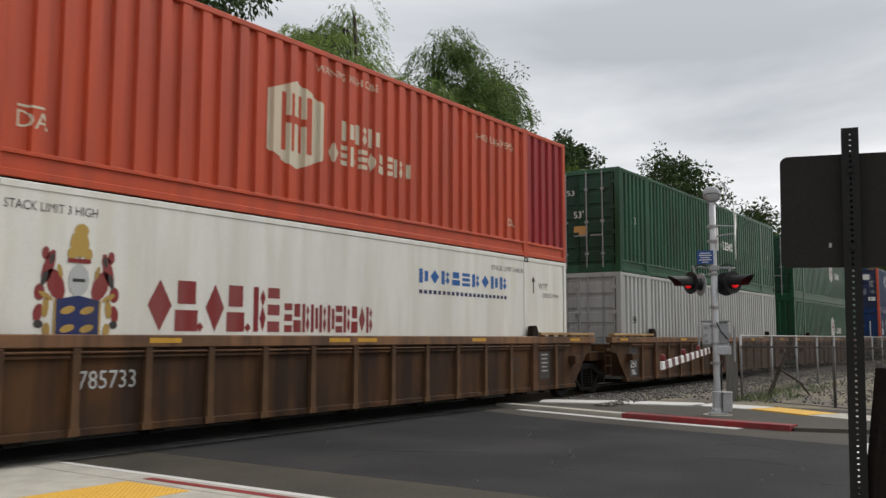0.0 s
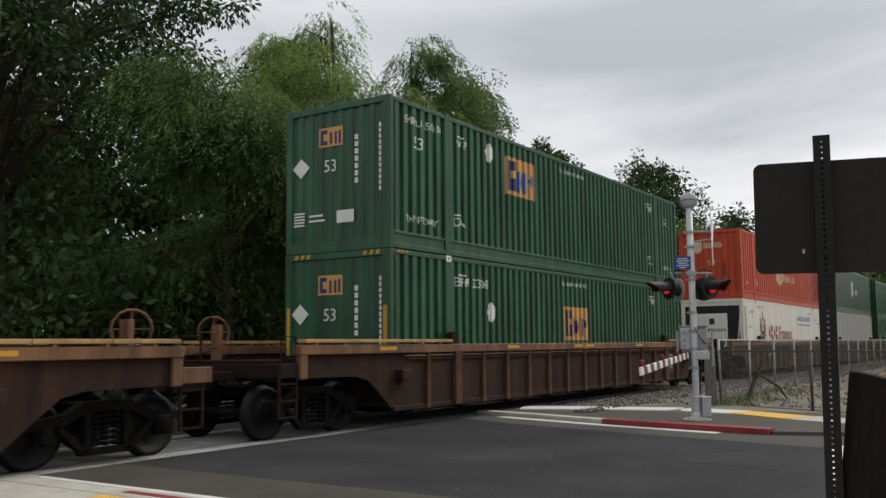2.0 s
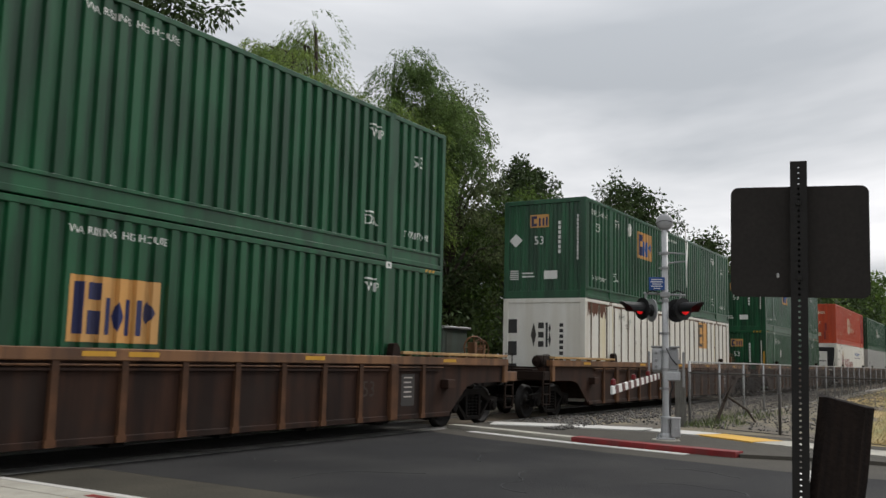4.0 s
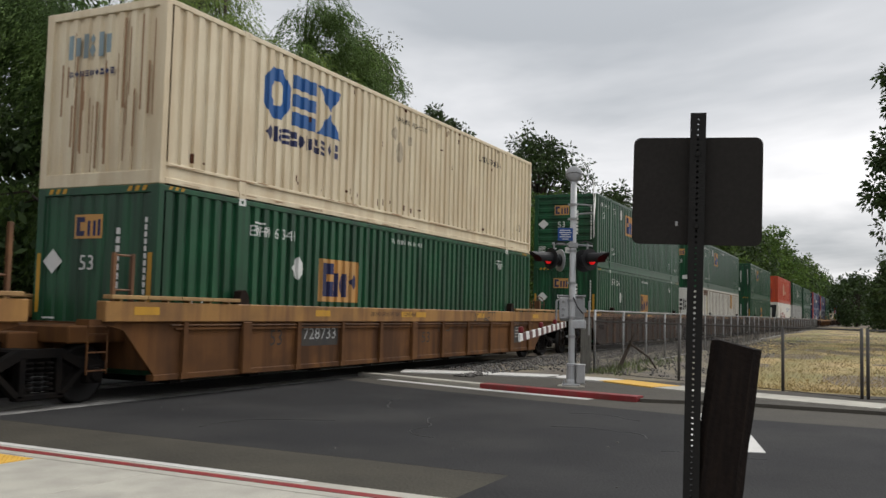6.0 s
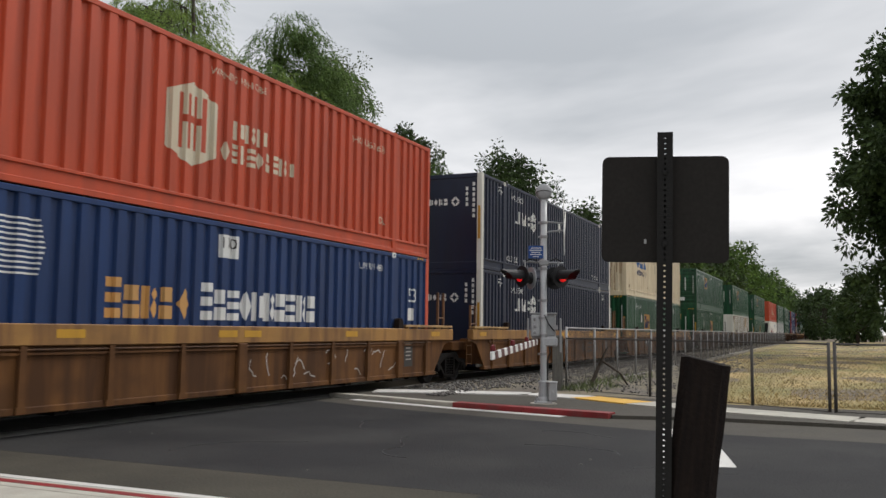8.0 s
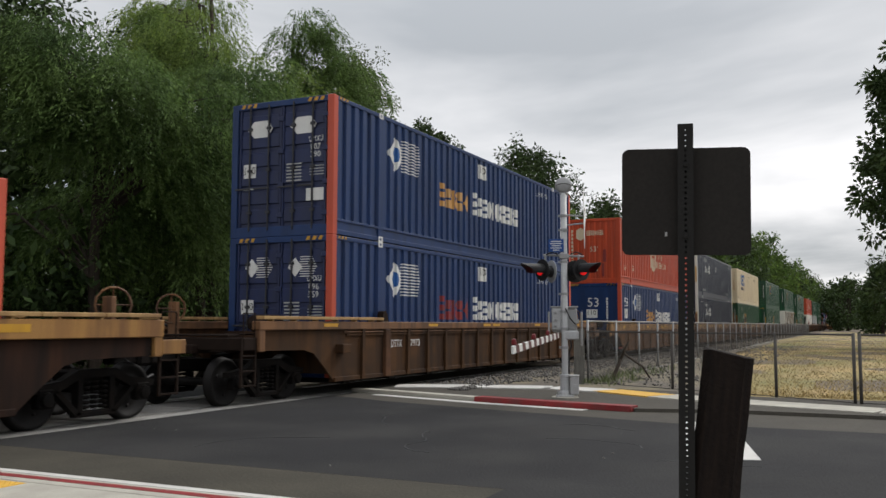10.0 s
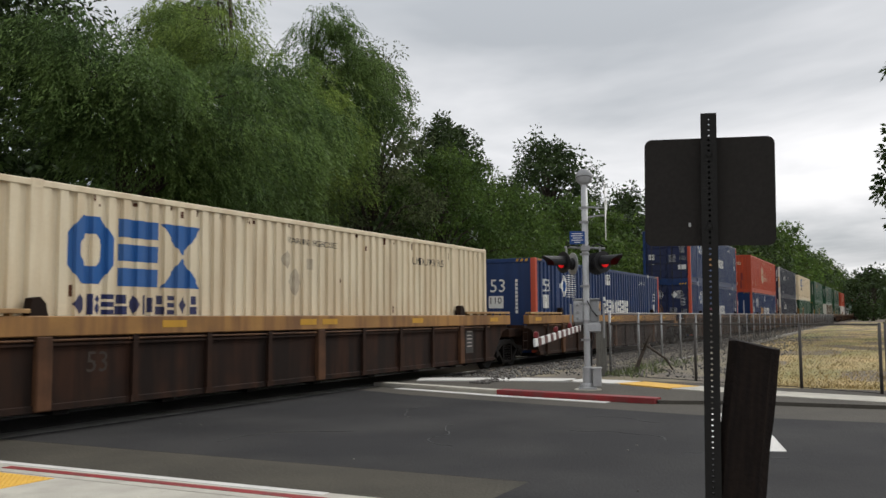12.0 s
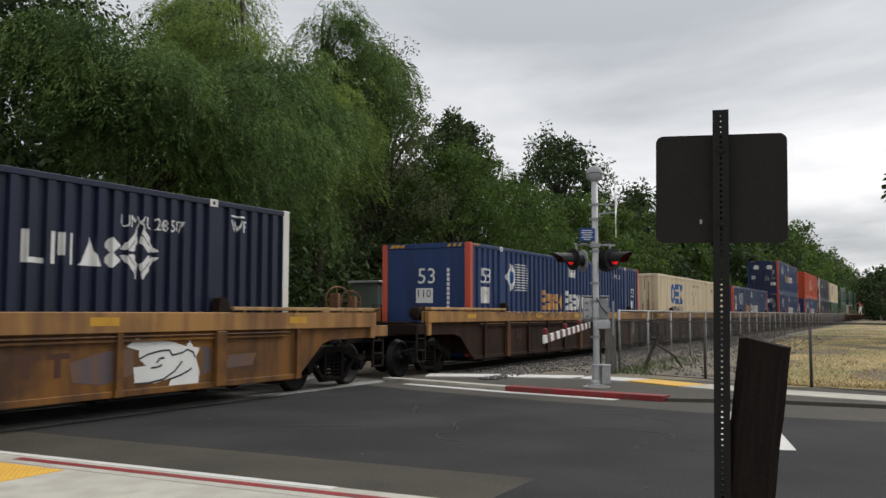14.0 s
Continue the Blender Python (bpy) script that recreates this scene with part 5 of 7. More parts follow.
# ------------- painted marks, one function for each livery
def marks_hex(c, kind, number, rear_marks=True):
    z = lambda a: a - 3.26
    hexa = [(6.22, z(4.32)), (6.83, z(4.08)), (7.44, z(4.32)), (7.44, z(5.26)), (6.83, z(5.50)), (6.22, z(5.26))]
    decal(c, "logo", [hexa], FADED_WHITE, kind=kind, label="cream hexagon logo")
    decal(c, "logo_bar", [rect(6.50, 6.62, 1.10, 2.02), rect(6.70, 6.76, 1.10, 2.02), rect(6.90, 6.96, 1.10, 2.02), rect(7.04, 7.16, 1.10, 2.02), rect(6.62, 7.04, 1.54, 1.66)], RED, kind=kind, lift=0.006)
    decal(c, "brand_mark", bars(7.95, 9.0, 1.50, 1.84, 3, 3) + bars(7.62, 9.9, 1.08, 1.42, 9, 5), FADED_WHITE, kind=kind)
    decal(c, "lettering", words("WARNING HIGH CUBE", 7.30, 2.52, 0.13, 1.55), FADED_WHITE, kind=kind)
    decal(c, "lettering", words(number, 12.2, 2.30, 0.15, 1.5), FADED_WHITE, kind=kind)
    decal(c, "lettering", words("DA", 2.27, 0.62, 0.20) + [rect(2.27, 2.58, 0.86, 0.89)], FADED_WHITE, kind=kind)
    decal(c, "lettering", words("DA", 13.4, 0.62, 0.16), FADED_WHITE, kind=kind)
    decal(c, "lettering", words("53'", 0.75, 0.62, 0.22), FADED_WHITE, kind=kind)
    if rear_marks:
        decal(c, "logo", [[(-0.72 + 0.0, 2.05), (-0.52, 1.93), (-0.32, 2.05), (-0.32, 2.40), (-0.52, 2.52), (-0.72, 2.40)]], FADED_WHITE, "rear")
        decal(c, "brand_mark", bars(-0.25, 0.55, 2.15, 2.38, 8, 4), FADED_WHITE, "rear")
        decal(c, "lettering", words("53'", -0.10, 1.42, 0.24), FADED_WHITE, "rear")
        decal(c, "lettering", [rect(-0.95, -0.86, 0.95 + 0.17 * i, 1.07 + 0.17 * i) for i in range(9)], FADED_WHITE, "rear")
        decal(c, "notice", [rect(-0.20, 0.25, 0.55, 0.80)], FADED_WHITE, "rear", label="pale weight notice")
        decal(c, "scuff", [rect(0.50, 0.64, 0.95, 1.5), rect(0.45, 0.55, 0.3, 0.9)], LOGO_MAROON, "rear", lift=0.002, label="dark rusty scuff")


def marks_square(c, kind, top=True, lower=False, number="", ident="", rear_marks=True, x0=4.44, faded=False):
    """Orange square with dark marks, white diamonds, small lettering."""
    z0, z1 = (1.62, 2.50) if top else (1.20, 2.04)
    x1 = x0 + 1.45
    if not lower:
        z0, z1 = 1.62, 2.50
    decal(c, "logo", [rect(x0, x1, z0, z1)], LOGO_ORANGE, kind=kind, label="orange square logo")
    m = z0 + 0.1
    t = z1 - 0.08
    decal(c, "brand_mark", [rect(x0 + 0.10, x0 + 0.22, m, t), rect(x0 + 0.28, x0 + 0.48, t - 0.22, t), rect(x0 + 0.28, x0 + 0.48, m, m + 0.30)], LOGO_NAVY, kind=kind, lift=0.006)
    if not faded:
        h = m + (t - m) * 0.72
        decal(c, "brand_mark", [rect(x0 + 0.55, x0 + 0.66, m, h), diamond(x0 + 0.76, (m + h) / 2, 0.08, 0.2), rect(x0 + 0.86, x0 + 0.97, m, h), rect(x0 + 1.04, x0 + 1.13, m, h), diamond(x0 + 1.25, h - 0.16, 0.11, 0.16)], LOGO_BLUE if top else LOGO_NAVY, kind=kind, lift=0.006)
    decal(c, "diamond_patch", [diamond(3.72, z1 - 0.08 if top else 1.80, 0.23, 0.22)], SIGN_WHITE, kind=kind, label="white diamond patch")
    decal(c, "lettering", words("WARNING HIGH CUBE", 7.25, 2.56, 0.10, 1.62), SIGN_WHITE, kind=kind)
    decal(c, "lettering", words("53", 0.80, 2.0 if top else 0.95, 0.24) + words("53", 15.0, 2.0 if top else 0.95, 0.24), SIGN_WHITE, kind=kind)
    decal(c, "lettering", words("WP", 2.36, 2.30, 0.17) + [rect(2.36, 2.66, 2.52, 2.55)] + words("WP", 13.5, 2.30, 0.17) + [rect(13.5, 13.8, 2.52, 2.55)], SIGN_WHITE, kind=kind)
    if top:
        decal(c, "lettering", words("TOP LIFT ONLY", 0.52, 0.55, 0.13, 1.1) + words("TOP LIFT ONLY", 14.75, 0.55, 0.13, 0.9), SIGN_WHITE, kind=kind)
        decal(c, "lettering", words("DA", 2.30, 0.64, 0.18) + [rect(2.3, 2.56, 0.86, 0.89)] + words("DA", 13.45, 0.64, 0.18) + [rect(13.45, 13.7, 0.86, 0.89)], SIGN_WHITE, kind=kind)
        if number:
            decal(c, "lettering", words(number, 0.50, 2.46, 0.15, 1.3), SIGN_WHITE, kind=kind)
    elif number:
        decal(c, "lettering", words(number, 2.30, 2.30, 0.19, 1.25), SIGN_WHITE, kind=kind)
    if rear_marks:
        decal(c, "logo", [rect(-0.46, 0.14, 2.08, 2.46)], LOGO_ORANGE, "rear")
        decal(c, "brand_mark", [rect(-0.42, -0.34, 2.12, 2.42), rect(-0.34, -0.24, 2.34, 2.42), rect(-0.34, -0.24, 2.12, 2.20), rect(-0.18, -0.12, 2.12, 2.36), rect(-0.06, 0.0, 2.12, 2.36), rect(0.04, 0.10, 2.12, 2.38)], LOGO_NAVY, "rear", lift=0.006)
        decal(c, "diamond_patch", [diamond(-0.92, 1.72, 0.22, 0.2)], SIGN_WHITE, "rear")
        decal(c, "lettering", words("53", -0.32, 1.58, 0.24), SIGN_WHITE, "rear")
        decal(c, "notice", [rect(0.0, 0.42, 0.56, 0.80)], SIGN_WHITE, "rear")
        decal(c, "lettering", [rect(-1.1, -0.82, 0.56 + 0.06 * i, 0.59 + 0.06 * i) for i in range(5)] + [rect(-0.7, -0.3, 0.62, 0.66), rect(-0.7, -0.35, 0.72, 0.76)], SIGN_WHITE, "rear")
        decal(c, "lettering", [rect(0.44, 0.52, 1.30 + 0.14 * i, 1.40 + 0.14 * i) for i in range(7)] + [rect(1.02, 1.07, 1.1 + 0.11 * i, 1.18 + 0.11 * i) for i in range(12)], SIGN_WHITE, "rear")


def hazard(c):
    decal(c, "hazard_mark", [[(x, 2.83), (x + 0.07, 2.83), (x + 0.11, 2.885), (x + 0.04, 2.885)] for x in (0.2, 0.33, 0.46, 15.45, 15.58, 15.71)], YELLOW, kind="flat", lift=0.016)
    decal(c, "hazard_mark", [[(x, 2.80), (x + 0.08, 2.80), (x + 0.12, 2.88), (x + 0.04, 2.88)] for x in (-1.05, -0.9, -0.75, 0.65, 0.8, 0.95)], YELLOW, "rear", lift=0.032)


def marks_navy(c, kind, top, number, x0=3.03):
    z = 1.72 if top else -0.36 + 1.5
    z = 1.71 if top else 1.72
    x1 = x0 + 1.56
    k = WAVES[kind]
    decal(c, "brand_mark", [rect(x0, x0 + 0.07, z, z + 0.42), rect(x0 + 0.07, x0 + 0.32, z, z + 0.07), rect(x0 + 0.40, x0 + 0.47, z, z + 0.42), rect(x0 + 0.55, x0 + 0.62, z + 0.12, z + 0.42), rect(x0 + 0.70, x0 + 0.77, z, z + 0.42),
                             [(x0 + 0.86, z), (x0 + 1.22, z), (x0 + 1.04, z + 0.42)], diamond(x0 + 1.42, z + 0.31, 0.14, 0.11), diamond(x0 + 1.42, z + 0.10, 0.14, 0.11)], SIGN_WHITE, kind=kind, label="white block marks")
    for bar in ring_diamond(x0 + 1.93, z + 0.22, 0.38, 0.42, 0.74) + ring_diamond(x0 + 1.93, z + 0.22, 0.26, 0.29, 0.58):
        decal(c, "diamond_bar", [bar], SIGN_WHITE, kind=kind, label="short white bar of a diamond mark")
    decal(c, "lettering", words(number, x0 - 0.35 if x0 < 5 else x0 + 1.6, 2.44 if top else 2.30, 0.18, 1.2), SIGN_WHITE, kind=kind)
    if top:
        decal(c, "lettering", words("TOP LIFT ONLY", 2.22, 0.40, 0.18, 1.15) + words("TOP LIFT ONLY", 12.9, 0.40, 0.18, 1.1), SIGN_WHITE, kind=kind)
        decal(c, "diamond_patch", [diamond(8.12, 2.12, 0.23, 0.22)], SIGN_WHITE, kind=kind)
    decal(c, "lettering", words("WP", 1.45, 2.42, 0.19) + [rect(1.45, 1.78, 2.66, 2.69)] + words("WP", 14.6, 2.42, 0.19) + [rect(14.6, 14.93, 2.66, 2.69)], SIGN_WHITE, kind=kind)
    decal(c, "brand_mark", bars(-0.45, 0.20, 1.95, 2.15, 4, 8) + ring_diamond(0.42, 2.05, 0.16, 0.17, 0.5), SIGN_WHITE, "rear")
    decal(c, "diamond_patch", [diamond(-0.78, 1.72, 0.22, 0.24)], GREY, "rear")
    decal(c, "lettering", [rect(0.98, 1.06, 1.55 + 0.16 * i, 1.66 + 0.16 * i) for i in range(7)] + [rect(0.76, 0.84, 1.9 + 0.16 * i, 2.01 + 0.16 * i) for i in range(4)], SIGN_WHITE, "rear")
    decal(c, "warning_strip", [rect(1.17, 1.25, 0.9, 1.9)], YELLOW, "rear", lift=0.034)


def marks_blue(c, kind, top, first_mat=None, number="", closed=True):
    decal(c, "logo", [diamond(2.72, 2.10, 0.37, 0.41)], SIGN_WHITE, kind=kind, label="white diamond logo")
    decal(c, "logo_core", [[(2.72 + 0.17 * math.cos(a * 0.785), 2.10 + 0.19 * math.sin(a * 0.785)) for a in range(8)]], LOGO_BLUE, kind=kind, lift=0.006)
    decal(c, "logo_line", [rect(2.95 + 0.02 * abs(i - 5), 3.95 - 0.02 * abs(i - 5), 1.74 + 0.072 * i, 1.766 + 0.072 * i) for i in range(11)], SIGN_WHITE, kind=kind)
    z = 1.20
    decal(c, "brand_mark", bars(5.05, 7.02, z, z + 0.50, 5, 12, 0.2, 1.2), first_mat or LOGO_ORANGE, kind=kind, label="faded orange block marks")
    decal(c, "brand_mark", bars(7.18, 10.85, z, z + 0.52, 10, 13, 0.18, 1.2), SIGN_WHITE, kind=kind, label="white block marks")
    decal(c, "notice", [rect(7.66, 8.16, 2.28, 2.68)], SIGN_WHITE, kind=kind, label="white weight notice")
    decal(c, "lettering", words("110", 7.72, 2.44, 0.2, 0.38), LOGO_BLACK, kind=kind, lift=0.006)
    decal(c, "lettering", words("53", 15.0, 1.75, 0.34), SIGN_WHITE, kind=kind)
    decal(c, "notice", [rect(14.98, 15.3, 1.3, 1.6)], SIGN_WHITE, kind=kind)
    if closed:
        decal(c, "lettering", words("53", 0.78, 1.88, 0.40), SIGN_WHITE, kind=kind)
        decal(c, "notice", [rect(0.68, 1.20, 1.36, 1.78)], SIGN_WHITE, kind=kind)
        decal(c, "lettering", words("110", 0.74, 1.53, 0.19, 0.40), LOGO_BLACK, kind=kind, lift=0.006)
    if number:
        decal(c, "lettering", words(number, 12.6, 2.42, 0.15, 1.1), SIGN_WHITE, kind=kind)
    hazard(c)


def marks_cream(c, kind, upper):
    b = 0.0
    z0, z1 = (1.56, 2.52)
    x = 2.46
    # three large blue shapes, then a thin row of small marks
    oct_o = [(x + 0.42 + 0.42 * math.cos(0.785 * k + 0.39), (z0 + z1) / 2 + 0.5 * math.sin(0.785 * k + 0.39)) for k in range(8)]
    oct_i = [(x + 0.42 + 0.20 * math.cos(0.785 * k + 0.39), (z0 + z1) / 2 + 0.24 * math.sin(0.785 * k + 0.39)) for k in range(8)]
    decal(c, "logo", [[oct_o[k], oct_o[(k + 1) % 8], oct_i[(k + 1) % 8], oct_i[k]] for k in range(8)]
          + [rect(x + 0.92, x + 1.66, z0, z0 + 0.26), rect(x + 0.92, x + 1.66, z0 + 0.36, z0 + 0.60), rect(x + 0.92, x + 1.66, z1 - 0.26, z1),
             [(x + 1.74, z0), (x + 2.60, z0), (x + 2.17, z0 + 0.46)], [(x + 1.74, z1), (x + 2.60, z1), (x + 2.17, z1 - 0.46)]], LOGO_BLUE, kind=kind, label="large faded blue logo shapes")
    decal(c, "brand_mark", bars(2.60, 5.05, z0 - 0.40, z0 - 0.12, 10, 21, 0.2), LOGO_NAVY, kind=kind, label="dark blue block marks")
    decal(c, "lettering", words("WARNING HIGH CUBE", 7.3, 2.45, 0.11, 1.6), LOGO_BLACK, kind=kind)
    decal(c, "lettering", words("UMXU 933905" if not upper else "UMXU 934341", 12.1, 2.30, 0.17, 1.5), LOGO_BLACK, kind=kind)
    decal(c, "lettering", words("53", 15.0, 0.62, 0.20), LOGO_BLACK, kind=kind)
    r = random.Random(3 if upper else 5)
    rust = []
    for i in range(46):
        x = r.uniform(0.2, 15.9)
        z = r.choice((r.uniform(0.38, 0.55), r.uniform(2.62, 2.78), r.uniform(0.4, 2.6)))
        rust.append(rect(x, x + r.uniform(0.015, 0.07), z, z + r.uniform(0.03, 0.16)))
    decal(c, "rust_spot", rust, RUST, kind=kind, lift=0.0035, label="rust spots and streaks")
    dashes = [rect(x_, x_ + r.uniform(0.1, 0.55), z_, z_ + r.uniform(0.006, 0.014)) for x_, z_ in ((r.uniform(0.2, 15.3), r.choice((r.uniform(0.29, 0.325), r.uniform(0.02, 0.095)))) for _ in range(70))]
    decal(c, "rust_line", dashes, RUST_PALE, kind="flat", lift=0.0165, label="rusty cracks along the bottom rail")
    decal(c, "patch", [diamond(7.55, 1.75, 0.22, 0.26), diamond(7.3, 2.15, 0.15, 0.17), rect(7.9, 8.1, 2.0, 2.2)], GHOST, kind=kind, label="worn ghost of a removed sticker")
    decal(c, "logo", bars(-0.9, 0.25, 1.98, 2.42, 3, 33, 0.15) if not upper else bars(-0.8, 0.2, 2.1, 2.5, 3, 33, 0.2), LOGO_BLUE if not upper else FADED_BLUE, "rear")
    decal(c, "brand_mark", bars(-0.75, 0.25, 1.80, 1.90, 9, 34, 0.2), LOGO_NAVY, "rear")
    streaks = [rect(x_, x_ + r.uniform(0.012, 0.05), z_ - r.uniform(0.3, 1.6), z_) for x_, z_ in ((r.uniform(-1.08, 1.05), r.uniform(1.2, 2.7)) for _ in range(26))]
    for q in streaks:
        decal(c, "rust_streak", [[(x_, max(z_, 0.24)) for x_, z_ in q]], RUST_PALE, "rear", lift=0.002, label="thin brown rust streak")


POST_WORN = surface("stained post paint", (0.20, 0.17, 0.125), rough=0.8, second=(0.085, 0.062, 0.042), amount=1.0, scale=3, stretch=(1, 1, 0.5))
RUST = surface("rust", (0.10, 0.035, 0.015), rough=0.9, second=(0.05, 0.02, 0.01), scale=20, bump=0.3)
GHOST = surface("ghost of old glue", (0.40, 0.34, 0.25), rough=0.8, second=(0.52, 0.45, 0.33), amount=1.0, scale=5)
STAIN = surface("yellowed stain", (0.60, 0.54, 0.36), rough=0.7, second=(0.66, 0.64, 0.56), amount=1.0, scale=2, stretch=(1, 1, 0.3))
RUST_PALE = surface("pale rust stain", (0.33, 0.20, 0.11), rough=0.85, second=(0.20, 0.11, 0.06), scale=4, stretch=(1, 1, 0.2))
FADED_BLUE = paint("faded blue logo paint", (0.25, 0.33, 0.36), rough=0.7)


def load(ob, x, level, group=""):
    MOVING.append((ob, x, TRACK_Y, 0.36 + 2.9 * level))


def box_hex(number, x, level):
    c = container("orange-red corrugated freight container with a hexagon logo", RED, "deep")
    marks_hex(c, "deep", number)
    decal(c, "repaint", [rect(14.28, 16.0, 0.36, 2.79)], DEEP_RED, kind="deep", lift=0.002, label="deep red repainted end panel") if number.endswith("90") else None
    load(c, x, level)
    return c


def box_square(x, level, number, kind="fine", rear="ribs", faded=False, x0=4.44):
    c = container("dark green corrugated freight container with an orange square logo", GREEN, kind, rear, casting=SIGN_WHITE if level == 0 else None)
    marks_square(c, kind, top=level == 1, lower=level == 0, number=number, x0=x0)
    if level == 0:
        hazard(c)
        decal(c, "warning_strip", [rect(1.13, 1.22, 0.9, 1.85), rect(-1.24, -1.16, 0.9, 1.85)], YELLOW, "rear", lift=0.033)
    load(c, x, level)
    return c


def box_plain_green(x, level, number="HGIU 505153", rear="doors"):
    c = container("green corrugated freight container with a small red and white mark", GREEN, "fine", rear)
    decal(c, "logo", [[(8.0, 1.30), (8.35, 1.15), (8.7, 1.30), (8.7, 2.05), (8.35, 2.2), (8.0, 2.05)]], SIGN_WHITE, kind="fine")
    decal(c, "logo_bar", [rect(8.16, 8.27, 1.4, 1.95), rect(8.43, 8.54, 1.4, 1.95), rect(8.27, 8.43, 1.62, 1.73)], ROAD_RED, kind="fine", lift=0.006)
    decal(c, "brand_mark", bars(8.95, 10.4, 1.35, 1.65, 6, 9), SIGN_WHITE, kind="fine")
    decal(c, "lettering", words(number.split()[0], -0.82, 2.42, 0.15, 0.5) + words(number.split()[1], -0.82, 2.2, 0.15, 0.75) + words("53'", -0.1, 1.55, 0.2), SIGN_WHITE, "rear", lift=0.008)
    decal(c, "notice", [rect(-0.82, -0.38, 1.05, 1.28)], SIGN_WHITE, "rear", lift=0.006)
    decal(c, "notice", [rect(-0.1, 0.32, 1.05, 1.32)], LOGO_ORANGE, "rear", lift=0.006)
    decal(c, "lettering", words("53", 0.9, 1.4, 0.2) + words("53", 15.0, 1.4, 0.2), SIGN_WHITE, kind="fine")
    load(c, x, level)


def box_navy(x, level, number, x0=3.03):
    c = container("navy blue corrugated freight container with white corner posts", NAVY, "fine", "plain", post_mat=WHITE, casting=WHITE)
    marks_navy(c, "fine", level == 1, number, x0)
    load(c, x, level)


def box_blue(x, level, rear="plain", number="UMXU 194833", first=None):
    c = container("blue corrugated freight container with orange-red corner posts", BLUE, "deep", rear, post_mat=ORANGE_RED, casting=SIGN_WHITE)
    marks_blue(c, "deep", level == 1, first, number, rear != "doors")
    if rear == "doors":
        for sg in (-0.80, 0.30):
            if level == 1:
                decal(c, "logo", [[(sg - 0.1, 2.32), (sg + 0.08, 2.14), (sg + 0.42, 2.14), (sg + 0.56, 2.32), (sg + 0.42, 2.5), (sg + 0.08, 2.5)]], SIGN_WHITE, "rear", lift=0.006)
            else:
                decal(c, "logo", [diamond(sg + 0.08, 2.25, 0.18, 0.2)] + [rect(sg + 0.2, sg + 0.62 - 0.03 * abs(i - 4), 2.05 + 0.05 * i, 2.068 + 0.05 * i) for i in range(9)], SIGN_WHITE, "rear", lift=0.006)
        decal(c, "notice", [rect(-0.98, -0.66, 1.28, 1.58), rect(0.62, 1.05, 0.72, 0.98)], SIGN_WHITE, "rear", lift=0.006)
        decal(c, "lettering", words("110", -0.95, 1.36, 0.16, 0.28), LOGO_BLACK, "rear", lift=0.009)
        decal(c, "lettering", words("UMXU", 0.68, 1.95, 0.12, 0.34) + words("896" if level == 0 else "807", 0.72, 1.78, 0.13, 0.24) + words("559" if level == 0 else "390", 0.72, 1.62, 0.13, 0.24), SIGN_WHITE, "rear", lift=0.006)
        decal(c, "lettering", [rect(0.12, 0.5, 1.15 + 0.07 * i, 1.18 + 0.07 * i) for i in range(6)] + [rect(0.7, 1.05, 1.25 + 0.06 * i, 1.27 + 0.06 * i) for i in range(4)] + [rect(-1.0, -0.7, 1.02, 1.06)], GREY, "rear", lift=0.006)
    else:
        decal(c, "lettering", words("53", -0.22, 1.86, 0.40), SIGN_WHITE, "rear")
        decal(c, "notice", [rect(-0.28, 0.22, 1.36, 1.74)], SIGN_WHITE, "rear")
        decal(c, "lettering", words("110", -0.22, 1.50, 0.2, 0.38), LOGO_BLACK, "rear", lift=0.006)
        decal(c, "lettering", [rect(0.62, 0.70, 1.2 + 0.12 * i, 1.29 + 0.12 * i) for i in range(9)], SIGN_WHITE, "rear")
        decal(c, "hazard_mark", [[(a, 2.80), (a + 0.08, 2.80), (a + 0.12, 2.88), (a + 0.04, 2.88)] for a in (-1.0, -0.86, -0.72, 0.65, 0.8, 0.95)], YELLOW, "rear", lift=0.032)
    load(c, x, level)


def box_cream(x, level):
    c = container("cream corrugated freight container, rust-streaked, with large blue marks", CREAM, "soft", "ribs")
    marks_cream(c, "soft", level == 1)
    load(c, x, level)


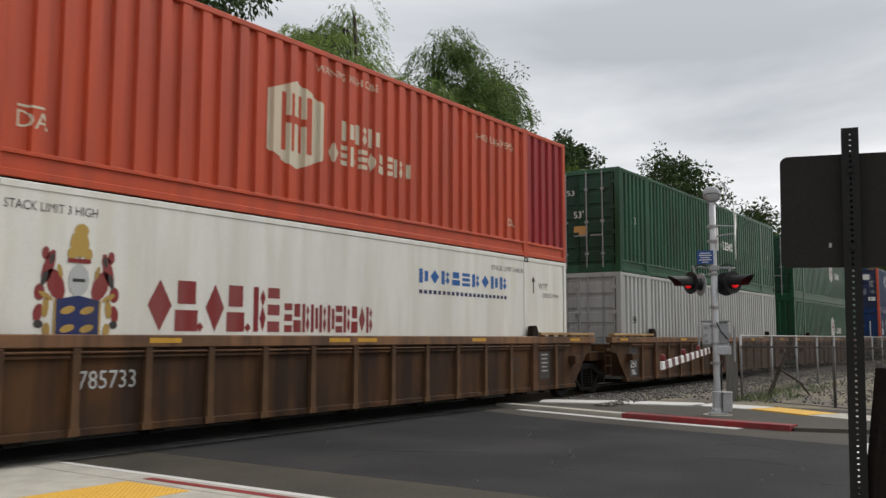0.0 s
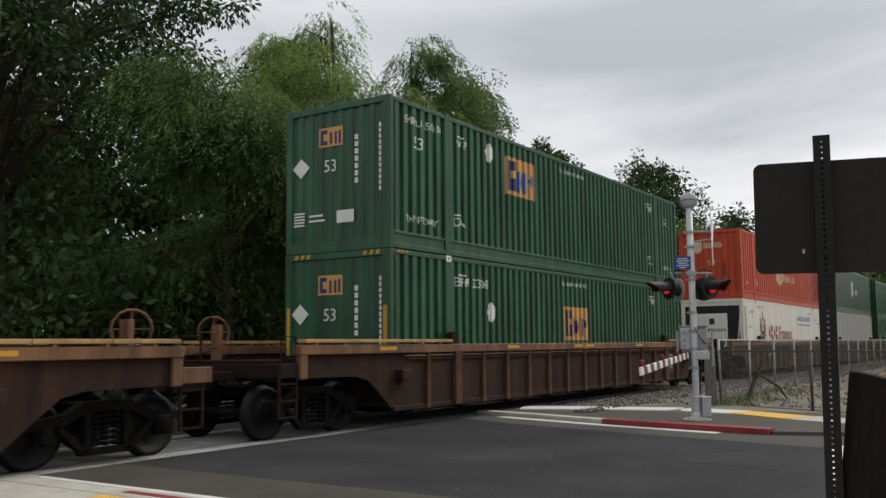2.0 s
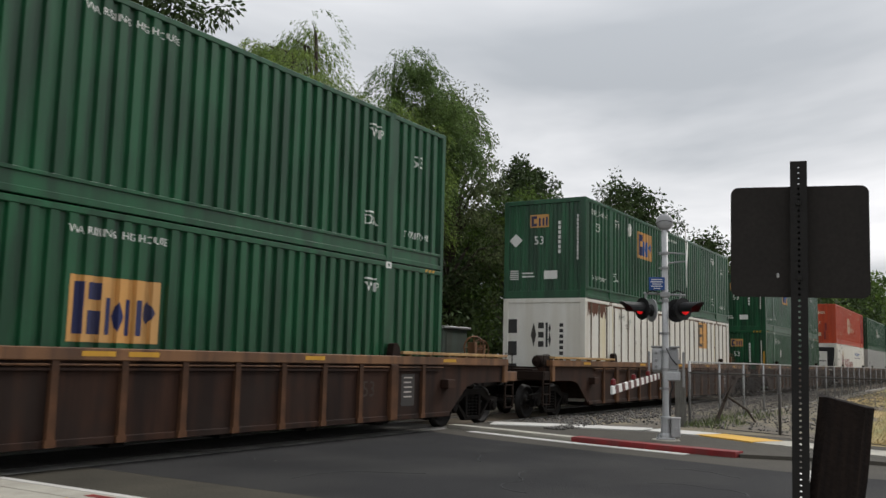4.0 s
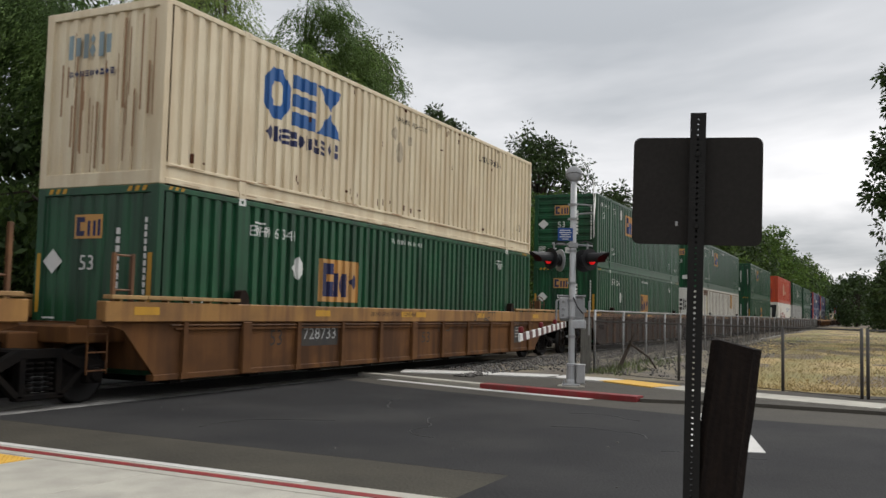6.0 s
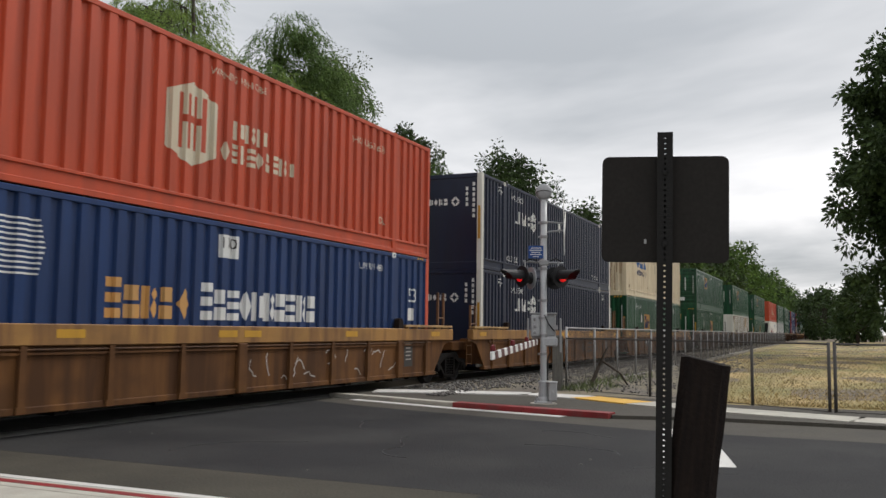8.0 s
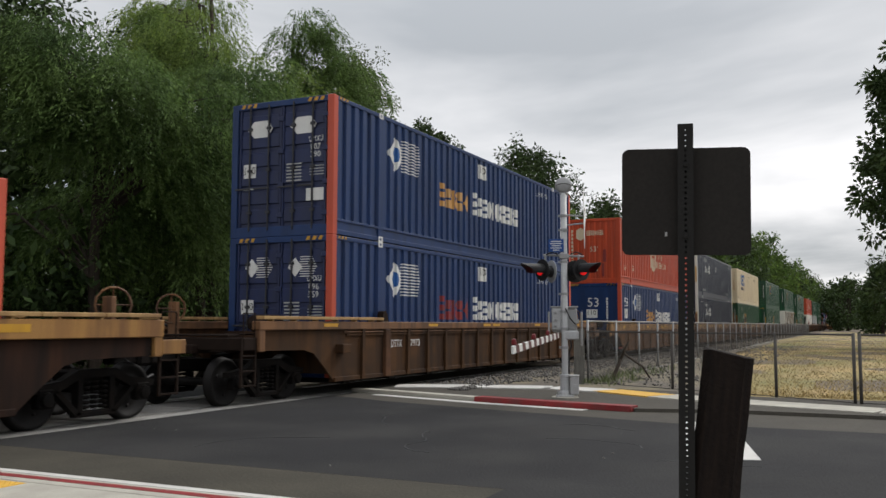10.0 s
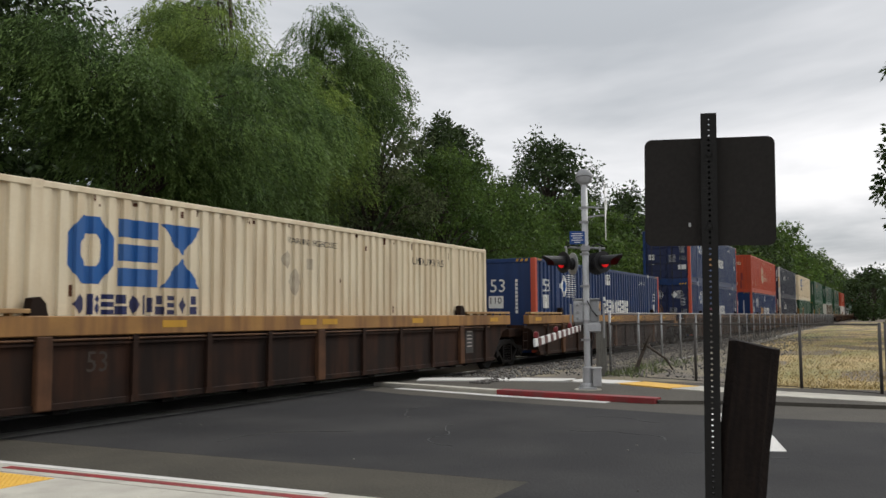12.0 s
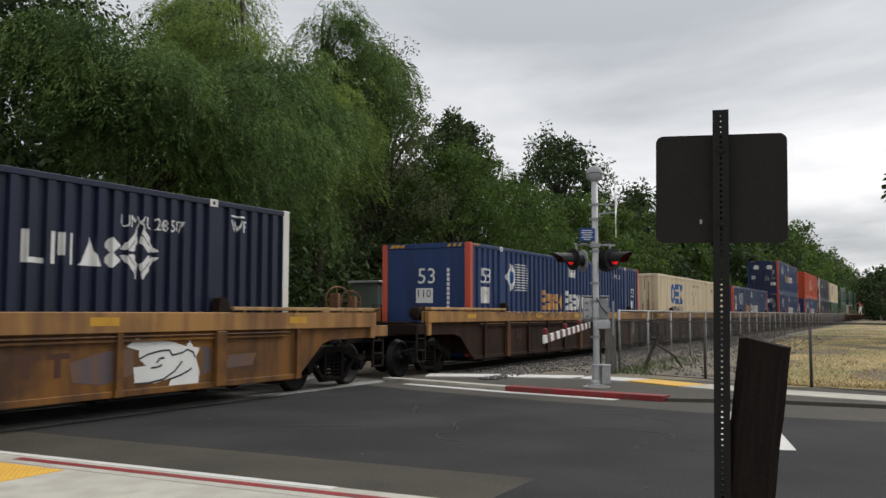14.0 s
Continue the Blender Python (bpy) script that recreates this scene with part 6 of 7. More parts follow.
def box_reefer(x, level):
    """Smooth white refrigerated container with a recessed cooling unit in its rear end."""
    c = container("smooth white refrigerated container with a painted crest and maroon marks", WHITE, "flat", "plain", casting=BLACK_METAL, foot=0.2)
    unit_ = part("cooling_unit", Shape().box(-0.02, 0.02, -0.62, 0.78, 0.25, 2.30, 0.03).box(-0.06, -0.02, -0.95, 0.80, 0.3, 1.05, 0.03), WHITE, c, "pale cooling unit on a black panel that stands for recess shade")
    # flat black panel stands for the shade of a hollow that isn't modelled
    part("recess", Shape().box(0.0, 0.028, -1.12, 1.12, 0.24, 2.62), BLACK_METAL, c, "flat black panel for the shade of the recess round the cooling unit")
    part("frame_brace", Shape().tube([(0.0, -1.22, 2.7), (0.0, -1.0, 0.9)], 0.03, 6).box(-0.02, 0.02, -1.22, -0.9, 0.85, 0.95), WHITE, c)
    decal(unit_, "unit_mark", bars(-0.45, 0.6, 1.55, 1.68, 8, 3) + [rect(-0.12, 0.1, 1.85, 2.1)], LOGO_BLACK, "rear", lift=0.053)
    # open bay painted as a flat grey patch, its shade put into the colour
    decal(c, "open_frame", [rect(0.18, 0.50, 0.3, 2.6)], GREY, label="grey patch for the shaded open frame bay behind the end post")
    part("frame_brace", Shape().tube([(0.20, -1.30, 2.55), (0.50, -1.30, 0.75)], 0.02, 6), WHITE, c)
    # crest built of plain shapes
    def lobe(x, z, a, b, turn=0.0):
        return [(x + a * math.cos(k * 0.6283) * math.cos(turn) - b * math.sin(k * 0.6283) * math.sin(turn), z + a * math.cos(k * 0.6283) * math.sin(turn) + b * math.sin(k * 0.6283) * math.cos(turn)) for k in range(10)]

    def both(name, shapes, material, lift):
        for sg in (-1, 1):
            for dx, z, a, b, turn in shapes:
                decal(c, name, [lobe(3.115 + sg * dx, z, a, b, sg * turn)], material, lift=lift)

    both("crest_lobe", [(0.40, 1.92, 0.07, 0.22, 0.3), (0.30, 1.72, 0.11, 0.20, -0.4), (0.50, 1.62, 0.07, 0.10, 0.0), (0.51, 1.38, 0.06, 0.11, 0.2), (0.44, 2.08, 0.05, 0.08, 0.0)], LOGO_MAROON, 0.004)
    both("crest_lobe", [(0.45, 1.78, 0.035, 0.10, 0.3), (0.36, 2.02, 0.03, 0.07, 0.2), (0.50, 1.25, 0.06, 0.05, 0.0)], LOGO_BLACK, 0.0055)
    both("crest_scroll", [(0.42, 1.58, 0.10, 0.035, 0.5), (0.42, 1.44, 0.045, 0.12, 0.1), (0.40, 1.18, 0.05, 0.09, 0.0), (0.25, 1.88, 0.03, 0.09, -0.3)], LOGO_GOLD, 0.007)
    decal(c, "crest_helm", [lobe(3.115, 1.78, 0.14, 0.20)], GREY, lift=0.0085, label="grey helm")
    decal(c, "crest_visor", [rect(3.03, 3.20, 1.76, 1.80)], LOGO_BLACK, lift=0.010)
    for dx, z, a, b in ((0.0, 2.22, 0.13, 0.17), (0.02, 2.38, 0.10, 0.09), (-0.10, 2.10, 0.06, 0.07), (0.12, 2.10, 0.06, 0.08)):
        decal(c, "crest_top", [lobe(3.11 + dx, z, a, b)], LOGO_GOLD, lift=0.0085, label="gold crest shape")
    decal(c, "crest_band", [rect(2.96, 3.27, 1.99, 2.04)], LOGO_MAROON, lift=0.0105)
    decal(c, "crest_shield", [[(2.83, 1.1), (3.40, 1.1), (3.41, 1.54), (3.115, 1.60), (2.82, 1.54)]], LOGO_NAVY, lift=0.0085, label="navy shield")
    decal(c, "crest_shield_edge", [rect(2.80, 2.83, 1.1, 1.55), rect(3.40, 3.43, 1.1, 1.55)], LOGO_GOLD, lift=0.0085)
    for dx, z in ((-0.14, 1.42), (0.12, 1.42), (-0.14, 1.20), (0.12, 1.20)):
        decal(c, "crest_shield_mark", [lobe(3.12 + dx, z, 0.10, 0.045, 0.3)], LOGO_GOLD, lift=0.0105)
    decal(c, "brand_mark", bars(4.12, 5.0, 1.18, 1.86, 2, 2, 0.12) + [diamond(4.99, 1.24, 0.06, 0.07)] + bars(5.08, 5.85, 1.18, 1.84, 2, 30, 0.12) + [diamond(5.87, 1.24, 0.06, 0.07)] + bars(5.98, 6.55, 1.18, 1.84, 2, 6, 0.12)
          + bars(6.62, 8.78, 1.18, 1.62, 11, 17, 0.14), LOGO_MAROON, label="large maroon block marks")
    decal(c, "brand_mark", bars(10.12, 13.4, 2.12, 2.38, 9, 8, 0.22), LOGO_BLUE, label="blue block marks")
    decal(c, "brand_mark", [rect(10.12 + 0.155 * i, 10.22 + 0.155 * i, 1.92, 1.99) for i in range(21)], LOGO_NAVY)
    decal(c, "lettering", words("STACK LIMIT 3 HIGH", 2.14, 2.56, 0.11, 1.2) + words("STACK LIMIT 3 HIGH", 12.7, 2.52, 0.10, 1.35), LOGO_BLACK)
    decal(c, "lettering", words("WTP", 0.9, 2.25, 0.16) + [rect(1.45, 1.49, 2.1, 2.4), [(1.38, 2.36), (1.56, 2.36), (1.47, 2.48)]] + words("TARE WEIGHT", 0.62, 1.7, 0.09, 0.75) + words("WTP", 14.75, 2.2, 0.14) + words("CRES529349", 14.95, 2.02, 0.10, 0.8)
          + [rect(14.5, 14.54, 2.1, 2.4), [(14.43, 2.36), (14.61, 2.36), (14.52, 2.48)]], LOGO_BLACK)
    load(c, x, level)


def box_posted(x, level):
    """White plate-sided container with outside posts and peeling paint."""
    c = container("dirty white freight container with upright posts and peeling paint", WHITE, "flat", "plain", casting=RUST, foot=0.2)
    post = shared("outer post", lambda: Shape().box(-0.02, 0.02, -CW - 0.016, -CW + 0.02, 0.2, CH - 0.1, 0.006), "side_post", POST_WORN)
    n = 26
    for i in range(n):
        x_ = 0.45 + i * 0.61
        if min(abs(x_ - POSTS[0]), abs(x_ - POSTS[1])) > 0.2:
            part("side_post", post, POST_WORN, c, at=pose(x_, 0, 0))
    decal(c, "logo", [rect(11.4, 12.7, 1.74, 2.74)], LOGO_ORANGE, label="torn orange square logo")
    decal(c, "brand_mark", [rect(11.5, 11.62, 1.8, 2.66), rect(11.62, 11.95, 2.54, 2.66), rect(11.62, 11.9, 2.17, 2.28), rect(11.62, 11.95, 1.8, 1.92)], LOGO_BLACK, lift=0.006)
    decal(c, "lettering", words("EMHU", 2.70, 2.40, 0.17, 0.5) + words("8302", 3.3, 2.15, 0.16, 0.4) + words("26", 3.55, 2.34, 0.15, 0.2), LOGO_BLACK)
    r = random.Random(6)
    for a, b in ((0.2, 0.42), (0.5, 1.02), (1.1, 1.6)):
        pts = [(b, 2.8), (a, 2.8)]
        for i in range(9):
            pts.append((a + (b - a) * i / 8, 2.62 - r.uniform(0.0, 0.30)))
        decal(c, "peeled_paint", [[pts[1], pts[0], pts[-1 - 0]] + []] if False else [[(a + (b - a) * i / 8, 2.8), (a + (b - a) * i / 8, pts[2 + i][1]), (a + (b - a) * (i + 1) / 8, pts[3 + i][1]), (a + (b - a) * (i + 1) / 8, 2.8)] for i in range(8)], RUST, label="peeled paint baring brown metal")
    q = random.Random(11)
    decal(c, "rust_spot", [rect(a, a + q.uniform(0.02, 0.09), b, b + q.uniform(0.02, 0.07)) for a, b in [(q.uniform(0.2, 15.9), q.choice((q.uniform(2.70, 2.80), q.uniform(0.25, 2.7)))) for _ in range(60)]], RUST, lift=0.0035, label="rust spots")
    decal(c, "stain", [rect(1.15, 1.58, 0.5, 2.5), rect(2.12, 2.22, 0.3, 2.7), rect(13.7, 13.9, 0.3, 2.7)], STAIN, lift=0.002, label="yellowed stain")
    decal(c, "rust_line", [rect(0.2 + 0.4 * i, 0.2 + 0.4 * i + q.uniform(0.2, 0.42), 2.755 - q.uniform(0, 0.03), 2.80) for i in range(39)], RUST, lift=0.0032, label="rusty streak under the top rail")
    decal(c, "rust_line", [rect(0.2 + 0.5 * i, 0.2 + 0.5 * i + q.uniform(0.1, 0.4), 0.21, 0.23 + q.uniform(0, 0.05)) for i in range(31)], RUST_PALE, lift=0.0032)
    decal(c, "lettering", bars(-1.15, -0.75, 0.6, 2.3, 1, 4) + [rect(0.5, 0.62, 0.8 + 0.16 * i, 0.9 + 0.16 * i) for i in range(9)] + bars(-0.4, 0.3, 1.5, 2.2, 3, 5), LOGO_BLACK, "rear")
    load(c, x, level)


def box_grey(x, level):
    c = container("grey corrugated freight container", GREY, "fine", "doors")
    decal(c, "lettering", words("53", 0.8, 1.5, 0.2), LOGO_BLACK, kind="fine")
    load(c, x, level)


# ---------------------------------------------------------------- well cars
def end_outline(kind, side_z0):
    """The outline of the side plate beyond the well, from the bottom up, x counted outwards from the container's end."""
    if kind == "joint":
        return [(0.05, side_z0), (0.72, 1.05), (1.05, 1.12)]
    return [(0.15, side_z0), (0.50, 0.62), (0.85, 0.88), (1.15, 0.95), (2.50, 0.97)]


def well_car(label, plate, chord, x, rear, front, rib_step, chord_z, group="", number="", marks=None, plank=None, rib_mat=None):
    """rear and front: 'joint' over a shared truck, or 'coupler'."""
    c = thing("well_car", label, "freight car", group or "cars of the train")
    zb = 0.345
    HW = 1.50
    ends = {"joint": 1.05, "coupler": 2.55}
    ro = [(-a, b) for a, b in end_outline(rear, zb)]
    fo = [(CL + a, b) for a, b in end_outline(front, zb)]
    zc0, zc1 = chord_z
    outline = ro + [(ro[-1][0], zc0 + 0.01), (fo[-1][0], zc0 + 0.01)] + fo[::-1]
    for sg in (-1, 1):
        y0, y1 = sorted((sg * (HW - 0.10), sg * (HW - 0.06)))
        key = ("plate", rear, front, chord_z, sg)
        part("side_plate", shared(key, lambda: Shape().prism(outline, 1, y0, y1), "side_plate", plate), plate, c)
        a, b = sorted((sg * (HW + 0.01), sg * (CW + 0.035)))
        part("top_chord", shared(("chord", rear, front, chord_z, sg), lambda: Shape().box(-ends[rear] - 0.08, CL + ends[front] + 0.08, a, b, zc0, zc1, 0.012), "top_chord", chord), chord, c)
        a, b = sorted((sg * (HW - 0.03), sg * (CW + 0.02)))
        part("bottom_chord", shared(("bchord", sg), lambda: Shape().box(-0.12, CL + 0.12, a, b, zb - 0.05, zb + 0.045, 0.01), "bottom_chord", plate), plate, c)
        n = int(round((CL - 2 * 1.98) / rib_step))
        xs = [1.98 + (14.17 - 1.98) * i / n for i in range(n + 1)]
        xs = [0.95] + xs + [15.2] if rib_step < 1.2 else [-0.05] + xs + [16.2] if rib_step > 1.9 else [0.5] + xs + [15.65]
        a, b = sorted((sg * (HW + 0.005), sg * (HW - 0.07)))
        rib = shared(("rib", sg, zc0, rib_step), lambda: Shape().prism([(-0.055, zb), (0.055, zb), (0.05, zc0), (-0.05, zc0)], 1, a, b).box(-0.075, 0.075, a, b, zb - 0.04, zb + 0.05), "rib", rib_mat or plate)
        wide = shared(("wrib", sg, zc0, rib_step), lambda: Shape().box(-0.12, 0.12, min(a, b) - (0.02 if sg < 0 else 0), max(a, b) + (0.02 if sg > 0 else 0), zb - 0.04, zc0, 0.015), "rib", RIB_RUST if plate in (CAR_DARK, CAR_BROWN, CAR_TAN) else plate)
        for i, q in enumerate(xs):
            big = abs(q - 1.98) < 0.1 or abs(q - 14.17) < 0.1 or (1.2 < rib_step < 1.9 and abs(q - 8.07) < 0.8 and i % 2 == 1)
            part("rib", wide if big else rib, plate, c, at=pose(q, 0, 0))
        if sg < 0:
            lip = shared(("lip", rib_step), lambda: Shape().box(0.3, CL - 0.3, -HW + 0.02, -HW + 0.06, zc0 - 0.12, zc0 - 0.09), "stiffener", plate)
            part("stiffener", lip, plate, c)
            pipe = shared(("pipe", zc0), lambda: Shape().tube([(0.2, -HW + 0.03, zc0 - 0.05), (CL - 0.2, -HW + 0.03, zc0 - 0.05)], 0.016, 6), "train_line", CHORD_RUST)
            part("train_line", pipe, CHORD_RUST, c, "rusty pipe under the top chord")
        for q, o in ((0, rear), (CL, front)):
            s0, s1 = (-ends[o], 1.75) if q == 0 else (CL - 1.75, CL + ends[o])
            a, b = sorted((sg * (HW + 0.03), sg * (CW + 0.06)))
            pk = shared(("plank", sg, q, o, zc1), lambda: planks(s0, s1, a, b, zc1 + 0.03), "walkway", plank or PLANK)
            part("walkway", pk, plank or PLANK, c, "narrow walkway plank")
            guide = shared(("guide", sg), lambda: Shape().prism([(-0.14, 0), (0.14, 0), (0.10, 0.16), (0.02, 0.24), (-0.10, 0.22)], 1, min(sg * CW + sg * 0.05, sg * (CW + 0.19)), max(sg * CW + sg * 0.05, sg * (CW + 0.19))), "container_guide", RUST_DARK)
            part("container_guide", guide, RUST_DARK, c, at=pose(1.90 if q == 0 else CL - 1.90, 0, zc1))
    for i in range(9):
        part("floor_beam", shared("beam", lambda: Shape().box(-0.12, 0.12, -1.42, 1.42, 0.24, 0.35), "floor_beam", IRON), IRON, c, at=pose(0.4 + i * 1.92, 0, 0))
    for q, o, sgn in ((0, rear, -1), (CL, front, 1)):
        bulk = shared(("bulk", chord_z), lambda: Shape().box(0.05, 0.14, -1.40, 1.40, 0.45, zc0 - 0.04), "bulkhead", plate)
        part("bulkhead", bulk, plate, c, at=pose(q, 0, 0) if sgn > 0 else pose(q, 0, 0, 0, 0, 180))
        rot = pose(q, 0, 0) if sgn > 0 else pose(q, 0, 0, 0, 0, 180)
        if o == "coupler":
            coupler_end(c, rot, plate, chord, zc1)
        else:
            part("end_sill", shared("jsill", lambda: Shape().box(0.1, 1.2, -0.9, 0.9, 0.85, 1.1, 0.02).box(0.9, 1.7, -0.3, 0.3, 0.75, 1.0, 0.02), "end_sill", plate), plate, c, at=rot)
            if rib_step == 1.5 and chord_z[0] < 1.2:
                part("handrail", shared(("jrail", sgn), lambda: joint_rail(sgn), "handrail", CHORD_RUST), CHORD_RUST, c, "rusty upright handrail at the joint", at=rot)
            if sgn < 0:
                truck(c, q - 1.76, 1.78)
                part("end_ladder", shared("jladder", lambda: joint_ladder(), "end_ladder", plate), plate, c, at=rot)
    if rib_step < 1.2:
        for q in (0.08, 16.07):
            part("side_box", shared("sidebox", lambda: Shape().box(-0.15, 0.15, -1.62, -1.43, 0.86, 1.04, 0.012), "side_box", plate), plate, c, at=pose(q, 0, 0))
    if number and rib_step > 1.2:
        decal_car(c, [rect(3.66, 4.90, 0.72, 1.10)], LOGO_BLACK, "black number panel", 0.002)
    if number:
        decal_car(c, words(number, 3.06 if rib_step < 1.2 else 3.72, 0.84, 0.22, 0.80 if rib_step < 1.2 else 1.1), GREY)
    decal_car(c, words("53", 13.28 if rib_step < 1.2 else 2.7, 0.75, 0.28), FADED)
    if rib_step < 1.9:
        decal_car(c, [rect(14.5, 14.95, 0.55, 1.15)], LOGO_BLACK, "black data plate")
        decal_car(c, [rect(14.58, 14.86 - 0.03 * (i % 2), 1.07 - 0.09 * i, 1.095 - 0.09 * i) for i in range(5)], CHALK, lift=0.006)
    for q in (4.0, 7.4, 8.1, 11.6, -0.6, 15.9):
        refl = shared(("refl", zc0, zc1), lambda: Shape().box(0, 0.5, -1.513, -1.508, zc0 + 0.35 * (zc1 - zc0), zc0 + 0.75 * (zc1 - zc0)), "reflector", YELLOW)
        part("reflector", refl, YELLOW, c, at=pose(q, 0, 0))
    if marks:
        marks(c)
    MOVING.append((c, x, TRACK_Y, 0))
    return c


PLANK = paint("pale worn plank paint", (0.40, 0.25, 0.10), rough=0.7, grime_amount=0.8, grime=(0.20, 0.11, 0.05))
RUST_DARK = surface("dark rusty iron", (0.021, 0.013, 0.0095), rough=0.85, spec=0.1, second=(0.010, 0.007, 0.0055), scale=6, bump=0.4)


def planks(x0, x1, y0, y1, z):
    s = Shape()
    n = 4
    for i in range(n):
        a = x0 + (x1 - x0) * i / n
        s.box(a + 0.006, a + (x1 - x0) / n - 0.006, y0, y1, z, z + 0.06, 0.008)
    for i in range(6):
        a = x0 + (x1 - x0) * (i + 0.4) / 6
        s.box(a, a + 0.05, y0 + 0.03, y1 - 0.03, z - 0.035, z)
    return s


def decal_car(c, polys, material, label="", lift=0.003, name="painted_mark", y=-1.44):
    s = Shape()
    for p in polys:
        n = len(s.v)
        s.v += [(x, y - lift, z) for x, z in p]
        s.f.append(list(range(n, n + len(p))))
    me = bpy.data.meshes.new(name)
    me.from_pydata(s.v, [], s.f)
    me.materials.append(material)
    ob = new(name, me)
    ob.parent = c
    if label:
        ob["label"] = label


def joint_rail(sgn):
    """Upright grab posts on the end of an articulated unit, on the side next to the road."""
    y = -1.28 * sgn
    s = Shape()
    for x in ((0.62, 0.98) if sgn > 0 else (0.45, 0.80)):
        s.box(x - 0.03, x + 0.03, y - 0.03, y + 0.03, 1.46, 2.42 if sgn > 0 else 2.15, 0.006)
    for z in ((1.75,) if sgn > 0 else (1.62, 2.12)):
        s.tube([(0.62 if sgn > 0 else 0.45, y, z), (0.98 if sgn > 0 else 0.80, y, z)], 0.018, 6)
    return s


def joint_ladder():
    s = Shape()
    for y in (1.38,):
        s.tube([(0.95, y, 0.45), (0.95, y, 1.2)], 0.014, 5).tube([(1.3, y, 0.45), (1.3, y, 1.2)], 0.014, 5)
        for z in (0.5, 0.75, 1.0):
            s.tube([(0.95, y, z), (1.3, y, z)], 0.012, 5)
    return s.box(0.9, 1.35, 1.2, 1.45, 1.12, 1.2)


def wheel_shape():
    s = Shape()
    for sg in (-1, 1):
        y = sg * 0.7525
        prof = [(0.06, -0.07), (0.13, -0.07), (0.16, -0.03), (0.33, -0.02), (0.36, -0.065), (0.415, -0.065), (0.42, 0.03), (0.445, 0.045), (0.44, 0.07), (0.36, 0.07), (0.33, 0.02), (0.15, 0.02), (0.13, 0.07), (0.06, 0.07)]
        s.lathe([(r, y - sg * h) for r, h in prof], (0, 0, 0), "y", 28)
    s.tube([(0, -0.9, 0), (0, 0.9, 0)], 0.075, 10)
    for k in range(3):
        a = 2.1 * k
        for sg in (-1, 1):
            s.box(0.22 * math.cos(a) - 0.03, 0.22 * math.cos(a) + 0.03, sg * 0.7525 - 0.035, sg * 0.7525 + 0.035, 0.22 * math.sin(a) - 0.02, 0.22 * math.sin(a) + 0.02)
    return s


def frame_side():
    """One cast truck side: arched top and bottom members, spring nest, bearing ends."""
    s = Shape()
    y0, y1 = -1.08, -0.94
    top = [(-1.12, 0.50), (-1.12, 0.60), (-0.62, 0.66), (-0.34, 0.80), (0.34, 0.80), (0.62, 0.66), (1.12, 0.60), (1.12, 0.50), (0.68, 0.50), (0.34, 0.66), (-0.34, 0.66), (-0.68, 0.50)]
    s.prism(top[:2] + [(-0.62, 0.66), (-0.68, 0.50)], 1, y0, y1)
    s.prism([(-0.62, 0.66), (-0.34, 0.80), (-0.34, 0.66), (-0.68, 0.50)], 1, y0, y1)
    s.prism([(-0.34, 0.80), (0.34, 0.80), (0.34, 0.68), (-0.34, 0.68)], 1, y0, y1)
    s.prism([(0.62, 0.66), (0.34, 0.80), (0.34, 0.66), (0.68, 0.50)], 1, y0, y1)
    s.prism([(1.12, 0.60), (0.62, 0.66), (0.68, 0.50), (1.12, 0.50)], 1, y0, y1)
    for sg in (-1, 1):
        s.prism([(sg * 0.66, 0.52), (sg * 0.76, 0.52), (sg * 0.38, 0.17), (sg * 0.26, 0.17)], 1, y0, y1)
        s.box(min(sg * 0.24, sg * 0.34), max(sg * 0.24, sg * 0.34), y0, y1, 0.2, 0.7, 0.01)
        s.lathe([(0.0, -1.16), (0.09, -1.15), (0.11, -1.10), (0.11, -0.98)], (sg * 0.89, 0, 0.42), "y", 12)
        s.box(sg * 0.89 - 0.13, sg * 0.89 + 0.13, -1.1, -0.95, 0.30, 0.56, 0.02)
    s.box(-0.38, 0.38, y0, y1, 0.13, 0.22, 0.02)
    for x in (-0.16, 0.0, 0.16):
        for k in range(6):
            s.lathe([(0.05, 0.235 + 0.07 * k), (0.072, 0.255 + 0.07 * k), (0.072, 0.27 + 0.07 * k), (0.05, 0.285 + 0.07 * k)], (x, -1.01, 0), "z", 10)
    return s


def truck(c, x, base):
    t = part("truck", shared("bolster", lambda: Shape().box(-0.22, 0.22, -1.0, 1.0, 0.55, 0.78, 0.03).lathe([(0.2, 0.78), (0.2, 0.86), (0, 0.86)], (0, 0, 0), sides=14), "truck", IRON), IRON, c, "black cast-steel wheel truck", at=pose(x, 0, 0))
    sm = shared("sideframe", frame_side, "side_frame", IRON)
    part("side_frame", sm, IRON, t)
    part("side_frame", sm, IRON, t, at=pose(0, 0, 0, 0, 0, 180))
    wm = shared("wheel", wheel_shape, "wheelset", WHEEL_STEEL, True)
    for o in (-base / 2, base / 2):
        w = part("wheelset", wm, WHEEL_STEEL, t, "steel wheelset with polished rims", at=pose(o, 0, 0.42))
        WHEELS.append((w, c, o, float(rng.uniform(0, 360))))


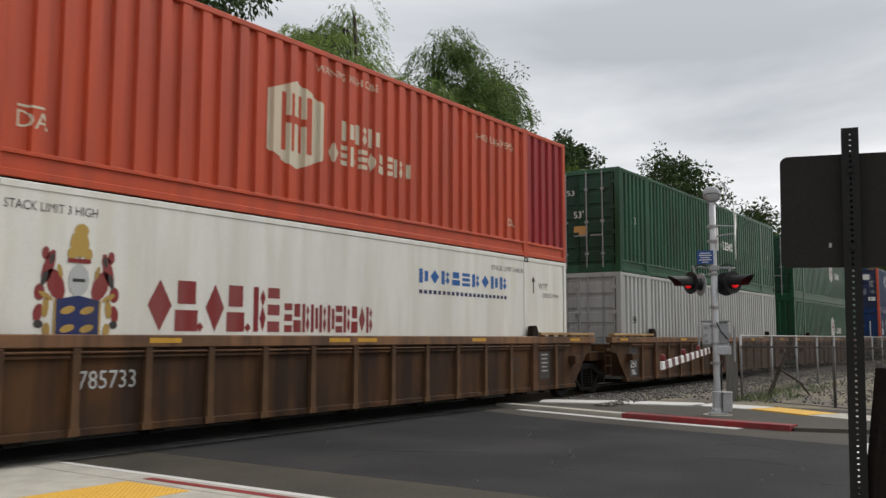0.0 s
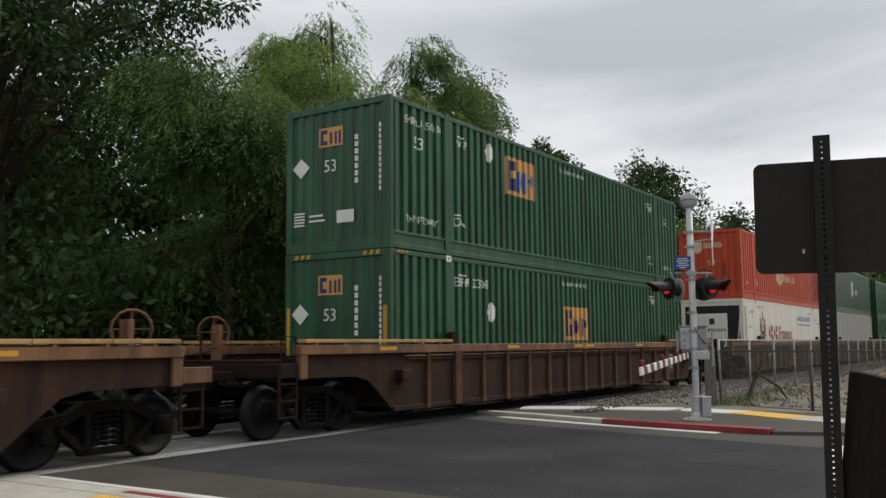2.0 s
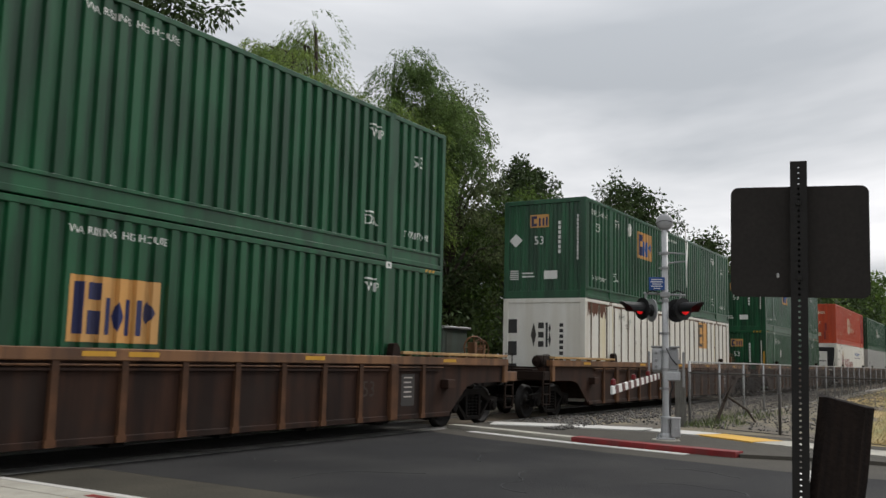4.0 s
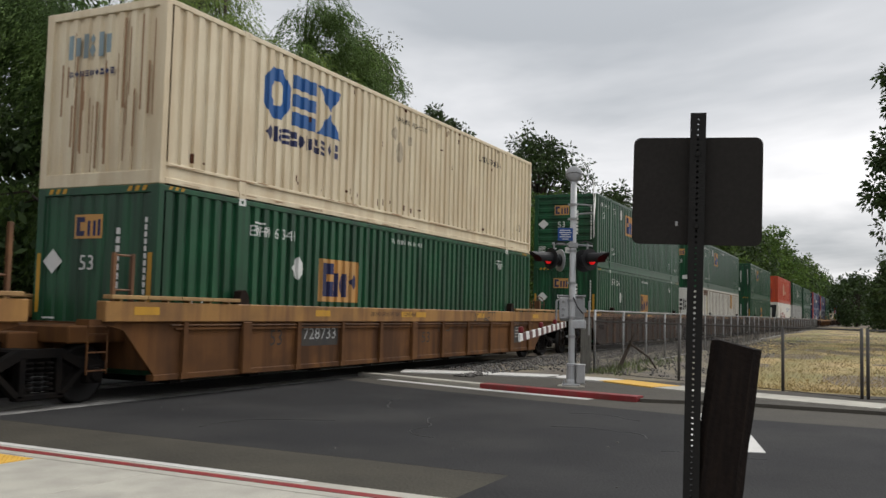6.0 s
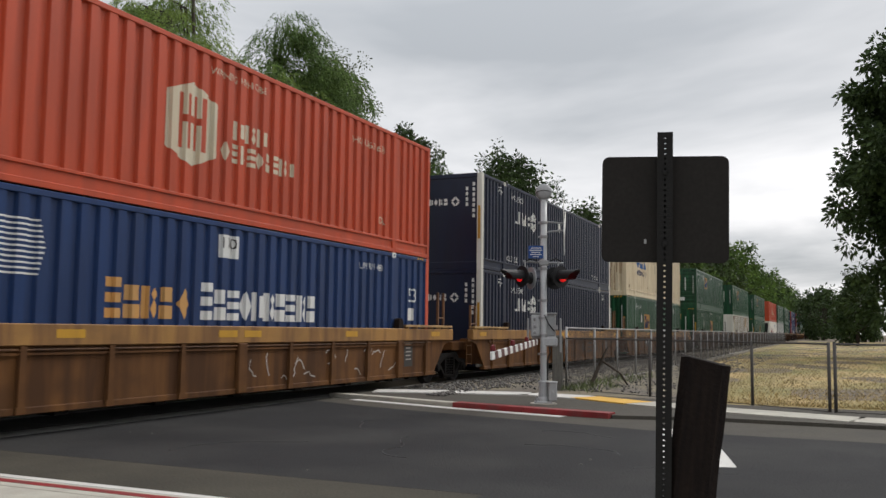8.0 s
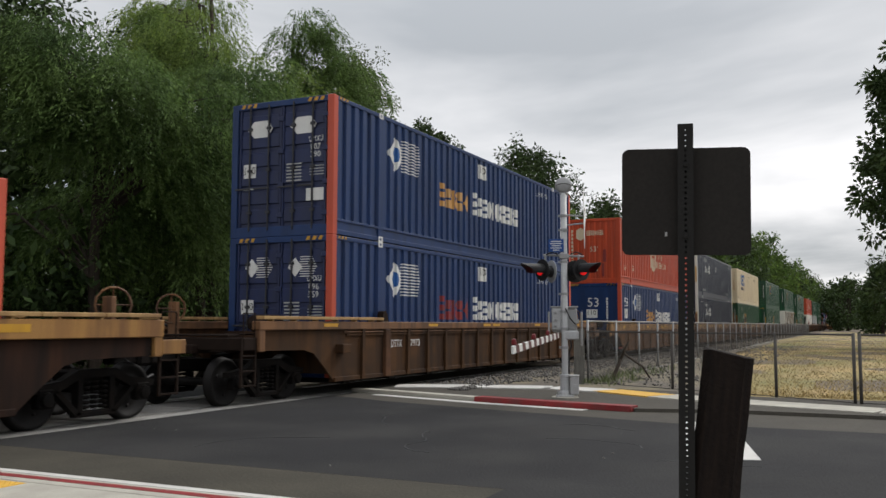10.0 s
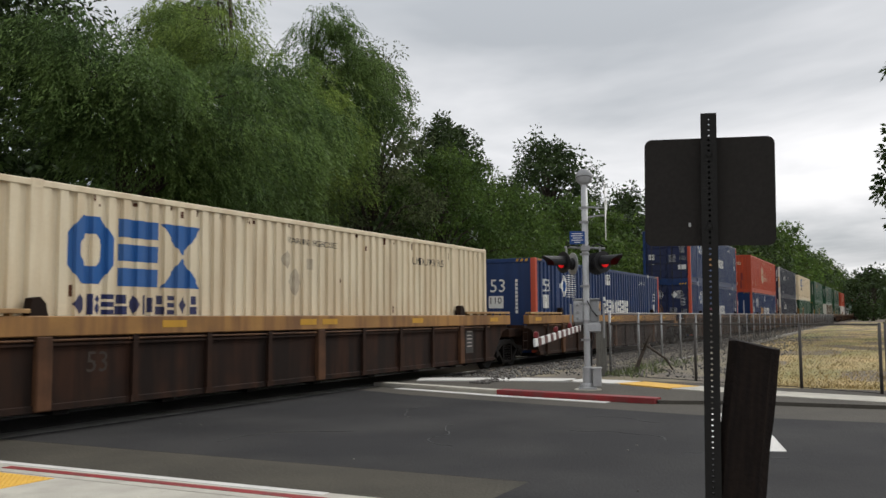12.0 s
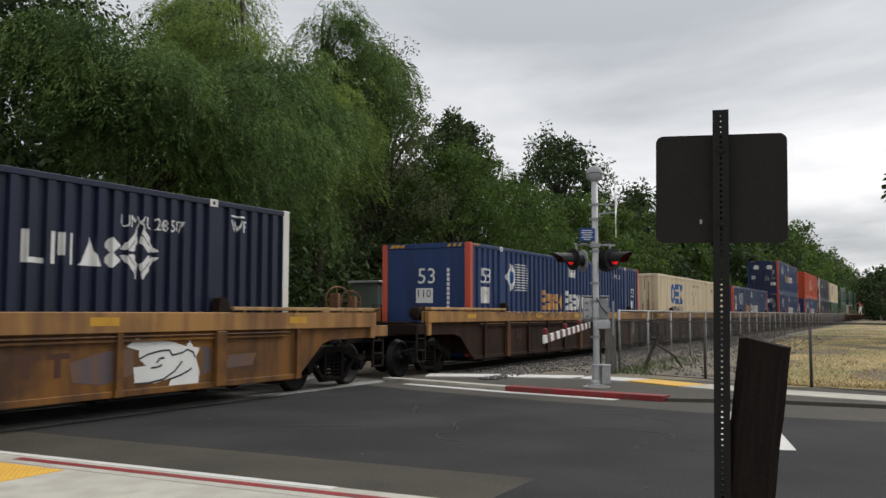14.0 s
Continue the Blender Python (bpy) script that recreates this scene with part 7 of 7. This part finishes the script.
def coupler_end(c, rot, plate, chord, zc1):
    """The platform beyond a well, local x outwards: sills, steps, rails, hand brake, coupler and truck."""
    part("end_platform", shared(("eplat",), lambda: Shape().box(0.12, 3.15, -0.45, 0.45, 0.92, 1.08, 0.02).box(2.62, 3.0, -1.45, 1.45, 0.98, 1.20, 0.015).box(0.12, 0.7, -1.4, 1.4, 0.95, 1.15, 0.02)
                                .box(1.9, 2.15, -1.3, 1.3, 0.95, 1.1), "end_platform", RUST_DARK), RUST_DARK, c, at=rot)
    part("step_board", shared(("sboard", 1), lambda: Shape().box(2.64, 3.16, -1.47, -1.40, 0.98, 1.2, 0.01), "step_board", chord), chord, c, at=rot)
    for sg in (-1, 1):
        part("corner_bracket", shared(("cbr", zc1, sg), lambda: Shape().box(2.45, 2.62, min(1.38 * sg, 1.5 * sg), max(1.38 * sg, 1.5 * sg), 0.95, zc1 - 0.02, 0.015), "corner_bracket", chord), chord, c, at=rot)
    part("running_board", shared(("rb",), lambda: Shape().box(2.66, 2.98, -1.1, 1.1, 1.22, 1.255, 0.005).box(0.9, 2.6, -0.25, 0.25, 1.22, 1.25, 0.005), "running_board", RUST_DARK), RUST_DARK, c, at=rot)
    part("coupler", shared(("coup",), lambda: Shape().box(3.0, 3.55, -0.12, 0.12, 0.78, 0.98, 0.03).box(3.5, 3.785, -0.2, 0.14, 0.74, 1.0, 0.05), "coupler", IRON), IRON, c, at=rot)

    def steps(sg):
        y = sg * 1.42
        s = Shape()
        for x in (2.64, 3.02):
            s.box(x - 0.02, x + 0.02, y - 0.02, y + 0.02, 0.36, 1.2)
        for z in (0.37, 0.62, 0.88):
            s.box(2.64, 3.02, y - 0.03, y + 0.03, z, z + 0.025)
        s.tube([(2.66, y, 1.2), (2.66, y, 1.62), (2.98, y, 1.62), (2.98, y, 1.2)], 0.014, 5)
        return s

    for sg in (-1, 1):
        part("steps", shared(("steps", sg), lambda: steps(sg), "steps", RUST_DARK), RUST_DARK, c, "brown steel steps with a grab rail", at=rot)
    part("brake_hose", shared("hose", lambda: Shape().tube([(2.9, -0.35, 0.95), (3.2, -0.36, 0.75), (3.5, -0.33, 0.55), (3.7, -0.3, 0.6)], 0.025, 6).tube([(1.7, -1.15, 1.3), (2.0, -1.2, 1.42), (2.3, -1.25, 1.33)], 0.03, 6), "brake_hose", BLACK_METAL), BLACK_METAL, c, at=rot)
    part("air_tank", shared("tank", lambda: Shape().lathe([(0, 0.7), (0.14, 0.74), (0.17, 0.82), (0.17, 1.5), (0.14, 1.58), (0, 1.62)], (0, 0.55, 1.45), "x", 14), "air_tank", RUST_DARK), RUST_DARK, c, "rusty brown air tank", smooth=True, at=rot)
    if rot.to_euler().z < 1:
        # hand-brake wheel and cabinet on the front end
        ring = Shape().tube([(0, 0.27 * math.cos(a * 0.4488), 0.27 * math.sin(a * 0.4488)) for a in range(15)], 0.02, 5, cap=False)
        for k in range(4):
            ring.tube([(0.03, 0, 0), (0, 0.27 * math.cos(1.57 * k), 0.27 * math.sin(1.57 * k))], 0.012, 4)
        part("brake_wheel", ring, CHORD_RUST, c, "rusty hand-brake wheel", at=rot @ pose(2.35, -0.75, 1.72, 0, 0, 60))
        part("brake_stand", shared("bstand", lambda: Shape().box(2.22, 2.32, -0.85, -0.65, 1.2, 1.85, 0.01), "brake_stand", CHORD_RUST), CHORD_RUST, c, at=rot)
    else:
        part("stanchion", shared("stanch", lambda: Shape().box(1.3, 1.38, -1.2, -1.12, 1.2, 2.0, 0.008).box(1.75, 1.83, -1.2, -1.12, 1.2, 1.95, 0.008), "stanchion", CHORD_RUST), CHORD_RUST, c, at=rot)
    truck_x = rot @ Vector((1.78, 0, 0))
    truck(c, truck_x.x, 1.78)


def scrawl(c, x0, x1, z0, z1, material, n, seed, y=-1.44):
    """Loose chalky strokes, no words."""
    r = random.Random(seed)
    polys = []
    for i in range(n):
        x, z = x0 + (x1 - x0) * (i + 0.2) / n, r.uniform(z0, z1)
        a = r.uniform(0, 3.14)
        for k in range(5):
            nx, nz = x + 0.09 * math.cos(a), z + 0.09 * math.sin(a)
            nz = min(max(nz, z0), z1)
            w = 0.012
            polys.append([(x - w * math.sin(a), z + w * math.cos(a)), (x + w * math.sin(a), z - w * math.cos(a)), (nx + w * math.sin(a), nz - w * math.cos(a)), (nx - w * math.sin(a), nz + w * math.cos(a))])
            x, z, a = nx, nz, a + r.uniform(-1.2, 1.2)
    decal_car(c, polys, material, "scrawled paint strokes", 0.004, "scrawl", y)


def painted_panel(c):
    """White sprayed patch with dark curved strokes and hazy violet overspray on the car's side."""
    for haze in ([(11.35, 0.80), (11.9, 0.92), (12.42, 0.95), (12.44, 0.60), (11.9, 0.48), (11.4, 0.55)], [(13.8, 0.95), (14.0, 0.9), (14.0, 0.55), (13.82, 0.5)], [(14.35, 0.58), (15.0, 0.60), (15.1, 0.80), (14.4, 0.78)]):
        decal_car(c, [haze], HAZE, "hazy violet overspray", 0.002, "overspray")
    decal_car(c, [[(12.46, 1.09), (13.17, 1.03), (13.46, 0.95), (13.53, 1.045), (13.61, 0.94), (13.75, 0.92), (13.67, 0.78), (13.75, 0.56), (13.73, 0.37), (13.11, 0.37), (13.14, 0.50), (12.85, 0.445), (12.46, 0.47),
                   (12.43, 0.69), (12.67, 0.70), (12.53, 0.80), (12.53, 0.92), (12.30, 0.98)]], SIGN_WHITE, "white sprayed patch", 0.004, "sprayed_patch")

    def stroke(pts, w=0.014):
        polys = []
        for (xa, za), (xb, zb) in zip(pts[:-1], pts[1:]):
            d = math.hypot(xb - xa, zb - za)
            nx, nz = -(zb - za) / d * w, (xb - xa) / d * w
            polys.append([(xa + nx, za + nz), (xa - nx, za - nz), (xb - nx, zb - nz), (xb + nx, zb + nz)])
        return polys

    for line in ([(12.53, 0.80), (12.69, 0.86), (12.95, 0.905), (13.12, 0.905), (13.17, 0.83), (13.38, 0.86), (13.48, 0.905), (13.61, 0.86), (13.65, 0.77)], [(13.38, 0.735), (13.22, 0.59), (13.0, 0.49), (12.7, 0.455), (12.48, 0.46)],
                 [(13.14, 0.485), (13.35, 0.53), (13.54, 0.595), (13.58, 0.63)], [(13.15, 0.50), (13.09, 0.40), (13.13, 0.36), (13.3, 0.38)], [(12.86, 0.73), (12.93, 0.795), (13.02, 0.80)], [(12.75, 0.665), (12.88, 0.67), (12.98, 0.70)]):
        decal_car(c, stroke(line), LOGO_BLACK, lift=0.007, name="dark_stroke")
    for x_ in (10.1, 10.55, 11.0):
        decal_car(c, [rect(x_ + 0.12, x_ + 0.22, 0.62, 0.86), rect(x_, x_ + 0.36, 0.86, 0.93)], DULL_BLOCK, "faded dull red block mark")


DULL_BLOCK = paint("faded dull red block paint", (0.070, 0.022, 0.012), rough=0.7)
HAZE = paint("violet overspray", (0.105, 0.080, 0.082), rough=0.8, grime_amount=0.8, grime=(0.15, 0.075, 0.03))


def build_train():
    thin, tall, mid_z = (1.33, 1.49), (1.17, 1.46), (1.24, 1.50)
    brown = ("weathered brown double-stack well car with upright ribs", CAR_BROWN, CHORD_RUST)
    tan = ("weathered tan brown well car with close upright ribs", CAR_TAN, CHORD_RUST)
    ochre = ("yellow-ochre articulated well car with a tall yellow top chord", CAR_OCHRE, CAR_YELLOW)
    sooty = ("sooty dark brown articulated well car with a yellow top chord", CAR_DARK, CAR_YELLOW)
    three = "units of an articulated car set"
    # cars ahead, already far along the track
    x = 42.2
    box_plain_green(x, 0, "HGIU 505160", "ribs"), box_plain_green(x, 1, "HGIU 505127", "doors")
    well_car(*tan, x, "joint", "coupler", 1.0, thin, three)
    x = 65.9
    box_blue(x, 0), box_blue(x, 1, "doors")
    well_car(*brown, x, "coupler", "coupler", 1.0, thin)
    x = 89.6
    box_navy(x, 0, "UMXU 236214"), box_blue(x, 1)
    well_car(*ochre, x, "coupler", "joint", 1.5, tall, three)
    for i, (a, b) in enumerate((("green", "green"), ("cream", "green"), ("green", "blue"), ("blue", "blue"), ("green", "green"))):
        x = 109.3 + 23.7 * i
        for lv, k in ((0, a), (1, b)):
            {"green": lambda: box_square(x, lv, "EMHU 263%03d" % (17 * i + lv)), "cream": lambda: box_cream(x, lv), "blue": lambda: box_blue(x, lv)}[k]()
        well_car(*(ochre if i == 0 else brown), x, "joint" if i == 0 else "coupler", "coupler", 1.0 if i else 1.5, thin if i else tall)
    # the cars that pass
    x = 22.74
    box_grey(x, 0), box_plain_green(x, 1)
    well_car(*tan, x, "joint", "joint", 1.0, thin, three, rib_mat=RIB_TAN, marks=lambda c: (decal_car(c, [rect(0.15, 0.75, 0.42, 1.24)], LOGO_BLACK, "black data plate"), decal_car(c, words("25T", 0.22, 0.66, 0.22, 0.42) + [rect(0.28, 0.28 + 0.3 - 0.05 * (i % 3), 0.48 + 0.05 * i, 0.505 + 0.05 * i) for i in range(3)], SIGN_WHITE, lift=0.006)))
    x = 3.30
    box_reefer(x, 0), box_hex("HGIU 637990", x, 1)
    well_car(*tan, x, "coupler", "joint", 1.0, thin, three, number="785733", rib_mat=RIB_TAN)
    x = -20.95
    box_square(x, 0, "EMHU 263008", x0=7.32), box_square(x, 1, "EMHU 650000")
    well_car(*brown, x, "coupler", "coupler", 1.0, thin, rib_mat=RIB_RUST)
    x = -44.65
    box_posted(x, 0), box_square(x, 1, "EMHU 640347")
    well_car(*brown, x, "coupler", "coupler", 1.0, thin, rib_mat=RIB_RUST)
    x = -68.5
    box_square(x, 0, "EMHU 262000", x0=7.32), box_square(x, 1, "EMHU 641702", rear="level")
    well_car(*brown, x, "coupler", "coupler", 1.0, thin, rib_mat=RIB_RUST)
    x = -92.1
    box_square(x, 0, "EMHU 653441"), box_cream(x, 1)
    well_car(*ochre, x, "joint", "coupler", 1.5, tall, three, number="728733", marks=lambda c: (scrawl(c, 9.5, 13.2, 0.95, 1.05, LOGO_BLACK, 6, 5), scrawl(c, 11.3, 13.0, 1.2, 1.42, LOGO_BLACK, 9, 2, -1.511), decal_car(c, words("LBS MAX GROSS WT FOR", 6.05, 1.29, 0.085, 1.25) + words("CONTAINER", 7.5, 1.29, 0.085, 0.62), FADED, "small faded stencilled words", 0.004, "stencil", -1.511), decal_car(c, words("53", 8.55, 0.68, 0.25, 0.42), FADED, lift=0.003)))
    x = -111.75
    box_navy(x, 0, "UMXU 236908"), box_navy(x, 1, "UMXU 256024")
    well_car(*ochre, x, "joint", "joint", 1.5, tall, three, marks=lambda c: (decal_car(c, bars(10.6, 13.6, 0.6, 1.0, 3, 5, 0.3), FADED, "dark faded block marks")))
    x = -131.6
    box_blue(x, 0), box_hex("HGIU 631678", x, 1)
    well_car(*ochre, x, "coupler", "joint", 1.5, tall, three, marks=lambda c: (scrawl(c, 8.5, 14.0, 0.45, 1.0, CHALK, 14, 8)))
    x = -155.15
    box_blue(x, 0, "doors", "UMXU 896559", ROAD_RED), box_blue(x, 1, "doors", "UMXU 807390")
    well_car(*tan, x, "coupler", "coupler", 1.0, thin, number="", marks=lambda c: decal_car(c, words("DTTX", 2.25, 0.93, 0.16, 0.5) + words("57973", 3.05, 0.93, 0.16, 0.6), SIGN_WHITE))
    x = -178.9
    box_blue(x, 0, "plain", "UMXU 194833")
    well_car(*sooty, x, "joint", "coupler", 1.5, mid_z, three)
    x = -198.75
    box_cream(x, 0)
    well_car(*sooty, x, "joint", "joint", 1.5, mid_z, three)
    x = -218.3
    box_blue(x, 0, "plain", "UMXU 193210")
    well_car(*sooty, x, "coupler", "joint", 1.5, mid_z, three, marks=lambda c: scrawl(c, 1.2, 6.6, 1.27, 1.48, LOGO_BLACK, 34, 12, -1.511))
    x = -241.95
    box_navy(x, 0, "UMXU 268587", x0=10.74)
    well_car("orange-yellow single well car with smooth painted sides", CAR_ORANGE, CAR_YELLOW, x, "coupler", "coupler", 2.03, tall, marks=painted_panel)


def motions():
    """Everything on the rails rolls along at one steady speed; the wheels turn with it."""
    for ob, x, y, z in MOVING:
        walk(ob, [(t, pose(x + V * t, y, z)) for t in (0.0, 3.5, 7.0, 10.5, 14.0)])
    near = {c for c, x, _, _ in MOVING if c.name.startswith("well_car") and x < 40}
    step = math.degrees(V / 30 / 0.42)
    for w, c, o, a0 in WHEELS:
        if c in near:
            walk(w, [(i / 30, pose(o, 0, 0.42, 0, a0 + step * i, 0)) for i in range(421)])


build_ground()
build_track()
build_field()
build_fences()
build_mast()
build_sign()
build_cabinet()
build_trees()
build_train()
motions()
